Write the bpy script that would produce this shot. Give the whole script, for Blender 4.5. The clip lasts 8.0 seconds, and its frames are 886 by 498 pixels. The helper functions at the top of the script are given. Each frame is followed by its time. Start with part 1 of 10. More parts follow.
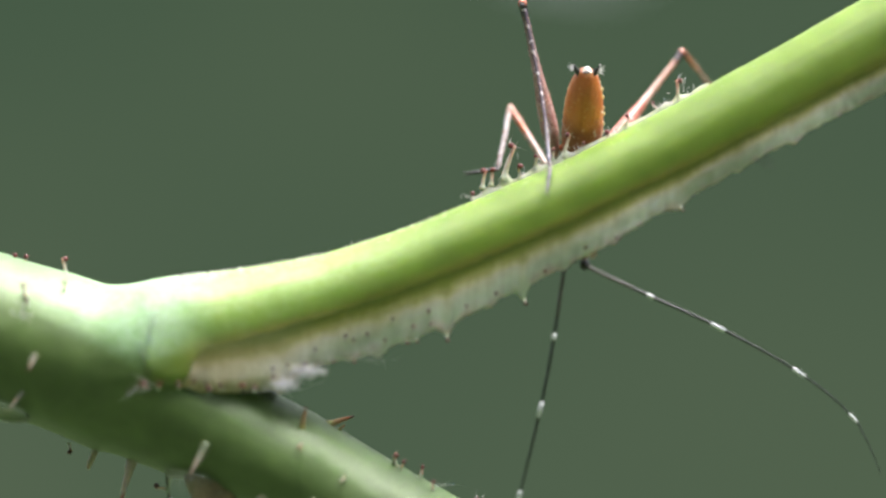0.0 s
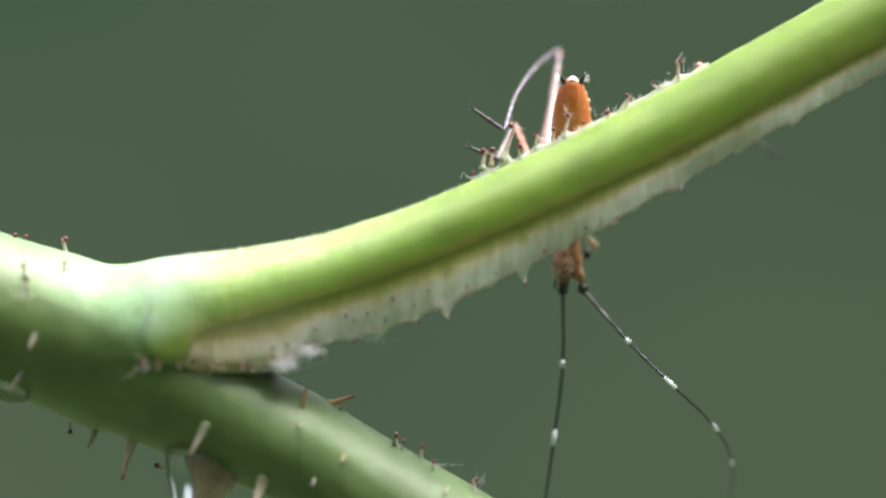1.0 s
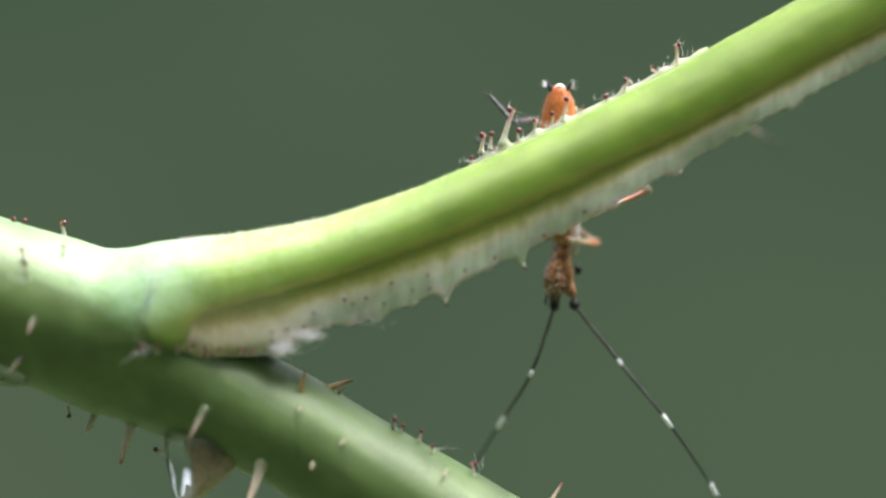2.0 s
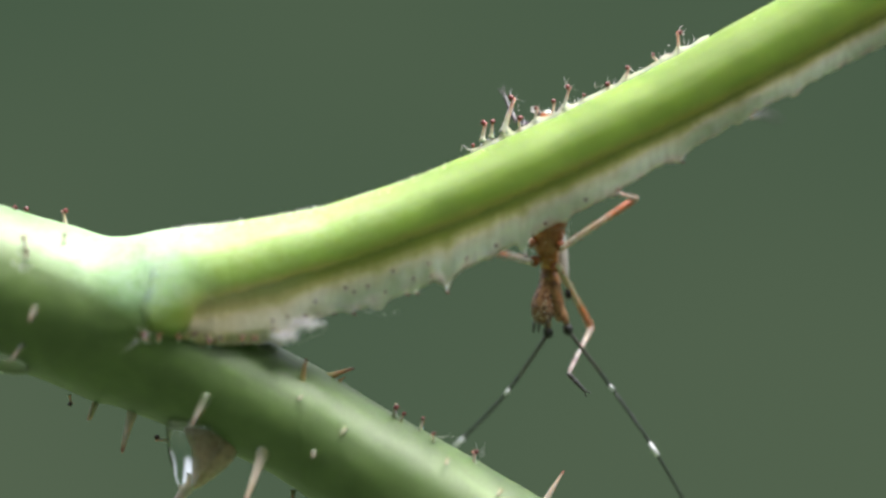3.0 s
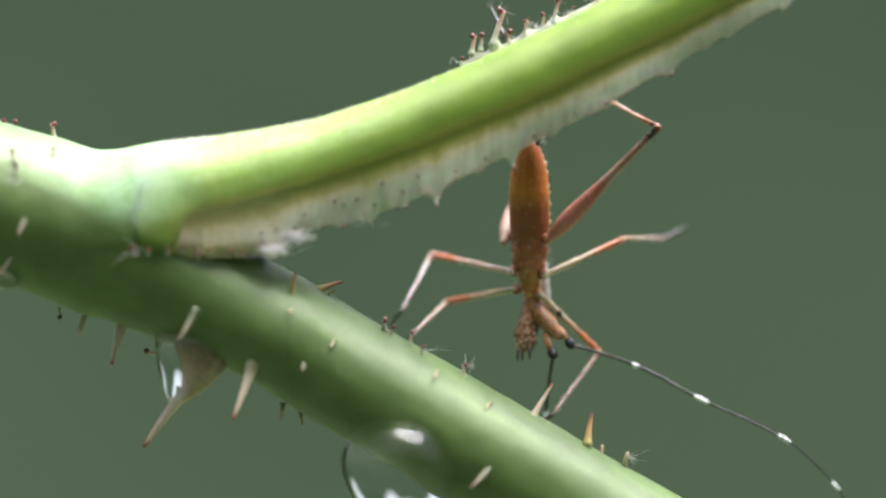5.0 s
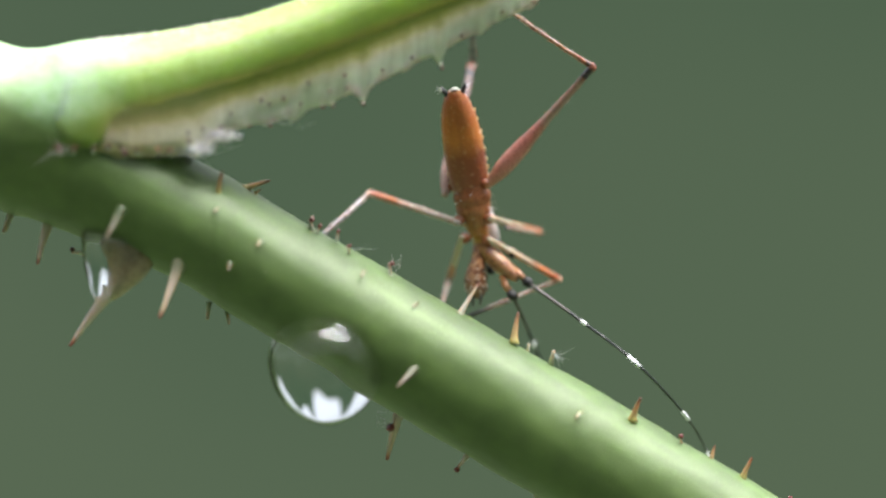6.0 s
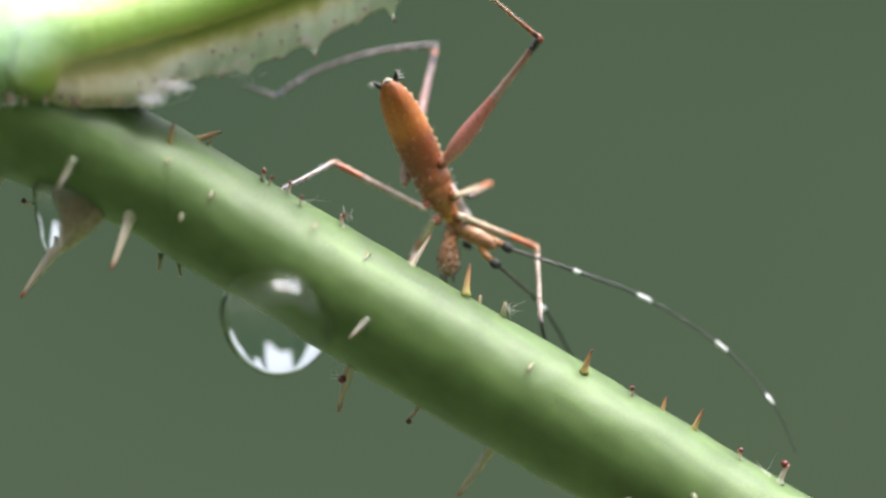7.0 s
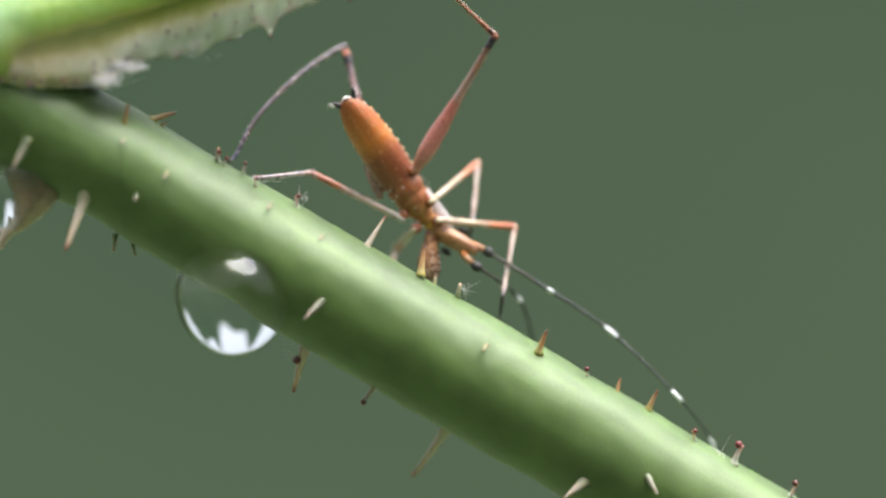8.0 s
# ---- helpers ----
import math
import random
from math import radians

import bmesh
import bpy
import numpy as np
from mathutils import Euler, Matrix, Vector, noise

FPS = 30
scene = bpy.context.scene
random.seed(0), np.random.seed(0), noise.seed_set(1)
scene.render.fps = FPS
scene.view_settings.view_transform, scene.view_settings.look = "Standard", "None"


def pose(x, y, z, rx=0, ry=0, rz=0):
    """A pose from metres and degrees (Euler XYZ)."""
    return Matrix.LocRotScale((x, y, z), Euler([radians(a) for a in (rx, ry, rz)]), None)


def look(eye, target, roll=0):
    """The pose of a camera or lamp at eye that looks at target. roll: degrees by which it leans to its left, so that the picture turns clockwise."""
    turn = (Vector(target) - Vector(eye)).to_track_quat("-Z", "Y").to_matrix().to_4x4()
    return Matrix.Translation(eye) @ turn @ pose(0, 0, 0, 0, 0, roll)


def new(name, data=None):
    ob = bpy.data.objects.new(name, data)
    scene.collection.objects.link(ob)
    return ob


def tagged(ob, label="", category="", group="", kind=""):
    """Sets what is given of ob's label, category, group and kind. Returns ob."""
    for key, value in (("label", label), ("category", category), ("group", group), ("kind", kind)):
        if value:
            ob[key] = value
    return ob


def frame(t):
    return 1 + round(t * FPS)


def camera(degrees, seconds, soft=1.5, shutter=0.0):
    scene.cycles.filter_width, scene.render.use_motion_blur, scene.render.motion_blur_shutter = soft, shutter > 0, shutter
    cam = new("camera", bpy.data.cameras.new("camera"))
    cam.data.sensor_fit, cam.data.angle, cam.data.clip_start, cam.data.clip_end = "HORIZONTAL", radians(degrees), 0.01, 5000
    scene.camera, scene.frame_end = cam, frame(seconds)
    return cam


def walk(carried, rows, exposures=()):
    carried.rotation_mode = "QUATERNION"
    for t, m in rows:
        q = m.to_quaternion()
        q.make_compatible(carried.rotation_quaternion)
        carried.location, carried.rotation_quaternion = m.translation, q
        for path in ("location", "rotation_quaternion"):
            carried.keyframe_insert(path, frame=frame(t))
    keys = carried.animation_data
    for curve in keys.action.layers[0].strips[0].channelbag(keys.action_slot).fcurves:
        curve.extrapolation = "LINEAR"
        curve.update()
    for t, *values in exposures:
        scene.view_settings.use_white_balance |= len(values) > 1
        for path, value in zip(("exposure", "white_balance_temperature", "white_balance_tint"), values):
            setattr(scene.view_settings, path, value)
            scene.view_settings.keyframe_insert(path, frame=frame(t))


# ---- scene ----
from mathutils.bvhtree import BVHTree

MM = 0.001
S = 0.023985      # millimetres across one unit of the plan, at the plan's own depth
DIST = 133.8      # the lens stands this many millimetres before the plan

# ---- camera ----
cam = camera(16.0, 8.0, soft=2.5)
cam.data.dof.use_dof = True
cam.data.dof.focus_distance = 0.1351
cam.data.dof.aperture_fstop = 14.5
def aim(sunk, right, lean):
    """The pose of the standing camera, turned down, to the right and about its own line of sight (degrees)."""
    return pose(0, -0.1338, 0, 89.985 - sunk, 0, -0.021 - right) @ pose(0, 0, 0, 0, 0, lean)


walk(cam, [
    (0, aim(0.000, 0.000, 0.000)),
    (0.5, aim(0.152, 0.021, 0.000)),
    (1, aim(0.365, -0.003, 0.000)),
    (1.5, aim(0.539, 0.032, 0.000)),
    (1.7, aim(0.588, 0.028, 0.000)),
    (2.8, aim(0.820, 0.000, 0.000)),
    (3, aim(0.870, -0.003, 0.000)),
    (3.5, aim(1.054, 0.014, 0.000)),
    (4, aim(1.276, 0.010, 0.000)),
    (4.2, aim(1.440, 0.020, 0.000)),
    (5.3, aim(2.955, 0.235, 0.020)),
    (5.5, aim(3.332, 0.312, 0.020)),
    (6, aim(4.279, 1.531, 0.120)),
    (6.5, aim(4.845, 2.057, 0.225)),
    (7, aim(5.152, 2.410, 0.288)),
    (7.5, aim(5.332, 2.714, 0.333)),
    (8, aim(5.495, 3.234, 0.408)),
], exposures=[(0.0, 1.0), (4.2, 1.0), (5.8, 1.16), (8.0, 1.14)])

# ---- light ----
world = bpy.data.worlds.new("sky")
scene.world = world
world.use_nodes = True
wt = world.node_tree
sky = wt.nodes.new("ShaderNodeTexSky")
sky.sky_type, sky.sun_disc = "NISHITA", False
sky.sun_elevation, sky.sun_rotation = radians(80), radians(125)
sky.dust_density, sky.air_density, sky.ozone_density = 6.0, 1.0, 1.0
cloud = wt.nodes.new("ShaderNodeHueSaturation")     # thin cloud takes most of the blue away
cloud.inputs["Saturation"].default_value = 0.4
wt.links.new(sky.outputs[0], cloud.inputs["Color"])
wt.links.new(cloud.outputs[0], wt.nodes["Background"].inputs[0])
wt.nodes["Background"].inputs[1].default_value = 0.16
sun = new("sun", bpy.data.lights.new("sun", "SUN"))
sun.data.energy, sun.data.angle, sun.data.color = 5.8, radians(48), (1.0, 0.98, 0.97)
sun.matrix_basis = look((0.34, -0.05, 1.0), (0, 0, 0))


# ---- materials ----
class Shade:
    """A node material under construction, with short calls for the usual nodes."""

    def __init__(self, name, roughness=0.5):
        self.m = bpy.data.materials.new(name)
        self.m.use_nodes = True
        self.t = self.m.node_tree
        self.b = self.t.nodes["Principled BSDF"]
        self.b.inputs["Roughness"].default_value = roughness

    def node(self, kind, **inputs):
        n = self.t.nodes.new(kind)
        for k, v in inputs.items():
            self.put(n.inputs[k.replace("_", " ")], v)
        return n

    def put(self, socket, v):
        if hasattr(v, "is_output"):
            self.t.links.new(v, socket)
        else:
            socket.default_value = v

    def coords(self, which="Object", scale=(1, 1, 1)):
        n = self.node("ShaderNodeMapping", Vector=self.node("ShaderNodeTexCoord").outputs[which])
        n.inputs["Scale"].default_value = scale
        return n.outputs[0]

    def noise(self, vector, scale, detail=4.0, rough=0.55):
        return self.node("ShaderNodeTexNoise", Vector=vector, Scale=scale, Detail=detail, Roughness=rough).outputs[0]

    def spots(self, vector, scale):
        return self.node("ShaderNodeTexVoronoi", Vector=vector, Scale=scale).outputs[0]

    def ramp(self, fac, *stops):
        n = self.node("ShaderNodeValToRGB", Fac=fac)
        e = n.color_ramp.elements
        while len(e) < len(stops):
            e.new(0.5)
        for k, (p, c) in zip(e, stops):
            k.position, k.color = p, (c, c, c, 1) if isinstance(c, (int, float)) else (*c, 1)
        return n.outputs[0]

    def mix(self, fac, a, b, how="MIX"):
        n = self.t.nodes.new("ShaderNodeMix")
        n.data_type, n.blend_type = "RGBA", how
        for i, v in ((0, fac), (6, a), (7, b)):
            self.put(n.inputs[i], (*v, 1) if isinstance(v, tuple) and len(v) == 3 else v)
        return n.outputs[2]

    def axis(self, vector, i):
        return self.node("ShaderNodeSeparateXYZ", Vector=vector).outputs[i]

    def math(self, how, a, b=0.0):
        n = self.t.nodes.new("ShaderNodeMath")
        n.operation = how
        self.put(n.inputs[0], a)
        self.put(n.inputs[1], b)
        return n.outputs[0]

    def done(self, colour, bump=None, depth=0.00003, flesh=0.0, rough=None, reach=0.0006, red=(1.0, 0.6, 0.3), bloom=0.0):
        self.put(self.b.inputs["Base Color"], (*colour, 1) if isinstance(colour, tuple) and len(colour) == 3 else colour)
        if bump is not None:
            n = self.node("ShaderNodeBump", Height=bump)
            n.inputs["Strength"].default_value, n.inputs["Distance"].default_value = 1.0, depth
            self.t.links.new(n.outputs[0], self.b.inputs["Normal"])
        if rough is not None:
            self.put(self.b.inputs["Roughness"], rough)
        if flesh:
            self.b.inputs["Subsurface Weight"].default_value = flesh
            self.b.inputs["Subsurface Radius"].default_value = red
            self.b.inputs["Subsurface Scale"].default_value = reach
        self.b.inputs["Sheen Weight"].default_value = bloom
        self.b.inputs["Specular IOR Level"].default_value = 0.5 + bloom
        self.b.inputs["Sheen Roughness"].default_value = 0.45
        return self.m


def root_skin(s, own, near, low):
    """Mixes the pale mealy skin of the swollen node into a skin; near: (share of the way, weight) stops along the plan's width,
    from 20 millimetres before the middle to the middle."""
    ob = s.coords("Object", (1000, 1000, 1000))
    x = s.math("ADD", s.math("MULTIPLY", s.axis(ob, 0), 0.05), 1.0)
    z = s.math("ADD", s.math("MULTIPLY", s.axis(ob, 2), 0.1), 1.0)
    big, small = s.noise(ob, 0.45, 4), s.noise(ob, 3.2, 6, 0.7)
    c = s.ramp(big, (0.3, (0.165, 0.31, 0.11)), (0.7, (0.25, 0.40, 0.19)))
    c = s.mix(s.ramp(small, (0.38, 0.05), (0.66, 0.6)), c, (0.30, 0.43, 0.32))
    wave = s.math("ADD", z, s.math("MULTIPLY", s.math("SUBTRACT", big, 0.5), 0.06))
    slant = s.math("SUBTRACT", wave, s.math("MULTIPLY", s.math("SUBTRACT", x, 0.46), 0.62))
    tan = s.math("MULTIPLY", s.ramp(slant, (0.49, 0.9), (0.59, 0.0)), s.ramp(x, (0.48, 0.0), (0.56, 1.0)))
    c = s.mix(tan, c, s.ramp(small, (0.35, (0.50, 0.43, 0.18)), (0.65, (0.64, 0.57, 0.31))))
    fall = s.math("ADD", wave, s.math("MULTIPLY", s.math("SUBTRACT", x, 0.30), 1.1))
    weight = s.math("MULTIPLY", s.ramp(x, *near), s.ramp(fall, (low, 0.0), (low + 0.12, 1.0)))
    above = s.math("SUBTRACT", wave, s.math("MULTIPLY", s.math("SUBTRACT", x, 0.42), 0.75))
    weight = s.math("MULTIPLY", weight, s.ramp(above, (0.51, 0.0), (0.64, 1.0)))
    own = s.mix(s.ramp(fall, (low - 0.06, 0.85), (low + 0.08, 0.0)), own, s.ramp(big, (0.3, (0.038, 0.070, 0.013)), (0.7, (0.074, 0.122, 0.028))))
    bent = s.math("ADD", x, s.math("ADD", s.math("MULTIPLY", s.math("SUBTRACT", small, 0.5), 0.03), s.math("MULTIPLY", z, 0.12)))
    crease = s.math("MULTIPLY", s.ramp(bent, (0.425, 0.0), (0.445, 1.0), (0.452, 1.0), (0.475, 0.0)), s.ramp(z, (0.68, 0.0), (0.74, 1.0)))
    relief = s.math("MULTIPLY", s.math("SUBTRACT", s.math("MULTIPLY", small, 1.6), s.math("MULTIPLY", crease, 0.8)), weight)
    return s.mix(weight, own, c), relief


def stem_skin():
    """Bluish-green bark with long pale streaks, a mealy bloom and pores."""
    s = Shade("stem_skin", 0.42)
    s.b.inputs["Coat Weight"].default_value, s.b.inputs["Coat Roughness"].default_value = 0.08, 0.4
    s.b.inputs["Specular Tint"].default_value = (0.92, 1.0, 0.80, 1)
    uv = s.coords("UV", (16, 1, 1))
    long = s.noise(s.coords("UV", (26, 0.16, 1)), 1.0, 5)
    patch = s.noise(uv, 0.35, 4)
    fine = s.noise(uv, 9.0, 3)
    c = s.ramp(patch, (0.3, (0.028, 0.055, 0.010)), (0.7, (0.062, 0.108, 0.024)))
    c = s.mix(s.ramp(long, (0.45, 0), (0.78, 0.32)), c, (0.17, 0.29, 0.07))
    c = s.mix(s.ramp(fine, (0.54, 0), (0.72, 0.3)), c, (0.26, 0.39, 0.19))
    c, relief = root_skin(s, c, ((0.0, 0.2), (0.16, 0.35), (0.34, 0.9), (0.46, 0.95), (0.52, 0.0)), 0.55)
    return s.done(c, s.math("ADD", relief, s.math("ADD", s.math("MULTIPLY", long, 0.5), s.math("MULTIPLY", fine, 0.5))), 0.00003, 0.22, s.ramp(fine, (0.3, 0.42), (0.7, 0.58)), 0.0008, (0.6, 1.0, 0.25), 0.10)


def stalk_skin():
    """Yellow-green leaf stalk, whitish and scurfy near its root, with a brown line above the wing."""
    s = Shade("stalk_skin", 0.40)
    uv = s.coords("UV", (11, 1, 1))
    ring = s.coords("UV")
    along, turn = s.math("DIVIDE", s.axis(ring, 1), 30.0), s.axis(ring, 0)
    long = s.noise(s.coords("UV", (22, 0.12, 1)), 1.0, 5)
    fine = s.noise(uv, 8.0, 3)
    patch = s.noise(uv, 0.5, 4)
    c = s.ramp(patch, (0.3, (0.094, 0.150, 0.009)), (0.7, (0.136, 0.206, 0.019)))
    c = s.mix(s.ramp(long, (0.42, 0), (0.75, 0.10)), c, (0.26, 0.37, 0.07))
    wobble = s.math("ADD", turn, s.math("MULTIPLY", s.math("SUBTRACT", long, 0.5), 0.05))
    scurf = s.math("MULTIPLY", s.ramp(s.noise(s.coords("UV", (20, 0.9, 1)), 2.2, 7, 0.75), (0.36, 0.25), (0.64, 1)), s.ramp(along, (0.15, 0.8), (0.40, 0.32), (0.6, 0.03)))
    c = s.mix(s.math("MULTIPLY", scurf, s.ramp(s.math("ADD", wobble, s.math("MULTIPLY", along, 0.16)), (0.76, 1.0), (0.86, 0.1))), c, (0.40, 0.52, 0.36))
    c = s.mix(s.ramp(along, (0.13, 0.0), (0.24, 0.45), (0.55, 0.0)), c, (0.25, 0.36, 0.045))
    c = s.mix(s.math("MULTIPLY", s.ramp(wobble, (0.77, 0), (0.85, 0.75), (1.0, 0.75)), s.ramp(along, (0.16, 0.0), (0.25, 1.0))), c, (0.33, 0.25, 0.055))
    tan = s.math("MULTIPLY", s.ramp(s.math("ADD", wobble, s.math("MULTIPLY", s.math("SUBTRACT", 0.3, along), 0.12)), (0.785, 0.0), (0.875, 0.9), (1.0, 0.9)), s.ramp(along, (0.17, 0.0), (0.26, 1.0), (0.42, 0.8), (0.62, 0.0)))
    c = s.mix(tan, c, s.ramp(patch, (0.3, (0.50, 0.42, 0.16)), (0.7, (0.64, 0.56, 0.30))))
    c, relief = root_skin(s, c, ((0.0, 1.0), (0.40, 1.0), (0.54, 0.0)), 0.55)
    return s.done(c, s.math("ADD", relief, s.math("ADD", long, s.math("MULTIPLY", fine, 0.4))), 0.00002, 0.85, s.ramp(fine, (0.3, 0.38), (0.7, 0.56)), 0.0040, (0.75, 1.0, 0.30), 0.05)


def wing_skin():
    """Leaf wing: brownish where it leaves the stalk, then thin, pale and mint-green, pinkish along the frayed free edge; tan
    toward the root."""
    s = Shade("wing_skin", 0.5)
    f = s.axis(s.coords("UV", (1, 1, 1)), 0)
    ob = s.coords("Object", (1000, 1000, 1000))
    n, cell = s.noise(ob, 1.4, 5), s.noise(ob, 6.0, 3)
    f = s.math("ADD", f, s.math("MULTIPLY", s.math("SUBTRACT", n, 0.5), 0.08))
    west = s.math("MULTIPLY", s.axis(ob, 0), -0.05)
    c = s.ramp(n, (0.3, (0.54, 0.63, 0.44)), (0.7, (0.74, 0.81, 0.64)))
    c = s.mix(s.math("MULTIPLY", s.ramp(f, (0.86, 0), (1.0, 0.8)), s.ramp(n, (0.35, 0), (0.6, 1))), c, (0.58, 0.42, 0.40))
    c = s.mix(s.ramp(west, (0.20, 0.0), (0.44, 0.85)), c, s.ramp(n, (0.35, (0.50, 0.40, 0.14)), (0.65, (0.64, 0.54, 0.25))))
    own = s.ramp(f, (0.54, (0.105, 0.150, 0.012)), (0.61, (0.13, 0.150, 0.014)), (0.67, (0.25, 0.22, 0.036)), (0.73, (0.56, 0.47, 0.20)), (0.82, (0.72, 0.67, 0.44)))
    c = s.mix(s.math("MULTIPLY", s.ramp(f, (0.60, 1.0), (0.70, 0.85), (0.88, 0.0)), s.ramp(west, (0.26, 1.0), (0.44, 0.8))), c, own)
    m = s.done(c, cell, 0.00003, 0.6, None, 0.0014, (0.9, 0.9, 0.45))
    thin = s.node("ShaderNodeBsdfTranslucent", Color=c)
    both = s.node("ShaderNodeMixShader", Fac=s.math("MULTIPLY", s.ramp(f, (0.68, 0.0), (0.84, 0.6)), s.ramp(west, (0.22, 1.0), (0.36, 0.0))))
    s.t.links.new(s.b.outputs[0], both.inputs[1])
    s.t.links.new(thin.outputs[0], both.inputs[2])
    s.t.links.new(both.outputs[0], s.t.nodes["Material Output"].inputs[0])
    return m


def graded(name, *stops, speck=None, rough=0.4, flesh=0.3, grain=4000.0, dark=(0.03, 0.015, 0.012), cut=(0.22, 0.34), mottle=0.0, gloss=0.0, relief=0.00002):
    """Colour that changes from the root (v = 0) to the end (v = 1) of a part, with grain and, if asked, dark specks."""
    s = Shade(name, rough)
    v = s.axis(s.coords("UV"), 1)
    ob = s.coords("Object")
    n = s.noise(ob, grain, 4)
    c = s.ramp(s.math("ADD", v, s.math("MULTIPLY", s.math("SUBTRACT", n, 0.5), 0.18)), *stops)
    c = s.mix(s.ramp(n, (0.35, 0.25), (0.60, 0.0)), c, (0.35, 0.3, 0.3), "MULTIPLY")
    c = s.mix(s.ramp(s.noise(ob, grain * 2.2, 3), (0.52, 0.0), (0.64, mottle)), c, (0.30, 0.10, 0.07), "MULTIPLY")
    if speck:
        c = s.mix(s.ramp(s.noise(ob, speck * 1.2, 2), (cut[0] + 0.14, 0.85), (cut[1] + 0.08, 0.0)), c, dark)
    s.b.inputs["Coat Weight"].default_value = gloss
    s.b.inputs["Coat Roughness"].default_value = 0.12
    return s.done(c, n, relief, flesh, None, 0.0004, (1.0, 0.5, 0.25))


def plain(name, colour, rough=0.4, flesh=0.0, grain=3000.0, vary=0.35):
    s = Shade(name, rough)
    n = s.noise(s.coords("Object"), grain, 4)
    c = s.mix(s.ramp(n, (0.3, vary), (0.7, 0.0)), colour, tuple(x * 0.35 for x in colour))
    return s.done(c, n, 0.00001, flesh, None, 0.0004, (1.0, 0.6, 0.4))


def belly_skin():
    """Amber abdomen: clearer toward the tail, redder and darker in front, dark flecks down the sides."""
    s = Shade("belly_skin", 0.36)
    uv = s.coords("UV")
    v = s.axis(uv, 1)
    ob = s.coords("Object")
    n = s.noise(ob, 1500.0, 5)
    lines = s.noise(s.coords("UV", (16, 1.2, 1)), 1.0, 4)
    c = s.ramp(s.math("ADD", v, s.math("MULTIPLY", s.math("SUBTRACT", n, 0.5), 0.14)), (0.0, (0.42, 0.135, 0.045)), (0.26, (0.52, 0.170, 0.042)), (0.42, (0.56, 0.205, 0.045)), (0.58, (0.26, 0.078, 0.033)), (1.0, (0.19, 0.062, 0.032)))
    c = s.mix(s.ramp(lines, (0.45, 0), (0.68, 0.5)), c, (0.30, 0.09, 0.03))
    c = s.mix(s.ramp(s.noise(ob, 5200.0, 3), (0.60, 0.0), (0.70, 0.3)), c, (0.74, 0.46, 0.26))
    return s.done(c, s.math("ADD", n, s.noise(ob, 6000.0, 3)), 0.00004, 0.6, 0.28, 0.0008, (1.0, 0.45, 0.12))


def water_skin():
    s = Shade("water", 0.0)
    s.b.inputs["IOR"].default_value = 1.333
    s.b.inputs["Transmission Weight"].default_value = 1.0
    return s.done((1.0, 1.0, 1.0))


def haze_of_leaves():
    """Foliage far out of focus, drawn as a glow of its own: soft dull green light with very faint patches, brighter
    downward.
    """
    s = Shade("far_foliage_glow", 1.0)
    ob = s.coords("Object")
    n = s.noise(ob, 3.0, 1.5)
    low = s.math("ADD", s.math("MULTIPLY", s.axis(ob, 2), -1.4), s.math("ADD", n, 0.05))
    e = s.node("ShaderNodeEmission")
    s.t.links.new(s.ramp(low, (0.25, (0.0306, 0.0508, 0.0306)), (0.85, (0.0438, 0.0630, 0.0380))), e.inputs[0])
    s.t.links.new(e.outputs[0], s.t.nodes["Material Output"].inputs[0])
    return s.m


STEM, STALK, WING, WATER = stem_skin(), stalk_skin(), wing_skin(), water_skin()
THORN = graded("thorn_tan", (0.0, (0.30, 0.29, 0.18)), (0.3, (0.49, 0.43, 0.35)), (0.85, (0.43, 0.34, 0.26)), (0.97, (0.22, 0.05, 0.035)))
BARB = graded("barb_pale", (0.0, (0.0316, 0.058, 0.0132)), (0.25, (0.0794, 0.0949, 0.0474)), (0.6, (0.143, 0.131, 0.0949)), (1.0, (0.116, 0.0794, 0.0527)))
THORN_FOOT = graded("thorn_foot_wet", (0.0, (0.08, 0.08, 0.03)), (0.35, (0.22, 0.17, 0.10)), (0.8, (0.30, 0.23, 0.14)), (1.0, (0.34, 0.27, 0.18)), flesh=0.5, rough=0.25, gloss=0.6)
SPINE = graded("spine_orange", (0.0, (0.34, 0.33, 0.10)), (0.35, (0.46, 0.31, 0.15)), (0.75, (0.34, 0.18, 0.09)), (1.0, (0.06, 0.02, 0.015)))
STUB = graded("bristle_brown", (0.0, (0.10, 0.15, 0.05)), (0.5, (0.32, 0.31, 0.20)), (1.0, (0.40, 0.32, 0.24)))
HAIR_STALK = graded("gland_stalk", (0.0, (0.46, 0.52, 0.40)), (0.5, (0.56, 0.50, 0.46)), (1.0, (0.45, 0.22, 0.20)))
GLAND = plain("gland_red", (0.11, 0.014, 0.014), 0.3)
GLAND_DARK = plain("gland_dark", (0.07, 0.018, 0.014), 0.3)
FUZZ = plain("white_fuzz", (0.82, 0.78, 0.78), 0.5, 0.3, vary=0.1)
BELLY = belly_skin()
CHEST = graded("chest_brown", (0.0, (0.288, 0.096, 0.044)), (0.6, (0.368, 0.144, 0.06)), (1.0, (0.448, 0.2, 0.048)), speck=2600.0, dark=(0.20, 0.07, 0.04), cut=(0.14, 0.28), mottle=0.35, rough=0.25, flesh=0.5)
NECK = graded("neck_amber", (0.0, (0.44, 0.17, 0.04)), (0.5, (0.64, 0.31, 0.05)), (1.0, (0.46, 0.21, 0.06)), flesh=0.5, rough=0.3)
KNOB = plain("knob_black", (0.008, 0.007, 0.008), 0.6)
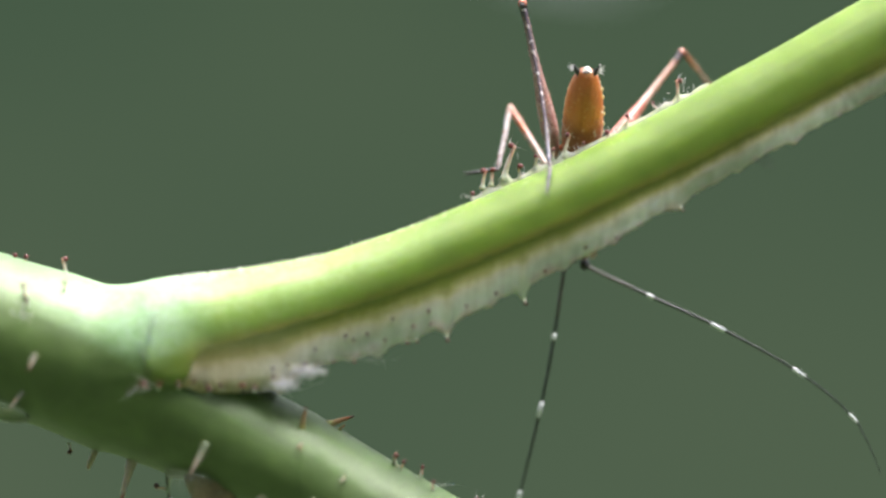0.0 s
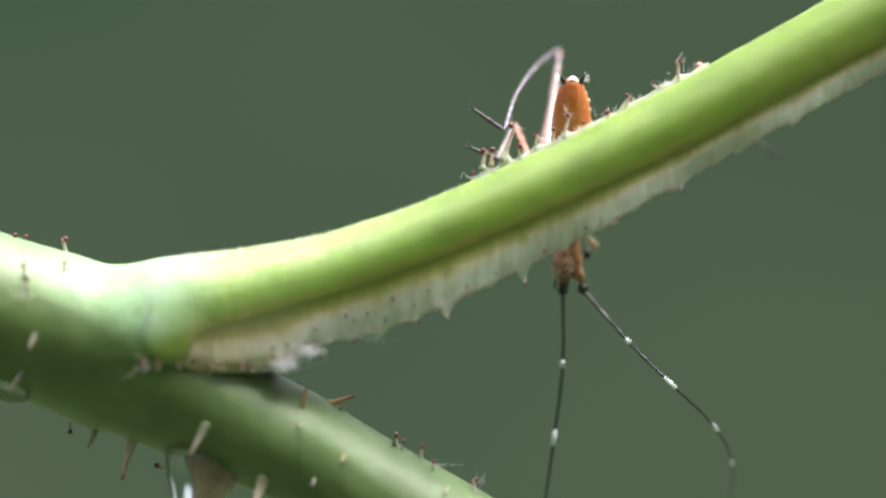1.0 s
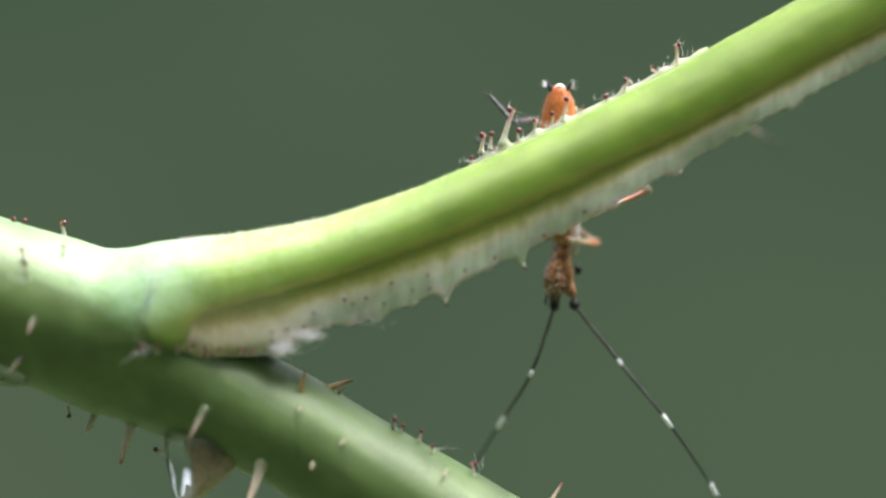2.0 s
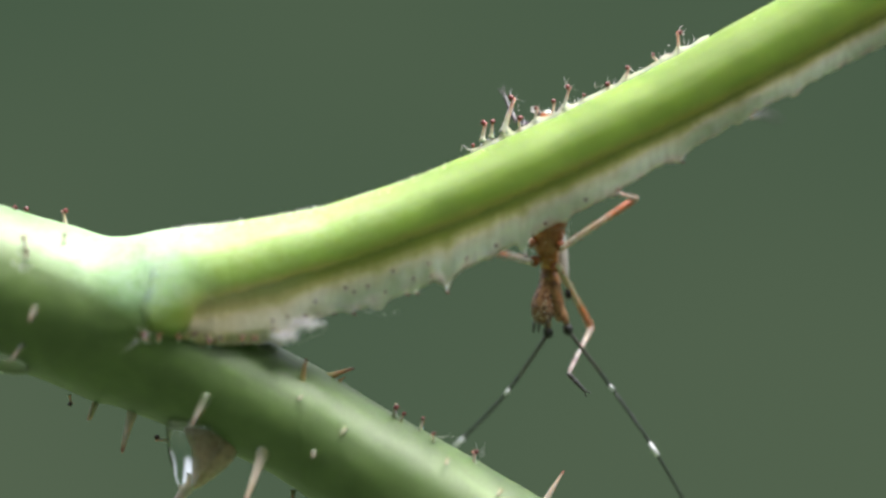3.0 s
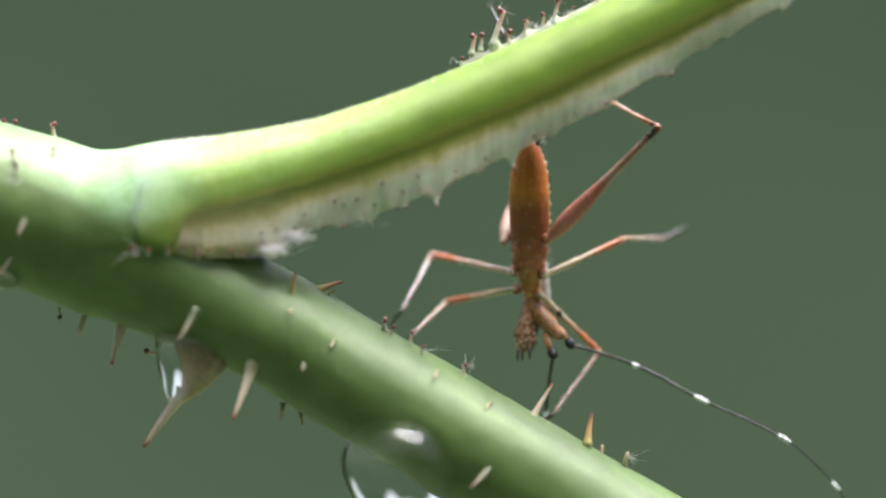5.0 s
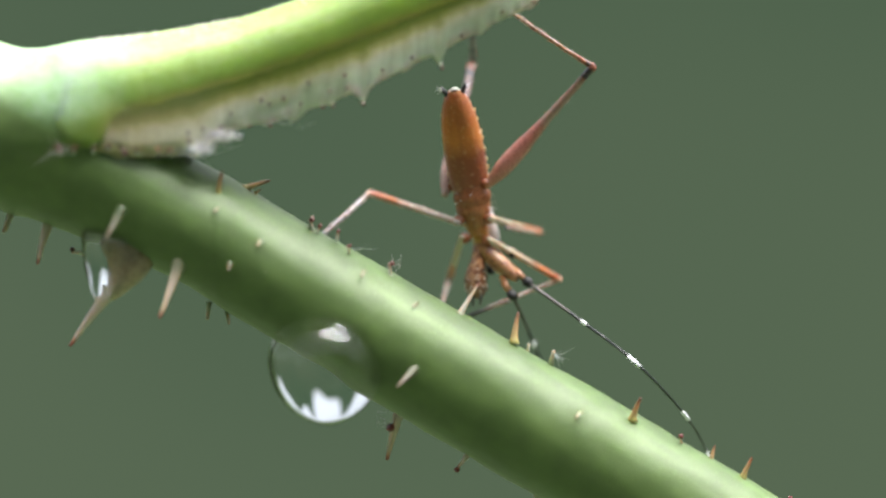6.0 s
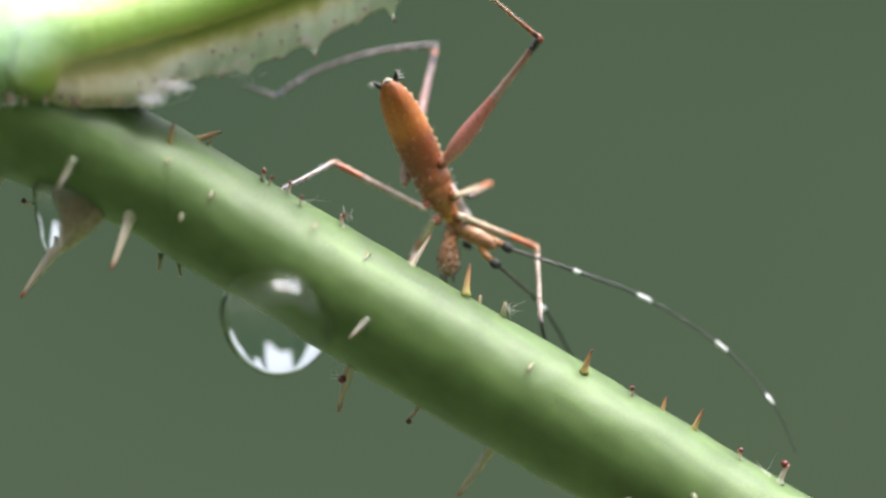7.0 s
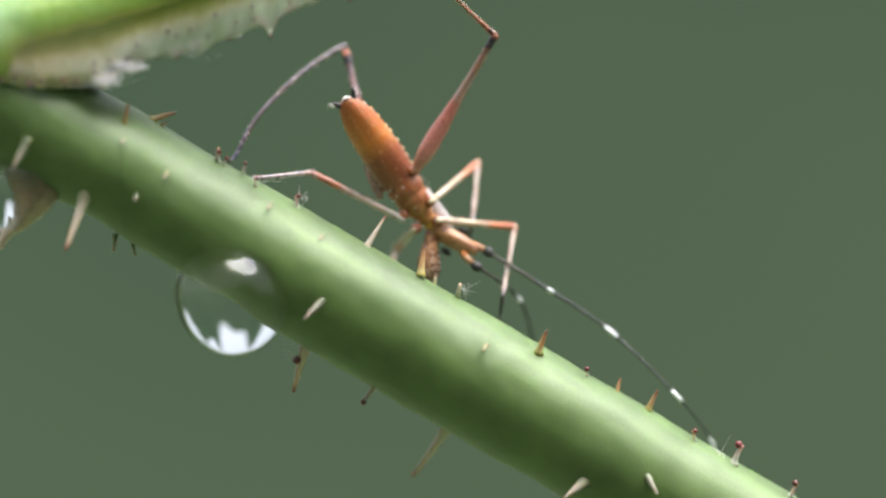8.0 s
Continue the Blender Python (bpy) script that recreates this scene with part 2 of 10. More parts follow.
HEAD = graded("head_brown", (0.0, (0.40, 0.18, 0.06)), (1.0, (0.34, 0.18, 0.10)), speck=3000.0, dark=(0.14, 0.05, 0.03), cut=(0.22, 0.36), rough=0.3, mottle=0.4)
FACE = graded("face_mealy", (0.0, (0.46, 0.22, 0.09)), (0.5, (0.42, 0.22, 0.12)), (1.0, (0.30, 0.16, 0.10)), speck=4000.0, dark=(0.16, 0.06, 0.03), cut=(0.30, 0.44), flesh=0.2, rough=0.25, mottle=0.7)
SHIELD = plain("shield_pale", (0.62, 0.55, 0.55), 0.25)
EYE = plain("eye_black", (0.012, 0.009, 0.010), 0.12)
TAILWHITE = plain("tail_white", (0.82, 0.78, 0.70), 0.35, 0.3)
BLACK = plain("bristle_black", (0.02, 0.018, 0.022), 0.35)
BANDWHITE = plain("band_white", (0.80, 0.81, 0.84), 0.4)
FEELER = plain("feeler_black", (0.010, 0.013, 0.012), 0.38)
FEELER_ROOT = plain("feeler_brown", (0.05, 0.04, 0.035), 0.3)
THIGH_HIND = graded("hind_thigh_pink", (0.0, (0.418, 0.187, 0.13)), (0.25, (0.475, 0.18, 0.144)), (0.48, (0.432, 0.151, 0.115)), (0.56, (0.357, 0.23, 0.19)), (0.85, (0.322, 0.178, 0.133)), (0.94, (0.0461, 0.023, 0.0259)), (1.0, (0.173, 0.0403, 0.0288)), speck=4200.0, cut=(0.16, 0.30), dark=(0.25, 0.07, 0.06), rough=0.28, gloss=0.4, relief=0.00003, mottle=0.35)
SHIN_HIND = graded("hind_shin_freckled", (0.0, (0.101, 0.0432, 0.0432)), (0.06, (0.374, 0.13, 0.0648)), (0.25, (0.475, 0.317, 0.245)), (0.8, (0.418, 0.331, 0.302)), (1.0, (0.144, 0.13, 0.173)), speck=3600.0, cut=(0.24, 0.38), rough=0.22, gloss=0.35, relief=0.00006, mottle=0.7)
THIGH_GREY = graded("hind_thigh_greyish", (0.0, (0.42, 0.27, 0.23)), (0.5, (0.36, 0.22, 0.21)), (0.80, (0.20, 0.13, 0.14)), (0.92, (0.07, 0.05, 0.07)), (1.0, (0.14, 0.10, 0.13)), speck=4200.0, cut=(0.18, 0.32), dark=(0.2, 0.09, 0.08), rough=0.22, gloss=0.15, relief=0.00006, mottle=0.6)
SHIN_GREY = graded("hind_shin_greyish", (0.0, (0.055, 0.048, 0.065)), (0.05, (0.055, 0.042, 0.0585)), (0.16, (0.0935, 0.072, 0.091)), (0.75, (0.105, 0.084, 0.107)), (0.95, (0.0715, 0.066, 0.104)), (1.0, (0.077, 0.078, 0.13)), speck=3600.0, dark=(0.46, 0.40, 0.44), cut=(0.22, 0.34), rough=0.22, gloss=0.15, relief=0.00006, mottle=0.3)
THIGH = graded("thigh_clear_orange", (0.0, (0.476, 0.408, 0.367)), (0.58, (0.476, 0.367, 0.326)), (0.72, (0.462, 0.156, 0.068)), (0.90, (0.435, 0.15, 0.0952)), (1.0, (0.449, 0.299, 0.231)), speck=4600.0, cut=(0.18, 0.32), dark=(0.24, 0.07, 0.04), rough=0.22, gloss=0.35, relief=0.00006, mottle=0.7)
SHIN = graded("shin_pale", (0.0, (0.449, 0.277, 0.198)), (0.2, (0.502, 0.455, 0.475)), (0.8, (0.409, 0.363, 0.389)), (1.0, (0.198, 0.158, 0.165)), speck=4200.0, cut=(0.22, 0.34), dark=(0.16, 0.07, 0.06), rough=0.22, gloss=0.35, relief=0.00006, mottle=0.7)
THIGH_BROWN = graded("thigh_straw_orange", (0.0, (0.49, 0.432, 0.317)), (0.55, (0.49, 0.403, 0.288)), (0.70, (0.49, 0.158, 0.0504)), (0.92, (0.461, 0.13, 0.0648)), (1.0, (0.432, 0.288, 0.216)), speck=4600.0, cut=(0.20, 0.34), dark=(0.24, 0.07, 0.04), rough=0.22, gloss=0.35, relief=0.00006, mottle=0.6)
SHIN_BROWN = graded("shin_straw", (0.0, (0.432, 0.245, 0.158)), (0.2, (0.446, 0.36, 0.302)), (0.8, (0.403, 0.331, 0.302)), (1.0, (0.173, 0.13, 0.13)), speck=4200.0, cut=(0.24, 0.36), dark=(0.16, 0.07, 0.06), rough=0.22, gloss=0.35, relief=0.00006, mottle=0.6)
KNEE = graded("knee_dark", (0.0, (0.10, 0.05, 0.05)), (0.25, (0.035, 0.028, 0.04)), (0.6, (0.05, 0.035, 0.045)), (0.8, (0.34, 0.10, 0.06)), (1.0, (0.40, 0.12, 0.07)), rough=0.2, gloss=0.5, flesh=0.0)
FOOT = graded("foot_dark", (0.0, (0.09, 0.07, 0.08)), (0.5, (0.035, 0.028, 0.036)), (1.0, (0.02, 0.018, 0.02)), flesh=0.0)


# ---- shaping ----
def plan(x, y, d=0.0):
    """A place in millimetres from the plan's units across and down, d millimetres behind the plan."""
    k = S * (DIST + d) / DIST
    return Vector(((x - 784) * k, d, (441 - y) * k))


def smooth_line(points, steps):
    """Points along a soft curve through the given ones; each may carry more than three values."""
    p = [np.array(q, float) for q in points]
    p = [2 * p[0] - p[1], *p, 2 * p[-1] - p[-2]]
    out = []
    for i in range(1, len(p) - 2):
        for k in range(steps):
            u = k / steps
            a, b, c, d = p[i - 1:i + 3]
            out.append(0.5 * (2 * b + (c - a) * u + (2 * a - 5 * b + 4 * c - d) * u * u + (3 * b - a - 3 * c + d) * u ** 3))
    return out + [p[-2]]


def sweep(line, n=12, unit=True, lump=0.0, side=(0, 1, 0), seed=0.0, bm=None, square=1.0):
    """A closed tube. line: rows of x, y, z, half width across, half width toward `side`. The map runs round (u) and along (v:
    0 to 1, or millimetres). lump: uneven swelling, in millimetres; square: under 1, the lower half is boxier."""
    bm = bm or bmesh.new()
    uvl = bm.loops.layers.uv.verify()
    c = [Vector(r[:3]) for r in line]
    far, lengths = 0.0, [0.0]
    for a, b in zip(c, c[1:]):
        far += (b - a).length
        lengths.append(far)
    rings, vs = [], []
    for i, r in enumerate(line):
        d = (c[min(i + 1, len(c) - 1)] - c[max(i - 1, 0)]).normalized()
        y = Vector(side)
        y = (y - d * y.dot(d)).normalized()
        x = y.cross(d)
        ring = []
        for k in range(n):
            a = math.tau * k / n
            ca, sa = math.cos(a), math.sin(a)
            if square < 1 and ca > 0:
                ca, sa = ca ** square, math.copysign(abs(sa) ** square, sa)
            q = x * (ca * r[3]) + y * (sa * r[4])
            p = c[i] + q
            if lump:
                p += q.normalized() * lump * (noise.noise(p * 0.45 + Vector((seed, 0, 0))) + 0.4 * noise.noise(p * 1.6))
            ring.append(bm.verts.new(p))
        rings.append(ring)
        vs.append(lengths[i] / far if unit else lengths[i])
    for i in range(len(rings) - 1):
        for k in range(n):
            f = bm.faces.new((rings[i][k], rings[i][(k + 1) % n], rings[i + 1][(k + 1) % n], rings[i + 1][k]))
            for l, (u, v) in zip(f.loops, ((k, i), (k + 1, i), (k + 1, i + 1), (k, i + 1))):
                l[uvl].uv = (u / n, vs[v])
    for ring, v in ((rings[0], 0), (rings[-1], -1)):
        f = bm.faces.new(ring)
        for l in f.loops:
            l[uvl].uv = (0.5, vs[v])
    return bm


def ball(centre, r, n=14, bm=None, stretch=(1, 1, 1)):
    bm = bm or bmesh.new()
    made = bmesh.ops.create_uvsphere(bm, u_segments=n, v_segments=max(6, n * 2 // 3), radius=1.0)["verts"]
    for v in made:
        v.co = Vector(centre) + Vector([v.co[i] * r * stretch[i] for i in range(3)])
    return bm


def part(name, bm, material, parent=None, label=""):
    """Links a shape, given in millimetres, as one mesh under a thing or a part."""
    bmesh.ops.scale(bm, vec=(MM, MM, MM), verts=bm.verts)
    bmesh.ops.recalc_face_normals(bm, faces=bm.faces)
    me = bpy.data.meshes.new(name)
    bm.to_mesh(me)
    bm.free()
    me.materials.append(material)
    for f in me.polygons:
        f.use_smooth = True
    ob = new(name, me)
    ob.parent = parent
    return tagged(ob, label)


def shared(name, me, m, parent, label=""):
    """One more object on a mesh that is already there, at the pose m."""
    ob = new(name, me)
    ob.parent = parent
    ob.matrix_basis = m
    return tagged(ob, label)


def spot(x, y, z, rx=0, ry=0, rz=0):
    """A pose from millimetres and degrees."""
    return pose(x * MM, y * MM, z * MM, rx, ry, rz)


def limb(x, y, z, tx, ty, tz):
    """The pose of a limb whose root is at x, y, z and which points at tx, ty, tz (millimetres)."""
    a, d = Vector((x, y, z)), (Vector((tx, ty, tz)) - Vector((x, y, z))).normalized()
    v = Vector((0, 1, 0)) if abs(d.y) < 0.995 else Vector((1, 0, 0))
    v = (v - d * v.dot(d)).normalized()
    u = v.cross(d)
    m = Matrix((u, v, d)).transposed().to_4x4()
    m.translation = a * MM
    return m


# ---- surroundings ----
def sheet(name, w, h, m, material, label, category):
    bm = bmesh.new()
    bmesh.ops.create_grid(bm, x_segments=8, y_segments=8, size=0.5)
    for v in bm.verts:
        v.co = Vector((v.co.x * w, v.co.y * h, 0))
    ob = part(name, bm, material)
    ob.matrix_basis = m
    return tagged(ob, label, category, kind="structure")


def backdrop_ring():
    """A ring of far foliage, open to the sky above. Out of view it is added: it holds back low sky light, and its
    uneven top breaks up the sky in the drops.
    """
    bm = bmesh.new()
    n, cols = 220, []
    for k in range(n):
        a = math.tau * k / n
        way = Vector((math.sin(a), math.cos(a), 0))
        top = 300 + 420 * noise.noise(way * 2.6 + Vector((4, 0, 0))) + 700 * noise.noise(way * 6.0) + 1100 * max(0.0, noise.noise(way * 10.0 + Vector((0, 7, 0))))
        top += 780 * max(0.0, -way.y) ** 1.5                 # raised unseen behind the camera to shade the near sides
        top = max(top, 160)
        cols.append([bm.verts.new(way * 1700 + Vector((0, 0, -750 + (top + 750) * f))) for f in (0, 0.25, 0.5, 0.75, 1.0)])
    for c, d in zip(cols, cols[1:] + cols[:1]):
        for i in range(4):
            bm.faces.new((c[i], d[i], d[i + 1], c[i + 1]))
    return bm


tagged(part("backdrop", backdrop_ring(), haze_of_leaves()), "glowing soft dull green foliage far out of focus, its unseen part added", "backdrop", kind="structure")
soil = Shade("dark_soil", 0.9)
sheet("ground", 9000, 9000, pose(0, 0, -0.75), soil.done(soil.ramp(soil.noise(soil.coords("Object"), 25.0, 6), (0.3, (0.030, 0.050, 0.018)), (0.7, (0.075, 0.110, 0.042)))), "dark green ground cover below the stem", "ground")


# ---- rose stem ----
rose = tagged(new("rose_stem"), "green prickly rose stem with a leaf stalk branching off", "plant stem")


def plan_line(rows, steps):
    """A tube's line from rows of plan x, plan y, depth, half width across and half width in depth (plan units for the widths)."""
    return smooth_line([(*plan(x, y, d), a * S, b * S) for x, y, d, a, b in rows], steps)


def tube_gap(points, line):
    """Signed distance (millimetres) of each point from a tube's skin."""
    c = np.array([r[:3] for r in line])
    r = np.array([(q[3] + q[4]) / 2 for q in line])
    best = np.full(len(points), 1e9)
    for i in range(len(c) - 1):
        d = c[i + 1] - c[i]
        f = np.clip((points - c[i]) @ d / (d @ d), 0, 1)
        best = np.minimum(best, np.linalg.norm(points - c[i] - f[:, None] * d, axis=1) - (r[i] + f * (r[i + 1] - r[i])))
    return best


def melt(bm, own, other, sink):
    """Swells a tube's skin into a soft fillet where it meets another tube; the fillet is tighter along the lower seam."""
    bm.normal_update()
    verts = [v for v in bm.verts if -19 < v.co.x < -6]
    p = np.array([v.co for v in verts])
    n = np.array([v.normal for v in verts])
    k = np.interp(p[:, 2], [-6.15, -5.5, -3.0, -1.8], [0.1, 2.2, 1.9, 1.4]) * np.interp(p[:, 0], [-19, -12.6, -10.5, -7], [0, 1, 1, 0.1]) + 0.02
    start = tube_gap(p, other)
    rest = tube_gap(p, own)
    q = p.copy()
    for _ in range(8):
        a, b = tube_gap(q, own) - rest, tube_gap(q, other)
        h = np.maximum(k - np.abs(a - b), 0) / k
        q -= n * (np.minimum(a, b) - h * h * k / 4)[:, None] * 0.7
    for v, a, b, c, g in zip(verts, p, q, n, start):
        if g > (-1.6 if sink[0] > 0 else -0.4 if a[0] > -11.8 else -4):
            v.co = Vector(np.where(((b - a) @ c) > 0, b, a) - c * (np.interp(a[0], [-13.6, -12.0] if sink[0] > 0 else [-12.4, -11.6], sink) + (0.45 * max(0.0, -g) if sink[0] > 0 else 0.0)))
        if sink[0] > 0 and v.co.z < -5.2 and g < 0.5:
            v.co.y += np.interp(v.co.z, [-5.85, -5.4], [0.4, 0.0])


STEM_LINE = plan_line([
    (-620, 400, 0, 136, 136), (-300, 500, 0, 138, 136), (0, 590, 0.1, 135, 134), (110, 624, 0.2, 138, 131), (200, 658, 0.35, 142, 128), (250, 679, 0.45, 140, 125), (320, 724, 0.5, 119, 119),
    (417, 777, 0.5, 108, 112), (516, 827, 0.5, 103, 110), (616, 889, 0.5, 103, 109), (850, 1028, 0.4, 107, 109), (1104, 1178, 0.3, 109, 109), (1324, 1305, 0.3, 108, 108), (1734, 1548, 0.2, 108, 108), (2500, 2000, 0, 108, 108)], 24)
STALK_ROWS = [
    (140, 668, 0.6, 60, 60), (205, 630, 0.15, 74, 80), (250, 603, -0.2, 82, 90), (300, 586, -0.45, 88, 94), (345, 576, -0.5, 87, 93), (400, 567, -0.5, 84, 89), (500, 544, -0.45, 76, 82),
    (620, 511, -0.35, 70, 75), (800, 446, -0.2, 68, 72), (1000, 361, 0, 69, 71), (1200, 265, 0.1, 72, 73), (1400, 159, 0.1, 76, 75), (1700, -4, 0, 80, 78), (2200, -275, 0, 82, 82)]
STALK_LINE = plan_line(STALK_ROWS, 20)

bm = sweep(STEM_LINE, 96, False, 0.06)
melt(bm, STEM_LINE, STALK_LINE, (0.0, 0.03))
SKINS = [BVHTree.FromBMesh(bm)]
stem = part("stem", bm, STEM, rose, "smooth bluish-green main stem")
BOXY = 0.78
bm = sweep(STALK_LINE, 112, False, 0.04, seed=7.0, square=BOXY)
melt(bm, STALK_LINE, STEM_LINE, (0.5, 0.0))
SKINS.append(BVHTree.FromBMesh(bm))
stalk = part("leaf_stalk", bm, STALK, rose, "yellow-green leaf stalk with a whitish root")


def along(rows, x):
    """A value read between rows of (x, value)."""
    return float(np.interp(x, [r[0] for r in rows], [r[1] for r in rows]))


WING_TOP = [(320, 622), (400, 602), (500, 575), (600, 546), (800, 477), (1000, 393), (1200, 299), (1400, 194), (1700, 33), (2000, -125)]
WING_EDGE = [(320, 688), (360, 696), (420, 699), (495, 694), (560, 650), (680, 622), (800, 575), (930, 510), (1050, 450), (1210, 358), (1400, 252), (1700, 98), (2000, -60)]
TEETH = [(502, 8, 12), (622, 6, 10), (672, 12, 12), (735, 6, 9), (793, 20, 11), (868, 6, 9), (928, 22, 9), (1003, 7, 8), (1092, 9, 10), (1205, 14, 14), (1310, 6, 9), (1408, 9, 12)]


def skin_depth(x, y):
    """Depth of the nearest skin of stem or stalk at a place of the plan."""
    eye = Vector((0, -DIST, 0))
    hits = [skin.ray_cast(eye, (plan(x, y) - eye).normalized())[0] for skin in SKINS]
    return min((h.y for h in hits if h), default=-1.0)


def evened(values, reach=12):
    """A row of values, each the mean of its neighbourhood."""
    wide = np.pad(values, reach, mode="edge")
    return np.convolve(wide, np.ones(2 * reach + 1) / (2 * reach + 1), mode="valid")


JOINT_X = np.arange(316, 2030, 4.0)
JOINT = evened([skin_depth(x, along(WING_TOP, x)) for x in JOINT_X], 4)
JOINT_LEAN = evened([(skin_depth(x, along(WING_TOP, x) + 10) - skin_depth(x, along(WING_TOP, x) - 10)) / (20 * S) for x in JOINT_X])


def wing_place(x, f):
    """Plan height and depth of the wing at a share f of the way from its joint to its free edge."""
    top, low = along(WING_TOP, x), along(WING_EDGE, x)
    low += sum(h * math.exp(-((x - c) / w) ** 2) for c, h, w in TEETH)
    width = (low - top) * S
    low += 3.5 * noise.noise(Vector((x * 0.035, 3, 0))) + 3.0 * noise.noise(Vector((x * 0.11, 9, 0)))
    y = top + (low - top) * f
    root = along([(320, 1), (480, 1), (580, 0)], x)
    lean, hang = float(np.interp(x, JOINT_X, JOINT_LEAN)), 0.13 - 0.03 * root
    d = float(np.interp(x, JOINT_X, JOINT)) + 0.045 - 0.02 * min(1.0, 4 * f)
    d += width * (hang * f + (lean - hang) * 0.22 * (1 - math.exp(-f / 0.22)))          # leaves the stalk's flank smoothly, then hangs
    d += (1 - root) * f * f * (0.14 * math.sin(x * 0.021) + 0.10 * noise.noise(Vector((x * 0.05, 3, 0)))) + (0.05 - 0.045 * root) * f * noise.noise(Vector((x * 0.09, f * 3, 0)))
    if root > 0:
        d += root * max(0.0, (f - 0.8) / 0.2) ** 2 * max(0.0, skin_depth(x, y) - d)          # the root curls in and sits on the stem
        d += max(0.0, 1 - (x - 320) / 60) * (skin_depth(x, y) + 0.06 - d)
    return y, d


def wing():
    """The wing that hangs along the underside of the leaf stalk, with a frayed, toothed edge."""
    bm = bmesh.new()
    uvl = bm.loops.layers.uv.verify()
    n, rows = 12, []
    for i in range(680):
        x = 320 + i * 2.5
        row = []
        for k in range(n):
            f = k / (n - 1)
            row.append((plan(x, *wing_place(x, f)), 0.5 + 0.5 * f))
        rows.append(row)
    sides = []
    for off in (-0.04, 0.04):
        sides.append([[bm.verts.new(p + Vector((0, off * 0.7, 0))) for p, f in row] for row in rows])
    for s, grid in enumerate(sides):
        for i in range(len(grid) - 1):
            for k in range(n - 1):
                f = bm.faces.new((grid[i][k], grid[i + 1][k], grid[i + 1][k + 1], grid[i][k + 1]))
                for l, (ii, kk) in zip(f.loops, ((i, k), (i + 1, k), (i + 1, k + 1), (i, k + 1))):
                    l[uvl].uv = (rows[ii][kk][1], i / 60)
    for i in range(len(rows) - 1):
        for k in (0, n - 1):
            f = bm.faces.new((sides[0][i][k], sides[0][i + 1][k], sides[1][i + 1][k], sides[1][i][k]))
            for l in f.loops:
                l[uvl].uv = (k / (n - 1), i / 60)
    return bm


def wing_near(x, y):
    """Depth just before the wing at a place of the plan."""
    top, low = wing_place(x, 0)[0], wing_place(x, 1)[0]
    return wing_place(x, min(1.0, max(0.0, (y - top) / (low - top))))[1] - 0.03


stipule = part("leaf_wing", wing(), WING, stalk, "thin pale toothed wing under the stalk")


def small_wing():
    """A low ragged crest on the far side of the leaf stalk, from which the glands rise."""
    bm = bmesh.new()
    uvl = bm.loops.layers.uv.verify()
    rows = []
    for i in range(96):
        x = 838 + i * 4.4
        edge = along([(838, 352), (930, 312), (1020, 270), (1110, 225), (1200, 178), (1260, 146)], x)
        h = 1 + 5 * noise.noise(Vector((x * 0.06, 1, 0))) + sum(a * math.exp(-((x - c) / w) ** 2) for c, a, w in ((868, 7, 9), (897, 18, 9), (950, 8, 12), (1001, 12, 7), (1108, 8, 7), (1200, 9, 6), (1178, 5, 9)))
        rows.append([(plan(x + dx, edge + 22 - (22 + h) * f, 0.75 + off), f) for f, off, dx in ((0, 0.0, 0), (0.5, 0.0, 0), (1, 0.0, 0), (1, 0.07, 0), (0.5, 0.12, 0), (0, 0.16, 0))])
    grid = [[bm.verts.new(p) for p, f in row] for row in rows]
    for i in range(len(grid) - 1):
        for k in range(6):
            j = (k + 1) % 6
            f = bm.faces.new((grid[i][k], grid[i + 1][k], grid[i + 1][j], grid[i][j]))
            for l, kk in zip(f.loops, (k, k, j, j)):
                l[uvl].uv = (0.66 + 0.3 * rows[i][kk][1], i / 60)
    return bm


part("leaf_wing", small_wing(), WING, stalk, "low ragged crest bearing red glands")


def tapered(r0, r1, bend=0.0, n=8, steps=7, foot=1.8, blunt=0.4):
    """A unit-long tapering spike along z, flared at its foot and bent a little sideways."""
    line = []
    for i in range(steps + 1):
        f = i / steps
        r = r0 + (r1 - r0) * f
        r *= 1 + (foot - 1) * max(0.0, 1 - f * 4) ** 2
        line.append((bend * f * f, 0, f, r, r))
    line.append((bend, 0, 1 + r1 * blunt, r1 * 0.45, r1 * 0.45))
    return sweep(line, n)


def mesh_of(bm, name, material):
    ob = part(name, bm, material)
    me = ob.data
    bpy.data.objects.remove(ob)
    return me


def pointed(a, b, width=1.0):
    """The pose of a unit spike that stands at a and ends at b (millimetres), stretched to that length."""
    a, b = Vector(a), Vector(b)
    length = (b - a).length
    m = limb(*a, *b)
    return m @ Matrix.Diagonal((length * width, length * width, length, 1))


BEAD = mesh_of(ball((0, 0, 0), 1.0, 10), "gland", GLAND)
BEAD_DARK = mesh_of(ball((0, 0, 0), 1.0, 10), "gland", GLAND_DARK)
STALKS = [mesh_of(tapered(0.10, 0.055, b, 8), "gland_hair", HAIR_STALK) for b in (0.0, 0.12, -0.15)]
SPIKES = {"thorn": [mesh_of(tapered(0.16, 0.035, b, 12, 9, 1.7), "prickle", THORN) for b in (0.06, -0.08)],
          "barb": [mesh_of(tapered(0.25, 0.02, b, 14, 9, 1.1), "prickle", BARB) for b in (0.04, -0.05)],
          "spine": [mesh_of(tapered(0.16, 0.05, b, 10, 8, 1.5), "prickle", SPINE) for b in (0.10, -0.06)],
          "stub": [mesh_of(tapered(0.20, 0.10, b, 8, 6, 1.3), "bristle", STUB) for b in (0.05, -0.1)]}


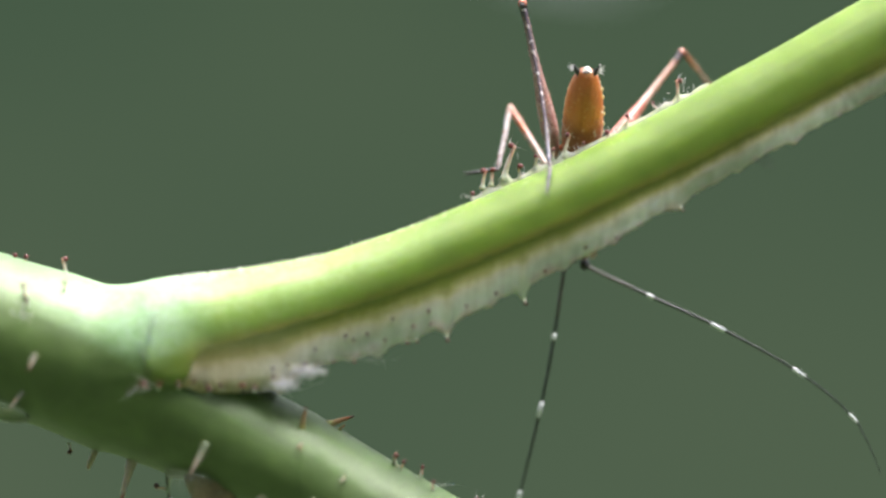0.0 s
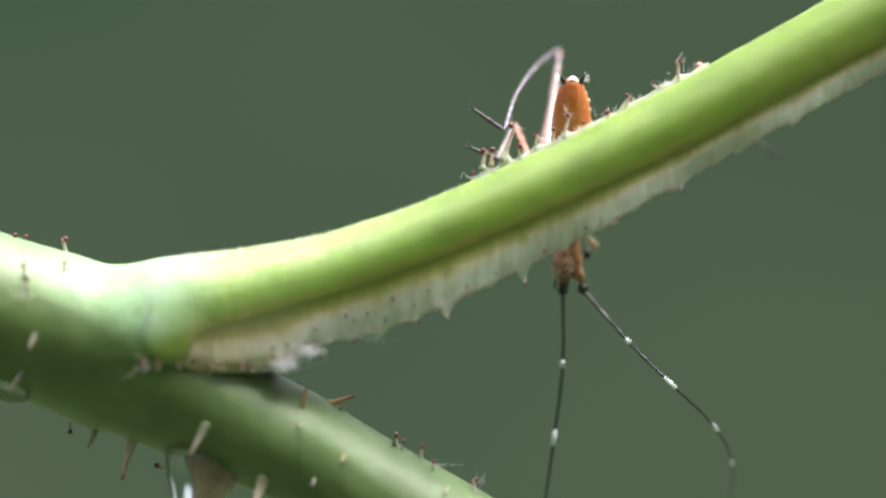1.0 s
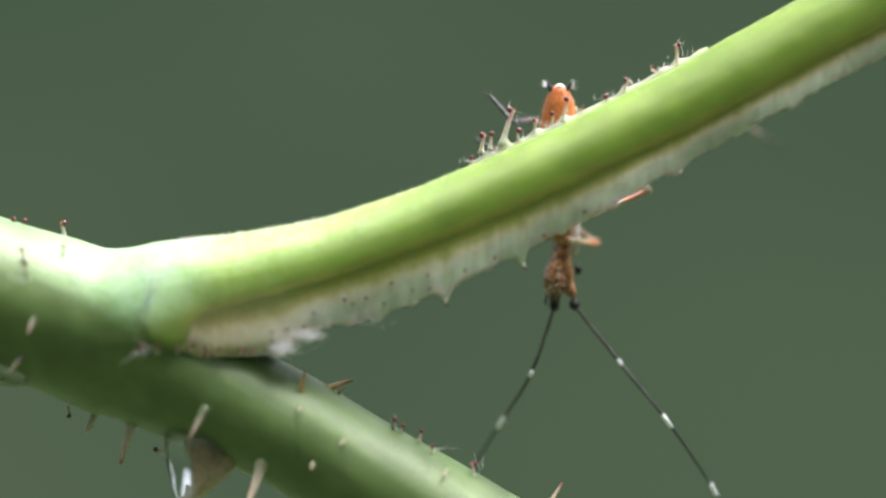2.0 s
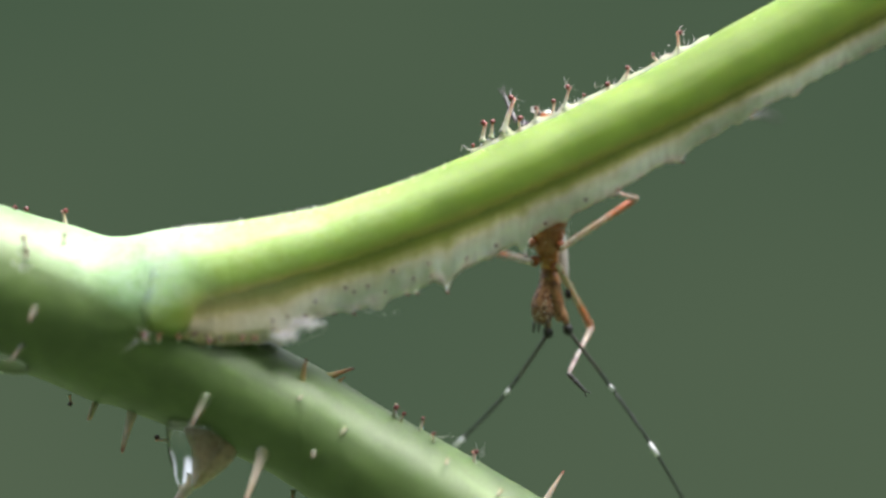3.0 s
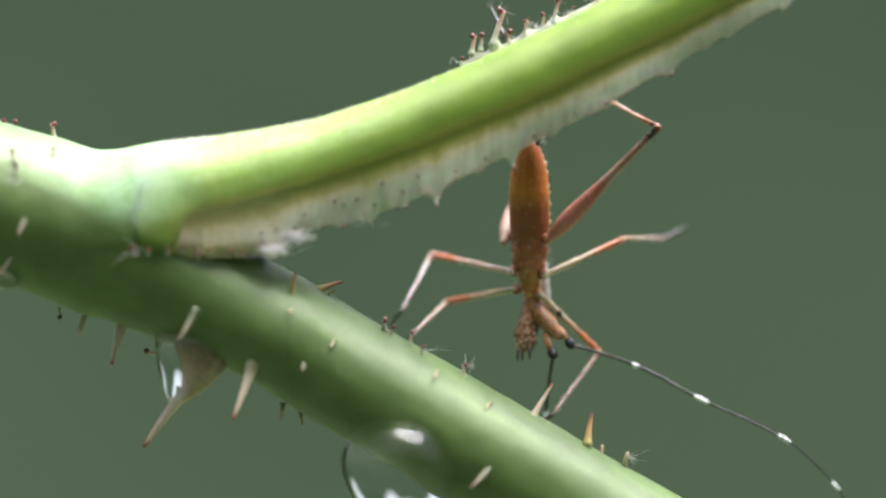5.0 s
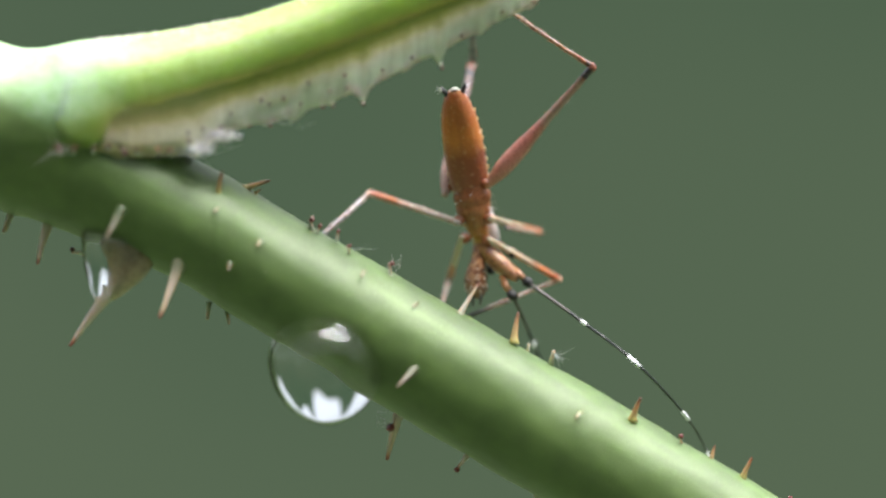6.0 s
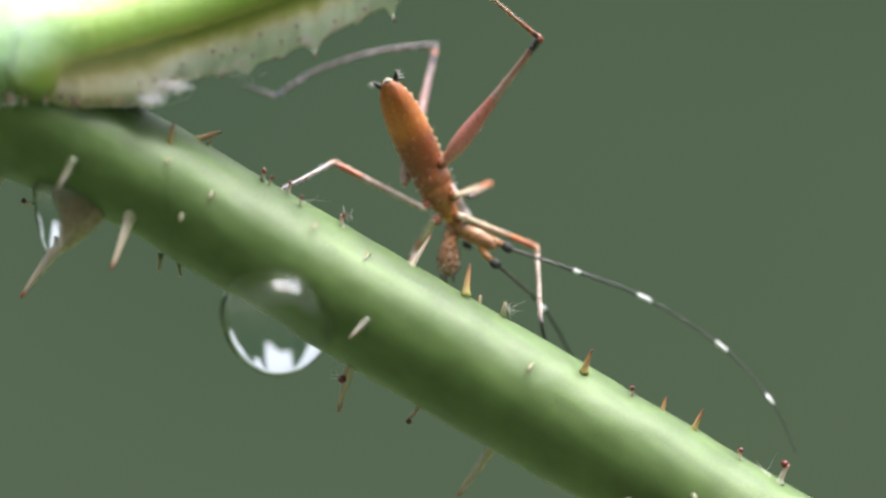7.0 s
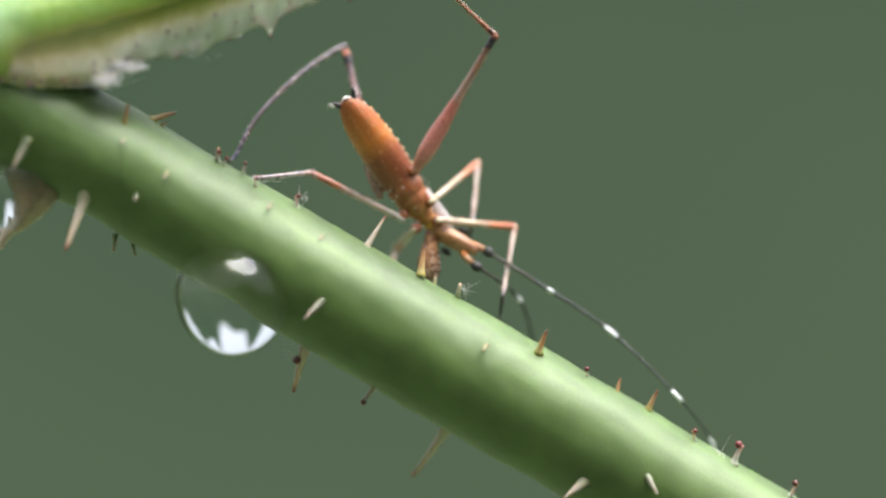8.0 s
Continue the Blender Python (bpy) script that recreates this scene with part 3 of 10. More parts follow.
def gland_hair(parent, x, y, d, lean, length, bead=3.4, dark=False, width=1.0, depth=-0.15):
    """A fine stalk with a red bead. x, y, d: its foot on the plan; lean: degrees from straight up, clockwise; length: plan units."""
    a = plan(x, y, d)
    b = plan(x + length * math.sin(radians(lean)), y - length * math.cos(radians(lean)), d + depth)
    h = shared("gland_hair", random.choice(STALKS), pointed(a, b, width), parent)
    g = new("gland", BEAD_DARK if dark else BEAD)
    g.parent = h
    g.matrix_basis = Matrix.Diagonal((1 / (length * S * width) * bead * S, 1 / (length * S * width) * bead * S, bead / length, 1))
    g.matrix_basis.translation = Vector((0, 0, 1.0)) * MM
    return h


# glands that stand along the far crest, over the upper edge of the leaf stalk
for x, y, lean, length, bead in ((838, 356, 4, 12, 3.6), (856, 336, 2, 32, 5.2), (871, 330, 6, 28, 4.6), (893, 322, 12, 64, 5.6), (921, 318, 4, 22, 5.0),
                                 (949, 302, 2, 24, 3.6), (981, 286, 0, 20, 4.0), (999, 282, 10, 42, 5.0), (1076, 252, 2, 16, 4.8), (1108, 232, 8, 26, 4.0),
                                 (1201, 188, 6, 44, 4.4), (1030, 268, 20, 14, 3.0), (1168, 198, -35, 18, 2.8)):
    gland_hair(stalk, x, y, 0.85, lean, length, bead, width=0.85 if length > 40 else 1.25)
# glands on the wing
for x, y, lean, length in ((483, 662, 10, 9), (510, 655, 5, 8), (485, 676, 0, 8), (430, 690, -5, 16), (402, 692, 5, 8), (431, 702, 10, 6), (498, 700, 5, 12),
                           (560, 628, 0, 8), (612, 606, 10, 10), (630, 612, -10, 9), (622, 638, 120, 8), (683, 612, 5, 9), (697, 573, 0, 7), (733, 588, 8, 9), (761, 560, 0, 8),
                           (766, 583, -8, 8), (827, 552, 5, 9), (792, 592, 170, 12), (737, 600, 150, 8), (718, 602, 140, 8), (348, 684, -4, 7), (366, 688, 4, 7), (652, 600, 6, 7),
                           (586, 640, 100, 8), (545, 652, -20, 8), (880, 528, 0, 7), (930, 530, 165, 10), (1092, 416, 160, 8), (1206, 366, 150, 9), (966, 488, 10, 6), (1040, 446, -10, 6)):
    gland_hair(stipule, x, y, wing_near(x, y), lean, length, 2.1 if length < 10 else 2.9, random.random() < 0.5, 0.9, -0.18)
# glands along the seam under the stalk's root
for x, y, lean, bead in ((258, 688, -20, 3.2), (282, 690, 10, 2.6), (318, 689, 0, 2.8), (341, 686, 15, 2.6), (372, 698, 0, 4.0), (394, 692, -10, 3.0), (430, 692, 5, 3.2), (452, 694, 0, 2.8)):
    gland_hair(stalk, x, y, -2.85, lean, 8, bead, random.random() < 0.4, 1.4, -0.2)
# glands on the older wood
for x, y, d, lean, length, bead, dark in ((117, 484, 0.1, 2, 24, 4.6, False), (116, 514, -1.75, 0, 12, 3.4, True), (46, 524, -2.5, -10, 18, 4.4, False), (49, 544, -2.75, 2, 12, 4.0, True),
                                          (28, 462, 0.0, 4, 8, 3.6, False), (47, 464, 0.0, 10, 8, 3.6, False), (703, 826, -0.2, 0, 18, 4.4, False), (711, 832, -0.2, 25, 14, 3.6, False),
                                          (746, 846, -0.3, 12, 18, 3.4, False), (768, 868, -0.5, 8, 14, 3.0, False), (841, 908, -0.2, 10, 22, 4.0, False),
                                          (1628, 1370, -0.5, 14, 38, 7.0, False), (1557, 1326, -0.4, 4, 18, 4.0, False), (1732, 1428, -0.4, 20, 26, 5.5, True), (1362, 1208, -0.4, -4, 12, 4.0, False),
                                          (844, 1172, -0.2, 195, 8, 6.5, False), (964, 1250, -0.2, 210, 6, 4.0, False), (300, 868, 0.3, -72, 22, 5.0, True), (124, 786, 0.4, 175, 16, 4.2, True)):
    gland_hair(stem, x, y, d, lean, length, bead, dark, 1.5)


def prickle(kind, x, y, d, tx, ty, td, width=1.0):
    if kind == "stub" and d < -1:
        tx, ty, td = x + (tx - x) * 0.6, y + (ty - y) * 0.6, d + (td - d) * 0.6
    sunk = 0.28 if kind == "barb" else 0.14          # the foot stands in the skin
    x, y, d = x - (tx - x) * sunk, y - (ty - y) * sunk, d - (td - d) * sunk
    return shared("prickle" if kind != "stub" else "bristle", random.choice(SPIKES[kind]), pointed(plan(x, y, d), plan(tx, ty, td), width), stem)


for row in (("thorn", 238, 810, 0.2, 212, 884, -0.1, 0.8), ("barb", 361, 801, -2.2, 338, 845, -2.9, 0.62), ("thorn", 342, 940, -0.4, 269, 1028, -0.6, 0.62), ("thorn", 466, 890, -1.3, 437, 983, -1.9, 0.66),
            ("thorn", 864, 1132, 0.6, 830, 1234, 1.2, 0.62), ("thorn", 858, 1128, 0.0, 843, 1176, -0.2, 0.8), ("thorn", 992, 1210, 0.1, 964, 1254, -0.2, 0.85), ("thorn", 1112, 1300, 1.4, 1054, 1391, 2.6, 0.5),
            ("barb", 1362, 1398, -1.7, 1324, 1430, -3.6, 0.5), ("barb", 1474, 1394, -2.3, 1490, 1424, -3.4, 0.55), ("barb", 886, 1074, -2.1, 854, 1108, -2.9, 0.62), ("barb", 65, 628, -2.85, 53, 659, -3.4, 0.85),
            ("barb", 40, 700, -2.4, 14, 730, -2.9, 0.5), ("thorn", 966, 976, 0.1, 997, 920, 0.3, 0.55), ("barb", 557, 888, -2.1, 554, 898, -2.5, 0.8), ("barb", 624, 894, -1.9, 620, 902, -2.2, 0.8), ("barb", 716, 916, -1.7, 712, 926, -2.0, 0.8),
            ("spine", 1062, 1022, 0.0, 1065, 973, 0.1, 0.8), ("spine", 1275, 1162, -0.9, 1284, 1126, -1.2, 0.95), ("spine", 537, 757, -1.2, 541, 722, -1.6, 0.75), ("spine", 588, 752, 0.2, 626, 735, 0.3, 0.85),
            ("spine", 1474, 1266, -0.2, 1486, 1234, -0.4, 0.85), ("spine", 1415, 1242, 0.1, 1419, 1212, 0.1, 0.9), ("stub", 537, 786, -1.6, 528, 799, -2.3, 0.9), ("stub", 612, 846, -1.9, 603, 859, -2.6, 0.9),
            ("stub", 1180, 1154, -2.0, 1171, 1167, -2.7, 0.9), ("stub", 795, 900, -1.4, 786, 913, -2.0, 0.9), ("stub", 888, 956, -1.2, 879, 969, -1.8, 0.9), ("stub", 1085, 1050, 0.3, 1090, 1030, 0.3, 0.9),
            ("stub", 176, 784, 0.2, 160, 830, 0.1, 0.7), ("stub", 520, 958, 0.3, 518, 984, 0.2, 0.8), ("stub", 552, 974, 0.3, 556, 994, 0.2, 0.8), ("stub", 1128, 1064, 0.2, 1132, 1042, 0.1, 1.0),
            ("spine", 604, 760, 0.1, 612, 752, 0.0, 1.2), ("stub", 700, 822, -0.2, 702, 802, -0.3, 0.9)):
    prickle(*row)


part("thorn_base", sweep(plan_line([(384, 844, -0.6, 56, 32), (378, 886, -0.7, 40, 25), (360, 922, -0.7, 22, 16), (345, 946, -0.65, 10, 9)], 5), 20), THORN_FOOT, stem, "broad brown foot of a prickle")

def tuft(parent, x, y, d, count, spread, length, toward, label, thick=0.012):
    """A tangle of fine white hairs."""
    bm = bmesh.new()
    for _ in range(count):
        a = plan(x + random.gauss(0, spread[0]), y + random.gauss(0, spread[1]), d + random.uniform(-0.2, 0.1))
        ang = radians(toward + random.gauss(0, 45))
        l = length * random.uniform(0.5, 1.2) * S
        step = Vector((math.sin(ang), random.uniform(-0.4, 0.3), math.cos(ang))) * l
        side = Vector((random.uniform(-1, 1), random.uniform(-0.5, 0.5), random.uniform(-1, 1))) * l * 0.35
        sweep([(*(a + step * f + side * f * f), thick * (1.1 - f), thick * (1.1 - f)) for f in (0, 0.3, 0.6, 1.0)], 3, bm=bm)
    return tagged(part("fuzz", bm, FUZZ, parent, label), kind="stuff")


tuft(stipule, 503, 680, wing_near(503, 680) - 0.15, 200, (12, 5), 13, 100, "tangle of fine white hairs", 0.018)
tuft(stipule, 538, 658, wing_near(538, 658) - 0.15, 200, (14, 5), 13, 100, "tangle of fine white hairs", 0.018)
tuft(stipule, 470, 692, wing_near(470, 692) - 0.05, 30, (26, 6), 34, 80, "tangle of fine white hairs", 0.008)
tuft(stipule, 640, 626, wing_near(640, 626) - 0.05, 30, (22, 8), 24, 90, "fine white hairs", 0.008)
tuft(stalk, 262, 688, -2.75, 6, (16, 3), 30, -70, "fine white hairs", 0.009)
tuft(stem, 42, 552, -2.95, 14, (10, 6), 18, 180, "fine white hairs", 0.009)
tuft(stem, 1136, 1050, 0.1, 9, (5, 3), 26, 75, "fine white hairs", 0.010)
tuft(stem, 1606, 1352, -0.5, 6, (6, 4), 34, -80, "fine white hairs", 0.010)
tuft(stem, 832, 1168, 0.2, 14, (6, 8), 14, -60, "fine white hairs", 0.010)
tuft(stem, 776, 862, 0.0, 10, (12, 4), 22, 80, "fine white hairs", 0.009)
tuft(stem, 848, 892, 0.0, 10, (8, 6), 16, 20, "fine white hairs", 0.009)
for fx, fy in ((1003, 240), (1110, 214), (1178, 192), (1205, 146), (905, 258), (950, 280)):
    tuft(stalk, fx, fy, 0.8, 7, (5, 3), 15, 60, "fine white hairs", 0.010)
tuft(stalk, 985, 292, 0.8, 16, (26, 6), 14, 40, "fine white hairs", 0.010)
for k in range(9):
    x = 850 + k * 48
    y = along([(838, 352), (930, 312), (1020, 270), (1110, 225), (1200, 178), (1260, 146)], x)
    tuft(stalk, x, y + 7, 0.8, 18, (20, 1.5), 13, 0, "fine white hairs", 0.012)


def edge_down():
    """Very short pale hairs along the upper side of the leaf stalk."""
    bm = bmesh.new()
    for r in STALK_LINE[40:230]:
        for _ in range(8):
            a = random.uniform(-0.6, 0.5)
            p = Vector(r[:3]) + Vector((random.uniform(-0.3, 0.1), math.sin(a) * r[4], math.cos(a) * r[3])) * 0.99
            q = p + Vector((random.uniform(-0.5, 0.5), math.sin(a), math.cos(a))) * random.uniform(0.05, 0.16)
            sweep([(*p, 0.010, 0.010), (*q, 0.004, 0.004)], 3, bm=bm)
    return bm


tagged(part("down", edge_down(), FUZZ, stalk, "very short pale hairs"), kind="stuff")


# ---- water ----
def drop(x, y, d, r, stretch, lean, label):
    bm = ball((0, 0, 0), r * S, 64, None, stretch)
    for v in bm.verts:
        v.co.x += 0.12 * v.co.z * v.co.z / (r * S) * (1 if v.co.z < 0 else 0)
        v.co *= 1 + 0.045 * noise.noise(v.co * (1.5 / (r * S)) + Vector((x, 0, 0)))
    bmesh.ops.rotate(bm, matrix=Matrix.Rotation(radians(lean), 3, "Y"), verts=bm.verts)
    bmesh.ops.translate(bm, vec=plan(x, y, d), verts=bm.verts)
    return tagged(part("water_drop", bm, WATER), label, "water drop", "drops under the stem")


drop(724, 1072, -1.5, 99, (1.02, 0.95, 0.96), 28, "large clear water drop hanging under the stem")
film = sweep(plan_line([(352, 842, -0.7, 58, 40), (348, 866, -0.8, 54, 44), (340, 896, -0.9, 42, 40), (334, 922, -0.85, 27, 28), (329, 944, -0.7, 14, 15), (324, 958, -0.62, 5, 5)], 8), 40, lump=0.05, seed=3.0)
tagged(part("water_drop", film, WATER), "clear water drop clinging round the foot of a prickle", "water drop", "drops under the stem")
drop(6, 727, -1.4, 44, (1.1, 0.7, 0.42), 18, "flat clear water drop under the stem")


# ---- insect ----
insect = tagged(new("insect"), "slender amber insect nymph with long banded feelers, climbing behind the stems", "insect")
TAIL, LEN = 4.346, 7.011      # the tail's height over the insect's middle, and the length from tail to neck


def down(f):
    """Height of a place f plan units below the tail."""
    return TAIL - f * LEN / 285


def trunk(rows, n=28, ridge=0.0, period=20.5, steps=6):
    out = []
    for f, w, dep, x, y in smooth_line(rows, steps):
        k = 1 + ridge * abs(math.sin(math.pi * f / period)) if ridge else 1.0
        out.append((x * 0.0246, y, down(f), w * 0.0246 * k, dep * 0.0246 * k))
    return sweep(out, n)


abdomen = part("abdomen", trunk([(2, 9, 8, 0, 0), (8, 15, 14, 0, 0), (24, 23, 22, 0, 0.05), (50, 30, 28, 0, 0.1), (85, 34, 31, 0, 0.1), (125, 35.5, 32, 0, 0.1), (165, 34, 31, 0, 0.1), (200, 30, 29, 0, 0.1), (214, 26, 26, 0, 0.1)], 36, 0.012, 20.5, 14),
               BELLY, insect, "translucent amber ringed abdomen")
rim = bmesh.new()
for side in (-1, 1):
    for i in range(9):
        f = 30 + i * 17
        w = along([(2, 9), (24, 23), (50, 31), (85, 35.5), (125, 37), (165, 35.5), (200, 31)], f)
        ball((side * w * 0.0243, 0.12, down(f + random.uniform(-3, 3))), random.uniform(0.058, 0.075) if side > 0 else random.uniform(0.025, 0.04), 8, rim, (0.8, 1, 1.5))
part("side_rim", rim, plain("rim_straw", (0.74, 0.63, 0.38), 0.35, 0.4), abdomen, "straw-coloured beaded rim")
for x, y, r in ((-0.10, -0.12, 0.11), (0.12, -0.10, 0.13), (0.02, 0.08, 0.15)):
    part("tail_plate", ball((x, y, TAIL - 0.05 - abs(x) * 0.4), r, 12, None, (1.1, 0.8, 0.6)), TAILWHITE, insect, "small white tail plate")
part("tail_end", ball((0.0, -0.16, TAIL - 0.10), 0.13, 14, None, (1.5, 0.8, 0.7)), FEELER_ROOT, insect, "dark brown tail end")
bm = bmesh.new()
for k in range(22):
    f, a = random.uniform(14, 205), random.choice((0.0, math.pi)) + random.uniform(-0.5, 0.5)
    w = along([(8, 15), (24, 23), (50, 30), (85, 34), (125, 35.5), (165, 34), (200, 30), (214, 26)], f) * 0.0246
    ball((math.cos(a) * w, 0.1 + math.sin(a) * w * 0.9, down(f)), random.uniform(0.018, 0.045), 6, bm, (1.4, 1, 0.8))
tagged(part("abdomen_grains", bm, plain("grain_white", (0.78, 0.68, 0.60), 0.3, 0.3), abdomen, "scattered whitish grains"), kind="stuff")
for side in (-1, 1):
    part("cercus", sweep([(side * 0.25, -0.02, TAIL - 0.34, 0.15, 0.15), (side * 0.38, -0.04, TAIL - 0.12, 0.13, 0.13), (side * 0.50, -0.05, TAIL + 0.06, 0.07, 0.07), (side * 0.54, -0.05, TAIL + 0.20, 0.025, 0.025)], 10), BLACK, insect, "short black tail prong")
    bm = bmesh.new()
    for k in range(11):
        a = radians(side * (70 + random.uniform(-45, 40)))
        p = Vector((side * 0.42, -0.04, TAIL - 0.02 + random.uniform(-0.12, 0.1)))
        q = p + Vector((math.sin(a), random.uniform(-0.5, 0.5), math.cos(a))) * random.uniform(0.25, 0.45)
        sweep([(*p, 0.012, 0.012), (*q, 0.004, 0.004)], 3, bm=bm)
    tagged(part("tail_hairs", bm, FUZZ, insect, "fine pale tail hairs"), kind="stuff")

thorax = part("thorax", trunk([(176, 28, 27, 0, 0.05), (194, 32, 29, 0, 0), (210, 30, 28, -1, 0), (226, 28, 27, -1, 0), (242, 23, 23, -1, 0), (256, 18, 20, 0, 0), (272, 15, 18, 2, 0)], 28, 0.05, 21, 8), CHEST, insect, "reddish-brown mealy thorax")
part("neck", trunk([(254, 19, 20, 0, 0), (272, 15.5, 18, 2, 0), (290, 14.5, 17, 3, 0.1), (312, 17, 18, 2, 0.1)], 22), NECK, insect, "clear amber neck")
part("shield", trunk([(226, 14, 12, 17, 0.45), (250, 18, 14, 16, 0.5), (275, 17, 14, 19, 0.5), (300, 14, 12, 22, 0.5), (312, 8, 8, 24, 0.5)], 18), SHIELD, insect, "shiny pale back shield")
bm = bmesh.new()
for k in range(46):
    f, a = random.uniform(180, 268), random.uniform(0, math.tau)
    w = along([(176, 30), (196, 34), (240, 28), (272, 20)], f) * 0.0246
    p = Vector((math.cos(a) * w, math.sin(a) * w, down(f)))
    q = p + Vector((math.cos(a), math.sin(a), random.uniform(-0.5, 0.4))) * random.uniform(0.12, 0.28)
    sweep([(*p, 0.014, 0.014), (*q, 0.005, 0.005)], 3, bm=bm)
tagged(part("body_hairs", bm, FUZZ, insect, "short pale bristles"), kind="stuff")

# the head turns on the neck; its middle is the neck's end, and it points down
head = part("head", sweep([(0.04, 0, 0.1, 0.38, 0.40), (0.02, 0, -0.5, 0.38, 0.44), (0.04, 0, -1.0, 0.40, 0.46), (0.10, 0.02, -1.5, 0.38, 0.44), (0.14, 0.05, -1.9, 0.30, 0.36), (0.15, 0.05, -2.2, 0.18, 0.24), (0.12, 0.05, -2.32, 0.08, 0.12)], 24), HEAD, insect, "brown head bearing the feelers")
face = part("face", sweep([(0.0, 0.0, -0.1, 0.34, 0.36), (-0.08, -0.05, -0.42, 0.32, 0.34), (-0.18, -0.1, -0.75, 0.33, 0.35), (-0.30, -0.14, -1.05, 0.40, 0.42), (-0.40, -0.16, -1.5, 0.50, 0.48), (-0.44, -0.16, -1.95, 0.46, 0.44), (-0.46, -0.14, -2.25, 0.28, 0.30), (-0.46, -0.14, -2.36, 0.10, 0.12)], 24), FACE, insect, "mealy pinkish-brown face hanging under the neck")
part("eye", ball((0.70, 0.12, -1.18), 0.2, 16, None, (0.75, 1.0, 1.35)), EYE, head, "bulging black eye")
part("eye", ball((-0.42, 0.50, -1.05), 0.2, 16, None, (0.75, 1.0, 1.35)), EYE, head, "bulging black eye")
bm = bmesh.new()
for k in range(170):
    a, z = random.uniform(0, math.tau), random.uniform(-2.3, -0.8)
    w = along([(-2.35, 0.15), (-2.2, 0.30), (-1.95, 0.45), (-1.5, 0.49), (-1.05, 0.40), (-0.8, 0.24)], z)
    ball((along([(-2.3, -0.46), (-1.5, -0.40), (-0.8, -0.2)], z) + math.cos(a) * w, -0.15 + math.sin(a) * w * 0.94, z), random.uniform(0.02, 0.065), 6, bm)
tagged(part("face_grains", bm, plain("grain_pale", (0.58, 0.44, 0.37), 0.25, 0.3), face, "pale pinkish grains"), kind="stuff")
bm = bmesh.new()
for k in range(45):
    a, z = random.uniform(0, math.tau), random.uniform(-2.35, -1.1)
    w = along([(-2.35, 0.15), (-2.2, 0.30), (-1.95, 0.45), (-1.5, 0.49), (-1.05, 0.40)], z)
    ball((along([(-2.3, -0.46), (-1.5, -0.40), (-0.8, -0.2)], z) + math.cos(a) * w, -0.15 + math.sin(a) * w * 0.94, z), random.uniform(0.03, 0.085), 6, bm, (1.3, 1, 0.8))
tagged(part("face_grains", bm, plain("grain_dark", (0.10, 0.045, 0.03), 0.2), face, "dark brown grains"), kind="stuff")
for x, y in ((-0.80, -0.2), (-0.58, -0.35), (-0.25, -0.35)):
    part("palp", sweep([(x, y, -2.15, 0.07, 0.07), (x - 0.05, y, -2.4, 0.06, 0.06), (x - 0.09, y, -2.62, 0.045, 0.045), (x - 0.1, y, -2.68, 0.02, 0.02)], 8), FEELER_ROOT, face, "short dark mouth feeler")
for side in (-1, 1):
    part("feeler_socket", sweep([(side * 0.28 + 0.05, 0, -1.75, 0.14, 0.14), (side * 0.38, 0, -2.15, 0.16, 0.16), (side * 0.43, 0, -2.55, 0.13, 0.13)], 12), HEAD, head, "brown feeler socket")
    part("feeler_knob", ball((side * 0.44, 0, -2.70), 0.25, 16, None, (0.9, 0.9, 1.1)), KNOB, head, "round black feeler knob")


def leg_part(name, line, material, bristles=0, n=14):
    """A leg piece along z from its root, with fine bristles if wanted."""
    bm = sweep(smooth_line(line, 5), n)
    length = line[-1][2]
    for _ in range(bristles):
        z, a = random.uniform(0.12, 0.95) * length, random.uniform(0, math.tau)
        w = along([(r[2], r[3]) for r in line], z)
        x0 = along([(r[2], r[0]) for r in line], z)
        p = Vector((x0 + math.cos(a) * w * 0.9, math.sin(a) * w * 0.9, z))
        q = p + Vector((math.cos(a) * 0.6, math.sin(a) * 0.6, 0.8)) * random.uniform(0.08, 0.2)
        sweep([(*p, 0.020, 0.020), (*q, 0.006, 0.006)], 3, bm=bm)
    return part(name, bm, material, insect)


def tube(length, *stops):
    """Rows for a leg piece from stops of (share of the length, half width) or (share, half width, sideways bow)."""
    return [((s[2] if len(s) > 2 else 0.0), 0.0, s[0] * length, s[1], s[1] * 0.92) for s in stops]


def foot(length):
    bm = sweep(smooth_line(tube(length, (-0.05, 0.06), (0.12, 0.11), (0.3, 0.08), (0.42, 0.11), (0.58, 0.075), (0.7, 0.085), (0.9, 0.06), (1.0, 0.03)), 4), 10)
    for s in (-1, 1):
        sweep([(s * 0.02, 0, length * 0.95, 0.035, 0.035), (s * 0.09, 0, length * 1.08, 0.028, 0.028), (s * 0.13, -0.04, length * 1.16, 0.008, 0.008)], 6, bm=bm)
    return part("tarsus", bm, FOOT, insect, "dark clawed foot")


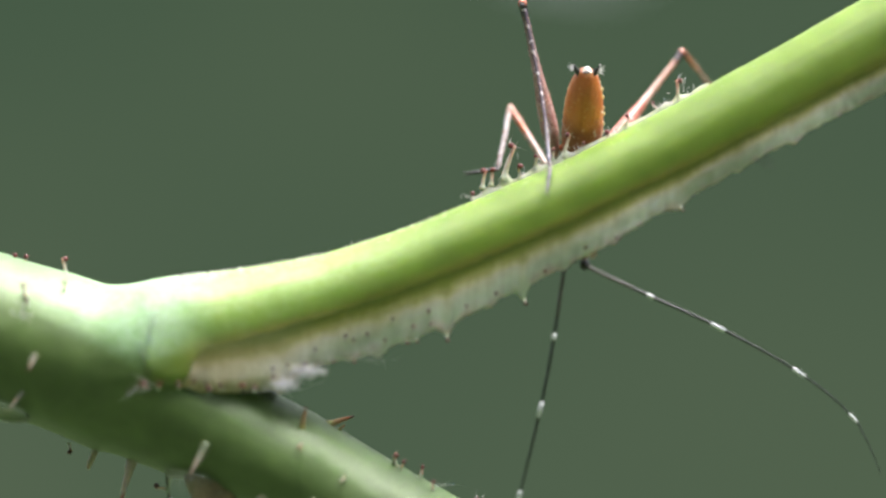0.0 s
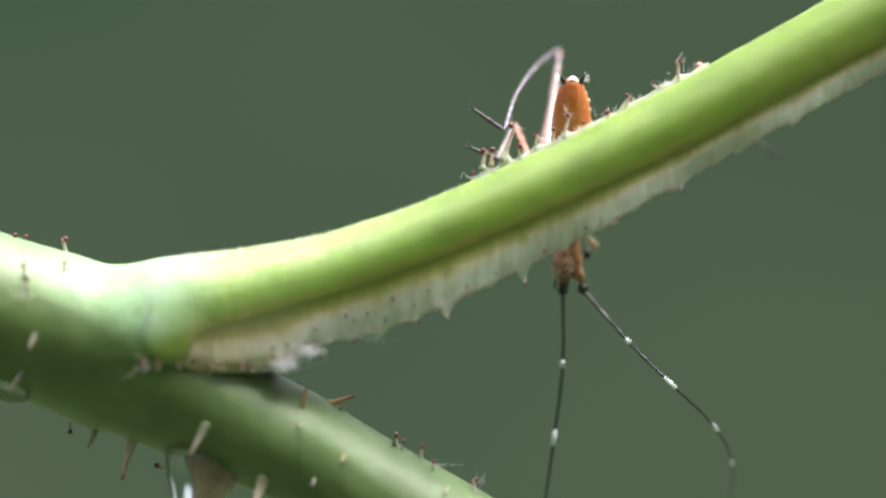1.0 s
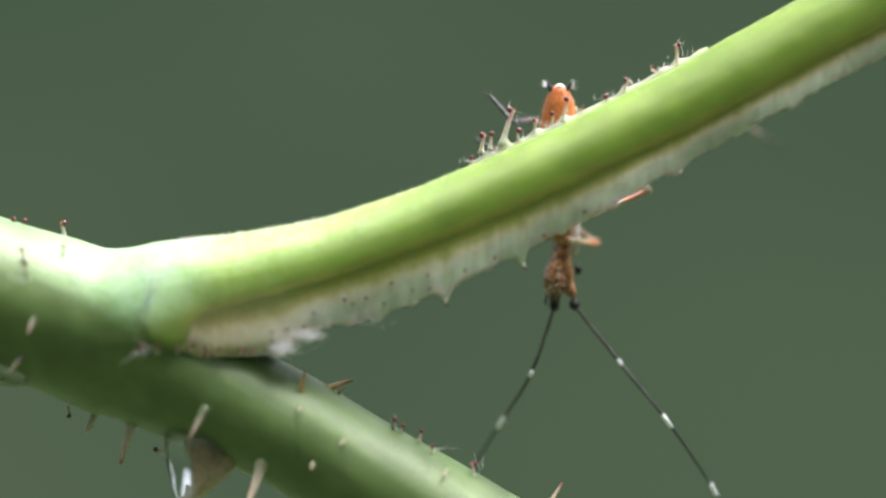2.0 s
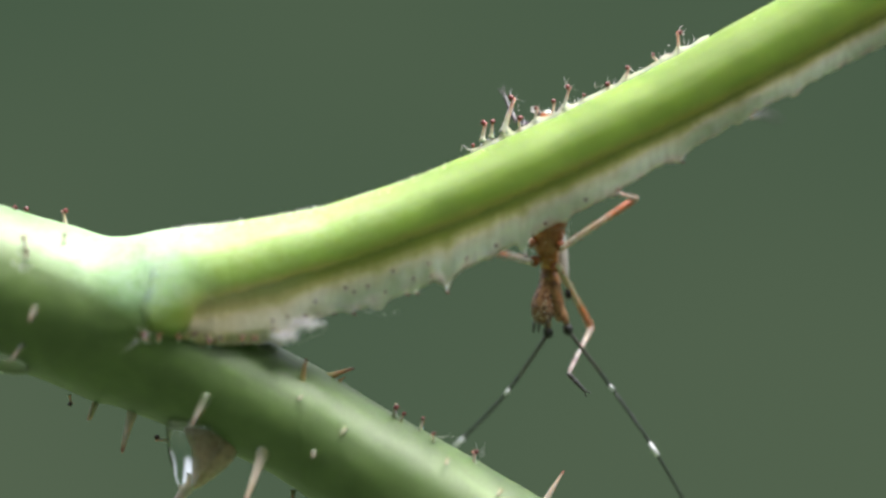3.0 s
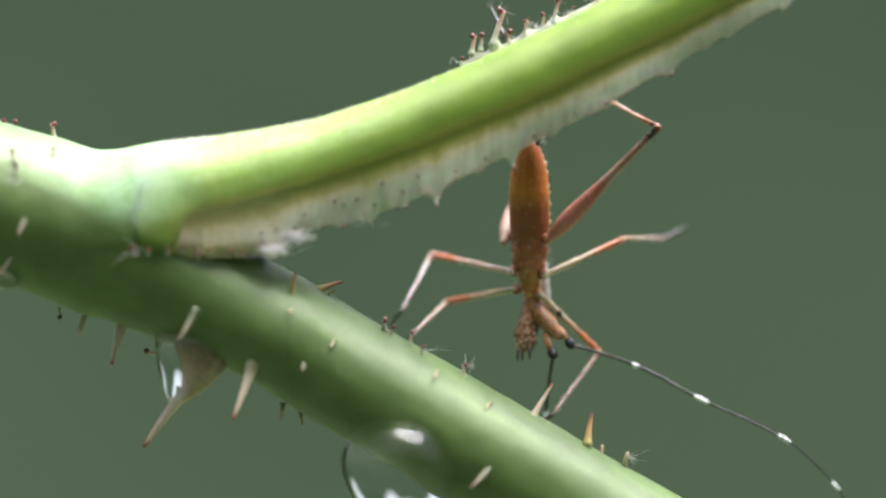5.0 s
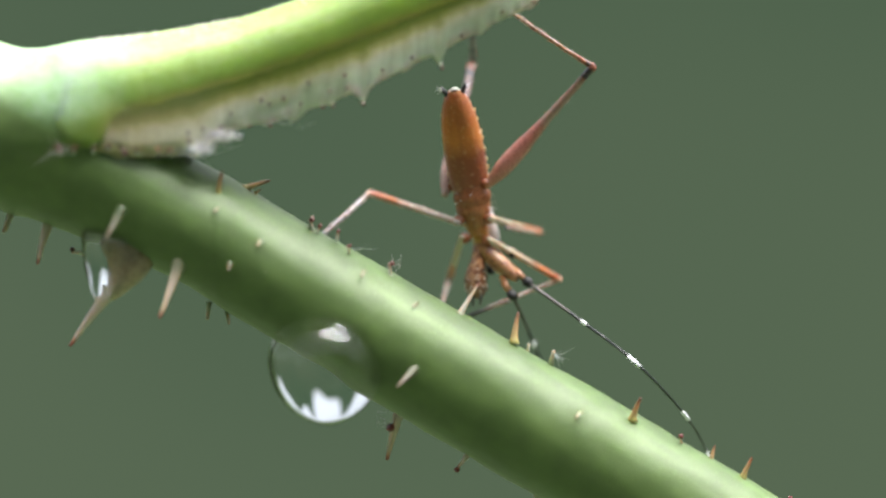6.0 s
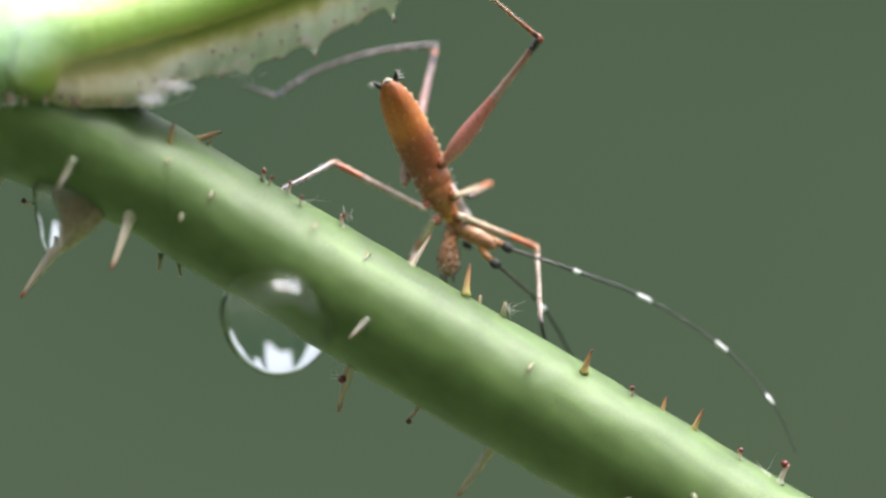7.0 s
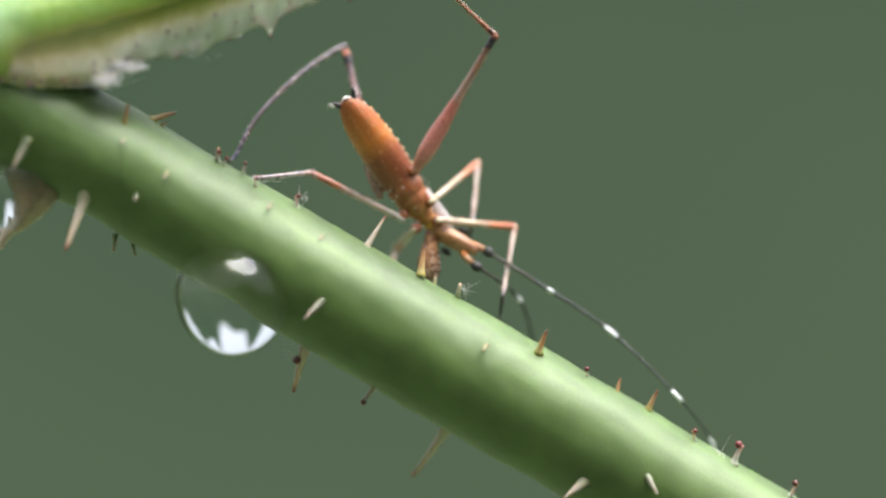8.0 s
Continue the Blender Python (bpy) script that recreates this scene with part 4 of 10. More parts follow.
def hind_leg(bow, thigh, shin, look_of):
    f = leg_part("hind_femur", tube(6.75, (-0.03, 0.12), (0.03, 0.24), (0.14, 0.38), (0.30, 0.36), (0.45, 0.26), (0.60, 0.19), (0.80, 0.155), (0.93, 0.15), (0.98, 0.19), (1.01, 0.12)), thigh, 60, 18)
    t = leg_part("hind_tibia", tube(7.6, (-0.015, 0.10), (0.01, 0.17), (0.05, 0.115, bow * 0.3), (0.25, 0.09, bow), (0.5, 0.085, bow * 1.3), (0.75, 0.085, bow), (0.95, 0.09, 0), (1.0, 0.07, 0)), shin, 80, 12)
    part("knee", sweep(smooth_line(tube(1.0, (6.08, 0.13), (6.16, 0.172), (6.36, 0.168), (6.52, 0.185), (6.66, 0.20), (6.78, 0.17), (6.86, 0.09)), 4), 14), KNEE, f, "dark glossy knee")
    tagged(f, look_of + " swollen hind thigh with a dark knee"), tagged(t, "long thin freckled hind shin")
    return {"femur": f, "tibia": t, "tarsus": foot(1.6)}


def walking_leg(kind, thigh, shin, toe, upper=THIGH_BROWN, lower=SHIN_BROWN):
    f = leg_part(kind + "_femur", tube(thigh, (-0.06, 0.10), (0.0, 0.15), (0.15, 0.15), (0.5, 0.135), (0.8, 0.145), (0.95, 0.14), (1.02, 0.09)), upper, 34)
    t = leg_part(kind + "_tibia", tube(shin, (-0.03, 0.08), (0.02, 0.13), (0.12, 0.10), (0.5, 0.09), (0.9, 0.095), (1.0, 0.06)), lower, 44)
    tagged(f, "clear pale thigh, orange toward the knee"), tagged(t, "pale freckled shin")
    return {"femur": f, "tibia": t, "tarsus": foot(toe)}


left_hind, right_hind = hind_leg(0.46, THIGH_GREY, SHIN_GREY, "greyish-pink"), hind_leg(-0.10, THIGH_HIND, SHIN_HIND, "red-pink")
left_middle, right_middle = walking_leg("middle", 4.35, 3.3, 1.3, THIGH, SHIN), walking_leg("middle", 4.05, 3.3, 1.2)
left_front, right_front = walking_leg("front", 3.75, 3.7, 1.1), walking_leg("front", 3.75, 3.7, 1.1)
for f, x, y in ((175, 28, -0.45), (175, -28, 0.2), (238, 22, -0.5), (232, -30, -0.4), (276, 13, -0.5), (266, -25, -0.35)):
    part("coxa", ball((x * 0.0246, y, down(f)), 0.24, 14, None, (1.1, 1, 1)), CHEST, insect, "rounded brown hip joint")

STEP = 16.32 / 14     # length of one piece of a feeler
BANDS = ((3.2, 0.32, 0.092), (6.45, 0.70, 0.094), (10.5, 0.66, 0.084), (13.65, 0.50, 0.066))


def feeler(label):
    pieces = []
    for k in range(14):
        r0, r1 = (along([(0, 0.080), (3, 0.072), (8, 0.056), (14, 0.034), (16.4, 0.014)], STEP * q) for q in (k, k + 1))
        bm = sweep([(0, 0, -0.05, r0 * 0.8, r0 * 0.8), (0, 0, 0.0, r0, r0), (0, 0, STEP * 0.5, (r0 + r1) / 2 * 0.97, (r0 + r1) / 2 * 0.97), (0, 0, STEP, r1, r1), (0, 0, STEP + 0.04, r1 * 0.7, r1 * 0.7)], 10)
        for _ in range(5):
            z, a = random.uniform(0, STEP), random.uniform(0, math.tau)
            p = Vector((math.cos(a) * r1, math.sin(a) * r1, z))
            sweep([(*p, 0.008, 0.008), (*(p + Vector((math.cos(a), math.sin(a), 0.8)) * 0.09), 0.003, 0.003)], 3, bm=bm)
        piece = part("feeler_piece", bm, FEELER_ROOT if k < 2 else FEELER, insect, label)
        for at, w, r in BANDS:
            lo, hi = max(at - w / 2, STEP * k), min(at + w / 2, STEP * (k + 1))
            if hi - lo > 0.05:
                part("band", sweep([(0, 0, lo - STEP * k, r * 0.85, r * 0.85), (0, 0, (lo + hi) / 2 - STEP * k, r, r), (0, 0, hi - STEP * k, r * 0.85, r * 0.85)], 12), BANDWHITE, piece, "white feeler band")
        pieces.append(piece)
    return pieces


left_antenna, right_antenna = feeler("thin black feeler piece"), feeler("thin black feeler piece")


# ---- movement ----
def motions():
    walk(insect, [
        (0, spot(6.021, 2.700, 4.147, 36.90, 2.07, 0.00)),
        (0.25, spot(5.979, 2.831, 3.706, 33.45, 0.86, -0.00)),
        (0.5, spot(5.933, 2.973, 3.270, 29.87, -0.28, -0.01)),
        (0.75, spot(5.772, 3.119, 2.835, 26.29, -0.28, -0.00)),
        (1, spot(5.591, 3.233, 2.465, 23.61, 0.05, -0.00)),
        (1.25, spot(5.506, 3.205, 2.242, 22.96, -0.47, 0.00)),
        (1.5, spot(5.429, 3.176, 2.019, 22.37, -0.96, 0.00)),
        (1.7, spot(5.363, 3.214, 1.735, 20.44, -1.07, 0.00)),
        (2.1, spot(5.132, 3.590, 1.067, 10.09, -0.92, 0.01)),
        (2.5, spot(4.862, 3.509, 0.243, 9.91, -0.54, 0.01)),
        (2.8, spot(4.672, 3.443, -0.222, 9.91, -0.43, 0.02)),
        (3, spot(4.613, 3.395, -0.416, 9.99, -0.50, 0.00)),
        (3.2, spot(4.605, 3.351, -0.871, 10.02, 1.75, 0.00)),
        (3.5, spot(4.486, 3.283, -1.541, 10.09, 6.71, 0.00)),
        (3.8, spot(4.121, 3.218, -2.421, 10.10, 5.10, 0.00)),
        (4, spot(3.965, 3.177, -3.044, 10.07, 3.65, 0.00)),
        (4.2, spot(4.046, 3.134, -3.635, 10.06, 3.84, 0.00)),
        (4.6, spot(4.153, 3.029, -4.578, 9.95, 1.92, -0.00)),
        (5, spot(4.278, 2.925, -5.398, 9.77, -1.06, -0.00)),
        (5.3, spot(4.393, 2.871, -5.992, 9.16, -4.05, -0.00)),
        (5.5, spot(4.493, 2.897, -6.383, 9.84, -7.58, -0.00)),
        (5.75, spot(4.714, 2.994, -6.978, 9.28, -9.09, -0.01)),
        (6, spot(4.890, 3.059, -7.503, 9.39, -10.08, -0.01)),
        (6.25, spot(4.903, 3.048, -7.811, 9.87, -12.16, -0.01)),
        (6.5, spot(4.875, 3.059, -8.086, 9.91, -15.38, -0.02)),
        (6.65, spot(4.894, 3.070, -8.277, 9.85, -19.11, -0.01)),
        (6.8, spot(4.968, 3.131, -8.484, 8.67, -22.63, -0.01)),
        (7, spot(5.104, 3.083, -8.863, 9.94, -25.18, -0.00)),
        (7.2, spot(5.214, 3.102, -9.117, 9.73, -28.19, -0.00)),
        (7.5, spot(5.381, 3.107, -9.566, 9.94, -31.53, -0.00)),
        (8, spot(5.850, 3.130, -10.143, 9.96, -34.47, -0.00)),
    ])
    walk(head, [
        (0, spot(0, 0, -2.664, -37.19, 0.38, -0.41)),
        (0.25, spot(0, 0, -2.664, -33.99, 0.69, -0.71)),
        (0.5, spot(0, 0, -2.664, -30.65, 1.16, -1)),
        (0.75, spot(0, 0, -2.664, -27.35, -0.62, 0.08)),
        (1, spot(0, 0, -2.664, -24.94, -2.73, 1.18)),
        (1.25, spot(0, 0, -2.664, -24.33, -1.37, 0.6)),
        (1.5, spot(0, 0, -2.664, -23.8, -0.2, 0.12)),
        (1.7, spot(0, 0, -2.664, -22.05, -0.74, 0.33)),
        (2.1, spot(0, 0, -2.664, -12.09, -2.95, 0.53)),
        (2.5, spot(0, 0, -2.664, -21.02, -5.67, 0.66)),
        (2.8, spot(0, 0, -2.664, -21.22, -7.49, 1.29)),
        (3, spot(0, 0, -2.664, -12.84, -8.41, 1.66)),
        (3.2, spot(0, 0, -2.664, -27.74, -7.8, 2.44)),
        (3.5, spot(0, 0, -2.664, -13.62, -13.25, 2.8)),
        (3.8, spot(0, 0, -2.664, -14, -15.55, 2.71)),
        (4, spot(0, 0, -2.664, -29.09, -16.71, 1.48)),
        (4.2, spot(0, 0, -2.664, -31.71, -17.74, 4.64)),
        (4.6, spot(0, 0, -2.664, -33.86, -22.38, 7.06)),
        (5, spot(0, 0, -2.664, -33.8, -28.64, 7.79)),
        (5.3, spot(0, 0, -2.664, -32.71, -30.87, 7.56)),
        (5.5, spot(0, 0, -2.664, -32.93, -28.59, 7)),
        (5.75, spot(0, 0, -2.664, -32.86, -27.7, 8.44)),
        (6, spot(0, 0, -2.664, -34.72, -28.05, 11.77)),
        (6.25, spot(0, 0, -2.664, -37.36, -29.3, 14.83)),
        (6.5, spot(0, 0, -2.664, -38.69, -29.46, 16.94)),
        (6.65, spot(0, 0, -2.664, -37.6, -28.24, 15.59)),
        (6.8, spot(0, 0, -2.664, -35.06, -27.29, 13.34)),
        (7, spot(0, 0, -2.664, -36.79, -24.53, 16.51)),
        (7.2, spot(0, 0, -2.664, -36.17, -22.65, 17.32)),
        (7.5, spot(0, 0, -2.664, -34.98, -17.37, 15.95)),
        (8, spot(0, 0, -2.664, -37.82, -7.67, 27.71)),
    ])
    walk(face, [
        (0, spot(0, 0, -2.664, -39.40, -4.46, 4.56)),
        (0.25, spot(0, 0, -2.664, -35.93, -3.91, 3.49)),
        (0.5, spot(0, 0, -2.664, -32.34, -3.27, 2.56)),
        (0.75, spot(0, 0, -2.664, -28.81, -3.65, 2.31)),
        (1, spot(0, 0, -2.664, -26.17, -4.23, 2.29)),
        (1.25, spot(0, 0, -2.664, -25.49, -3.65, 2.11)),
        (1.5, spot(0, 0, -2.664, -24.87, -3.12, 1.93)),
        (1.7, spot(0, 0, -2.664, -22.96, -3.17, 1.74)),
        (2.1, spot(0, 0, -2.664, -12.67, -3.83, 0.90)),
        (2.5, spot(0, 0, -2.664, -13.46, -5.02, -1.09)),
        (2.8, spot(0, 0, -2.664, -13.48, -5.29, -1.10)),
        (3, spot(0, 0, -2.664, -12.71, -4.80, 0.54)),
        (3.2, spot(0, 0, -2.664, -14.06, -7.29, -0.56)),
        (3.5, spot(0, 0, -2.664, -12.99, -11.61, 2.17)),
        (3.8, spot(0, 0, -2.664, -12.99, -10.62, 0.96)),
        (4, spot(0, 0, -2.664, -14.25, -10.94, -4.28)),
        (4.2, spot(0, 0, -2.664, -14.39, -10.73, -2.45)),
        (4.6, spot(0, 0, -2.664, -14.52, -9.71, -3.64)),
        (5, spot(0, 0, -2.664, -14.67, -8.38, -6.86)),
        (5.3, spot(0, 0, -2.664, -14.50, -6.23, -8.78)),
        (5.5, spot(0, 0, -2.664, -15.80, -3.20, -9.86)),
        (5.75, spot(0, 0, -2.664, -15.29, -1.30, -8.82)),
        (6, spot(0, 0, -2.664, -15.27, 0.01, -7.25)),
        (6.25, spot(0, 0, -2.664, -16.03, 1.73, -7.26)),
        (6.5, spot(0, 0, -2.664, -16.50, 4.59, -7.61)),
        (6.65, spot(0, 0, -2.664, -17.35, 7.63, -9.49)),
        (6.8, spot(0, 0, -2.664, -17.25, 10.64, -11.29)),
        (7, spot(0, 0, -2.664, -18.02, 13.67, -9.64)),
        (7.2, spot(0, 0, -2.664, -17.86, 16.87, -9.24)),
        (7.5, spot(0, 0, -2.664, -18.34, 20.47, -9.49)),
        (8, spot(0, 0, -2.664, -11.48, 27.20, 2.54)),
    ])
    walk(left_hind['femur'], [
        (0, limb(-1.12, 0.15, -0.15, -2.800, 2.702, 5.830)),
        (0.25, limb(-1.12, 0.15, -0.15, -2.526, 3.489, 5.739)),
        (0.5, limb(-1.12, 0.15, -0.15, -2.374, 3.165, 5.951)),
        (0.75, limb(-1.12, 0.15, -0.15, -1.395, 5.081, 4.771)),
        (1, limb(-1.12, 0.15, -0.15, -0.332, 6.203, 3.28)),
        (1.25, limb(-1.12, 0.15, -0.15, -0.242, 6.875, 1.46)),
        (1.5, limb(-1.12, 0.15, -0.15, -0.341, 7.032, -0.092)),
        (1.7, limb(-1.12, 0.15, -0.15, -0.28, 7.026, -0.145)),
        (2.1, limb(-1.12, 0.15, -0.15, 0.187, 6.947, 0.662)),
        (2.5, limb(-1.12, 0.15, -0.15, 0.419, 6.893, 0.805)),
        (2.8, limb(-1.12, 0.15, -0.15, 0.579, 6.856, 0.847)),
        (3, limb(-1.12, 0.15, -0.15, 0.631, 6.853, 0.776)),
        (3.2, limb(-1.12, 0.15, -0.15, 0.484, 6.877, 0.835)),
        (3.5, limb(-1.12, 0.15, -0.15, 0.288, 6.913, 0.825)),
        (3.8, limb(-1.12, 0.15, -0.15, 0.515, 6.818, 1.189)),
        (4, limb(-1.12, 0.15, -0.15, 0.592, 6.726, 1.557)),
        (4.2, limb(-1.12, 0.15, -0.15, 0.362, 6.651, 2.004)),
        (4.6, limb(-1.12, 0.15, -0.15, 0.383, 6.431, 2.6)),
        (5, limb(-1.12, 0.15, -0.15, 0.531, 6.181, 3.072)),
        (5.3, limb(-1.12, 0.15, -0.15, 0.672, 5.883, 3.533)),
        (5.5, limb(-1.12, 0.15, -0.15, 0.838, 5.658, 3.802)),
        (5.75, limb(-1.12, 0.15, -0.15, 0.939, 5.253, 4.281)),
        (6, limb(-1.12, 0.15, -0.15, 1.161, 5.005, 4.462)),
        (6.25, limb(-1.12, 0.15, -0.15, 1.653, 5.128, 4.064)),
        (6.5, limb(-1.12, 0.15, -0.15, 2.309, 5.203, 3.474)),
        (6.65, limb(-1.12, 0.15, -0.15, 2.795, 5.105, 3.118)),
        (6.8, limb(-1.12, 0.15, -0.15, 3.137, 5.028, 2.801)),
        (7, limb(-1.12, 0.15, -0.15, 2.693, 4.74, 3.725)),
        (7.2, limb(-1.12, 0.15, -0.15, 1.995, 4.45, 4.565)),
        (7.5, limb(-1.12, 0.15, -0.15, 1.164, 4.213, 5.175)),
        (8, limb(-1.12, 0.15, -0.15, 1.282, 3.846, 5.39)),
    ])
    walk(left_hind['tibia'], [
        (0, limb(-2.800, 2.702, 5.830, -1.426, -3.450, 1.632) @ spot(0, 0, 0, 0, 0, 95)),
        (0.25, limb(-2.526, 3.489, 5.739, -1.534, -3.307, 2.484) @ spot(0, 0, 0, 0, 0, 115)),
        (0.5, limb(-2.374, 3.165, 5.951, -2.824, -4.254, 4.364) @ spot(0, 0, 0, 0, 0, 80)),
        (0.75, limb(-1.395, 5.081, 4.771, -2.914, -2.17, 3.072) @ spot(0, 0, 0, 0, 0, 30)),
        (1, limb(-0.332, 6.203, 3.28, -2.979, -0.851, 2.284)),
        (1.25, limb(-0.242, 6.875, 1.46, -2.63, -0.293, 2.285)),
        (1.5, limb(-0.341, 7.032, -0.092, -2.311, 0.17, 2.513)),
        (1.7, limb(-0.28, 7.026, -0.145, -2.245, 0.2, 2.556)),
        (2.1, limb(0.187, 6.947, 0.662, -1.953, 0.007, 2.903)),
        (2.5, limb(0.419, 6.893, 0.805, -1.688, 0.096, 3.474)),
        (2.8, limb(0.579, 6.856, 0.847, -1.507, 0.173, 3.806)),
        (3, limb(0.631, 6.853, 0.776, -1.422, 0.257, 3.943)),
        (3.2, limb(0.484, 6.877, 0.835, -1.574, 0.435, 4.302)),
        (3.5, limb(0.288, 6.913, 0.825, -1.887, 0.793, 4.771)),
        (3.8, limb(0.515, 6.818, 1.189, -1.504, 1.06, 5.719)),
        (4, limb(0.592, 6.726, 1.557, -1.263, 1.16, 6.388)),
        (4.2, limb(0.362, 6.651, 2.004, -1.38, 1.092, 6.885)),
        (4.6, limb(0.383, 6.431, 2.6, -1.291, 1.214, 7.867)),
        (5, limb(0.531, 6.181, 3.072, -1.013, 1.389, 8.765)),
        (5.3, limb(0.672, 5.883, 3.533, -0.653, 1.275, 9.43)),
        (5.5, limb(0.838, 5.658, 3.802, -0.181, 1.206, 9.877)),
        (5.75, limb(0.939, 5.253, 4.281, -0.054, 0.968, 10.479)),
        (6, limb(1.161, 5.005, 4.462, 0.043, 1.191, 10.94)),
        (6.25, limb(1.653, 5.128, 4.064, 0.504, 2.371, 11.052)),
        (6.5, limb(2.309, 5.203, 3.474, 1.26, 4.35, 10.953)),
        (6.65, limb(2.795, 5.105, 3.118, -0.899, 2.404, 9.186)),
        (6.8, limb(3.137, 5.028, 2.801, -2.747, 5.737, 7.559)),
        (7, limb(2.693, 4.74, 3.725, -4.828, 4.74, 4.815)),
        (7.2, limb(1.995, 4.45, 4.565, -5.223, 2.121, 4.084)),
        (7.5, limb(1.164, 4.213, 5.175, -5.103, 0.165, 3.724)),
        (8, limb(1.282, 3.846, 5.39, -5.604, 0.697, 4.74)),
    ])
    walk(left_hind['tarsus'], [
        (0, limb(-1.426, -3.450, 1.632, -1.542, -4.724, 1.453)),
        (0.25, limb(-1.534, -3.307, 2.484, -1.622, -2.873, 0.947)),
        (0.5, limb(-2.824, -4.254, 4.364, -3.916, -3.413, 5.176)),
        (0.75, limb(-2.914, -2.17, 3.072, -4.126, -1.735, 4.021)),
        (1, limb(-2.979, -0.851, 2.284, -4.295, -0.509, 3.127)),
        (1.25, limb(-2.63, -0.293, 2.285, -3.852, 0.084, 3.247)),
        (1.5, limb(-2.311, 0.17, 2.513, -3.446, 0.57, 3.568)),
        (1.7, limb(-2.245, 0.2, 2.556, -3.368, 0.958, 3.407)),
        (2.1, limb(-1.953, 0.007, 2.903, -2.858, 0.625, 4.068)),
        (2.5, limb(-1.688, 0.096, 3.474, -2.281, 1.045, 4.618)),
        (2.8, limb(-1.507, 0.173, 3.806, -1.97, 1.249, 4.895)),
        (3, limb(-1.422, 0.257, 3.943, -1.909, 1.351, 5.005)),
        (3.2, limb(-1.574, 0.435, 4.302, -2.12, 1.502, 5.361)),
        (3.5, limb(-1.887, 0.793, 4.771, -2.555, 1.83, 5.791)),
        (3.8, limb(-1.504, 1.06, 5.719, -2.135, 2.147, 6.708)),
        (4, limb(-1.263, 1.16, 6.388, -1.86, 2.287, 7.354)),
        (4.2, limb(-1.38, 1.092, 6.885, -1.986, 2.138, 7.933)),
        (4.6, limb(-1.291, 1.214, 7.867, -1.858, 2.28, 8.917)),
        (5, limb(-1.013, 1.389, 8.765, -1.52, 2.487, 9.814)),
        (5.3, limb(-0.653, 1.275, 9.43, -1.088, 2.383, 10.499)),
        (5.5, limb(-0.181, 1.206, 9.877, -0.497, 2.428, 10.86)),
        (5.75, limb(-0.054, 0.968, 10.479, -0.369, 2.187, 11.466)),
        (6, limb(0.043, 1.191, 10.94, -0.272, 2.391, 11.952)),
        (6.25, limb(0.504, 2.371, 11.052, 0.244, 3.58, 12.068)),
        (6.5, limb(1.26, 4.35, 10.953, 1.099, 5.56, 11.987)),
        (6.65, limb(-0.899, 2.404, 9.186, -1.392, 3.806, 9.779)),
        (6.8, limb(-2.747, 5.737, 7.559, -3.857, 6.756, 8.096)),
        (7, limb(-4.828, 4.74, 4.815, -5.845, 5.702, 5.59)),
        (7.2, limb(-5.223, 2.121, 4.084, -6.487, 2.265, 5.055)),
        (7.5, limb(-5.103, 0.165, 3.724, -5.961, 1.512, 3.619)),
        (8, limb(-5.604, 0.697, 4.74, -6.433, 2.003, 4.33)),
    ])
    walk(right_hind['femur'], [
        (0, limb(0.812, -0.5, 0.042, 4.425, 4.745, 2.278)),
        (0.25, limb(0.812, -0.5, 0.042, 4.914, 4.174, 2.665)),
        (0.5, limb(0.812, -0.5, 0.042, 5.299, 3.55, 3.046)),
        (0.75, limb(0.812, -0.5, 0.042, 5.49, 2.655, 3.746)),
        (1, limb(0.812, -0.5, 0.042, 5.608, 1.417, 4.387)),
        (1.25, limb(0.812, -0.5, 0.042, 5.863, 2.086, 3.697)),
        (1.5, limb(0.812, -0.5, 0.042, 6.054, 2.55, 3.005)),
        (1.7, limb(0.812, -0.5, 0.042, 6.134, 2.523, 2.886)),
        (2.1, limb(0.812, -0.5, 0.042, 6.28, 1.982, 3.124)),
        (2.5, limb(0.812, -0.5, 0.042, 6.32, 1.692, 3.27)),
        (2.8, limb(0.812, -0.5, 0.042, 6.334, 1.644, 3.278)),
        (3, limb(0.812, -0.5, 0.042, 6.284, 1.905, 3.177)),
        (3.2, limb(0.812, -0.5, 0.042, 5.966, 2.067, 3.565)),
        (3.5, limb(0.812, -0.5, 0.042, 5.497, 1.82, 4.311)),
        (3.8, limb(0.812, -0.5, 0.042, 5.644, 1.692, 4.214)),
        (4, limb(0.812, -0.5, 0.042, 5.62, 1.667, 4.254)),
        (4.2, limb(0.812, -0.5, 0.042, 5.19, 1.684, 4.692)),
        (4.6, limb(0.812, -0.5, 0.042, 5.247, 0.046, 5.101)),
        (5, limb(0.812, -0.5, 0.042, 5.595, -0.014, 4.78)),
        (5.3, limb(0.812, -0.5, 0.042, 5.846, -0.091, 4.52)),
        (5.5, limb(0.812, -0.5, 0.042, 6.035, 0.266, 4.248)),
        (5.75, limb(0.812, -0.5, 0.042, 6.065, -0.08, 4.26)),
        (6, limb(0.812, -0.5, 0.042, 6.088, -0.06, 4.229)),
        (6.25, limb(0.812, -0.5, 0.042, 6.202, -0.035, 4.078)),
        (6.5, limb(0.812, -0.5, 0.042, 6.403, -0.069, 3.799)),
        (6.65, limb(0.812, -0.5, 0.042, 6.614, -0.121, 3.47)),
        (6.8, limb(0.812, -0.5, 0.042, 6.772, -0.223, 3.198)),
        (7, limb(0.812, -0.5, 0.042, 6.793, -0.134, 3.148)),
        (7.2, limb(0.812, -0.5, 0.042, 6.919, 0.468, 2.749)),
        (7.5, limb(0.812, -0.5, 0.042, 6.971, 0.839, 2.456)),
        (8, limb(0.812, -0.5, 0.042, 6.916, -0.084, 2.893)),
    ])
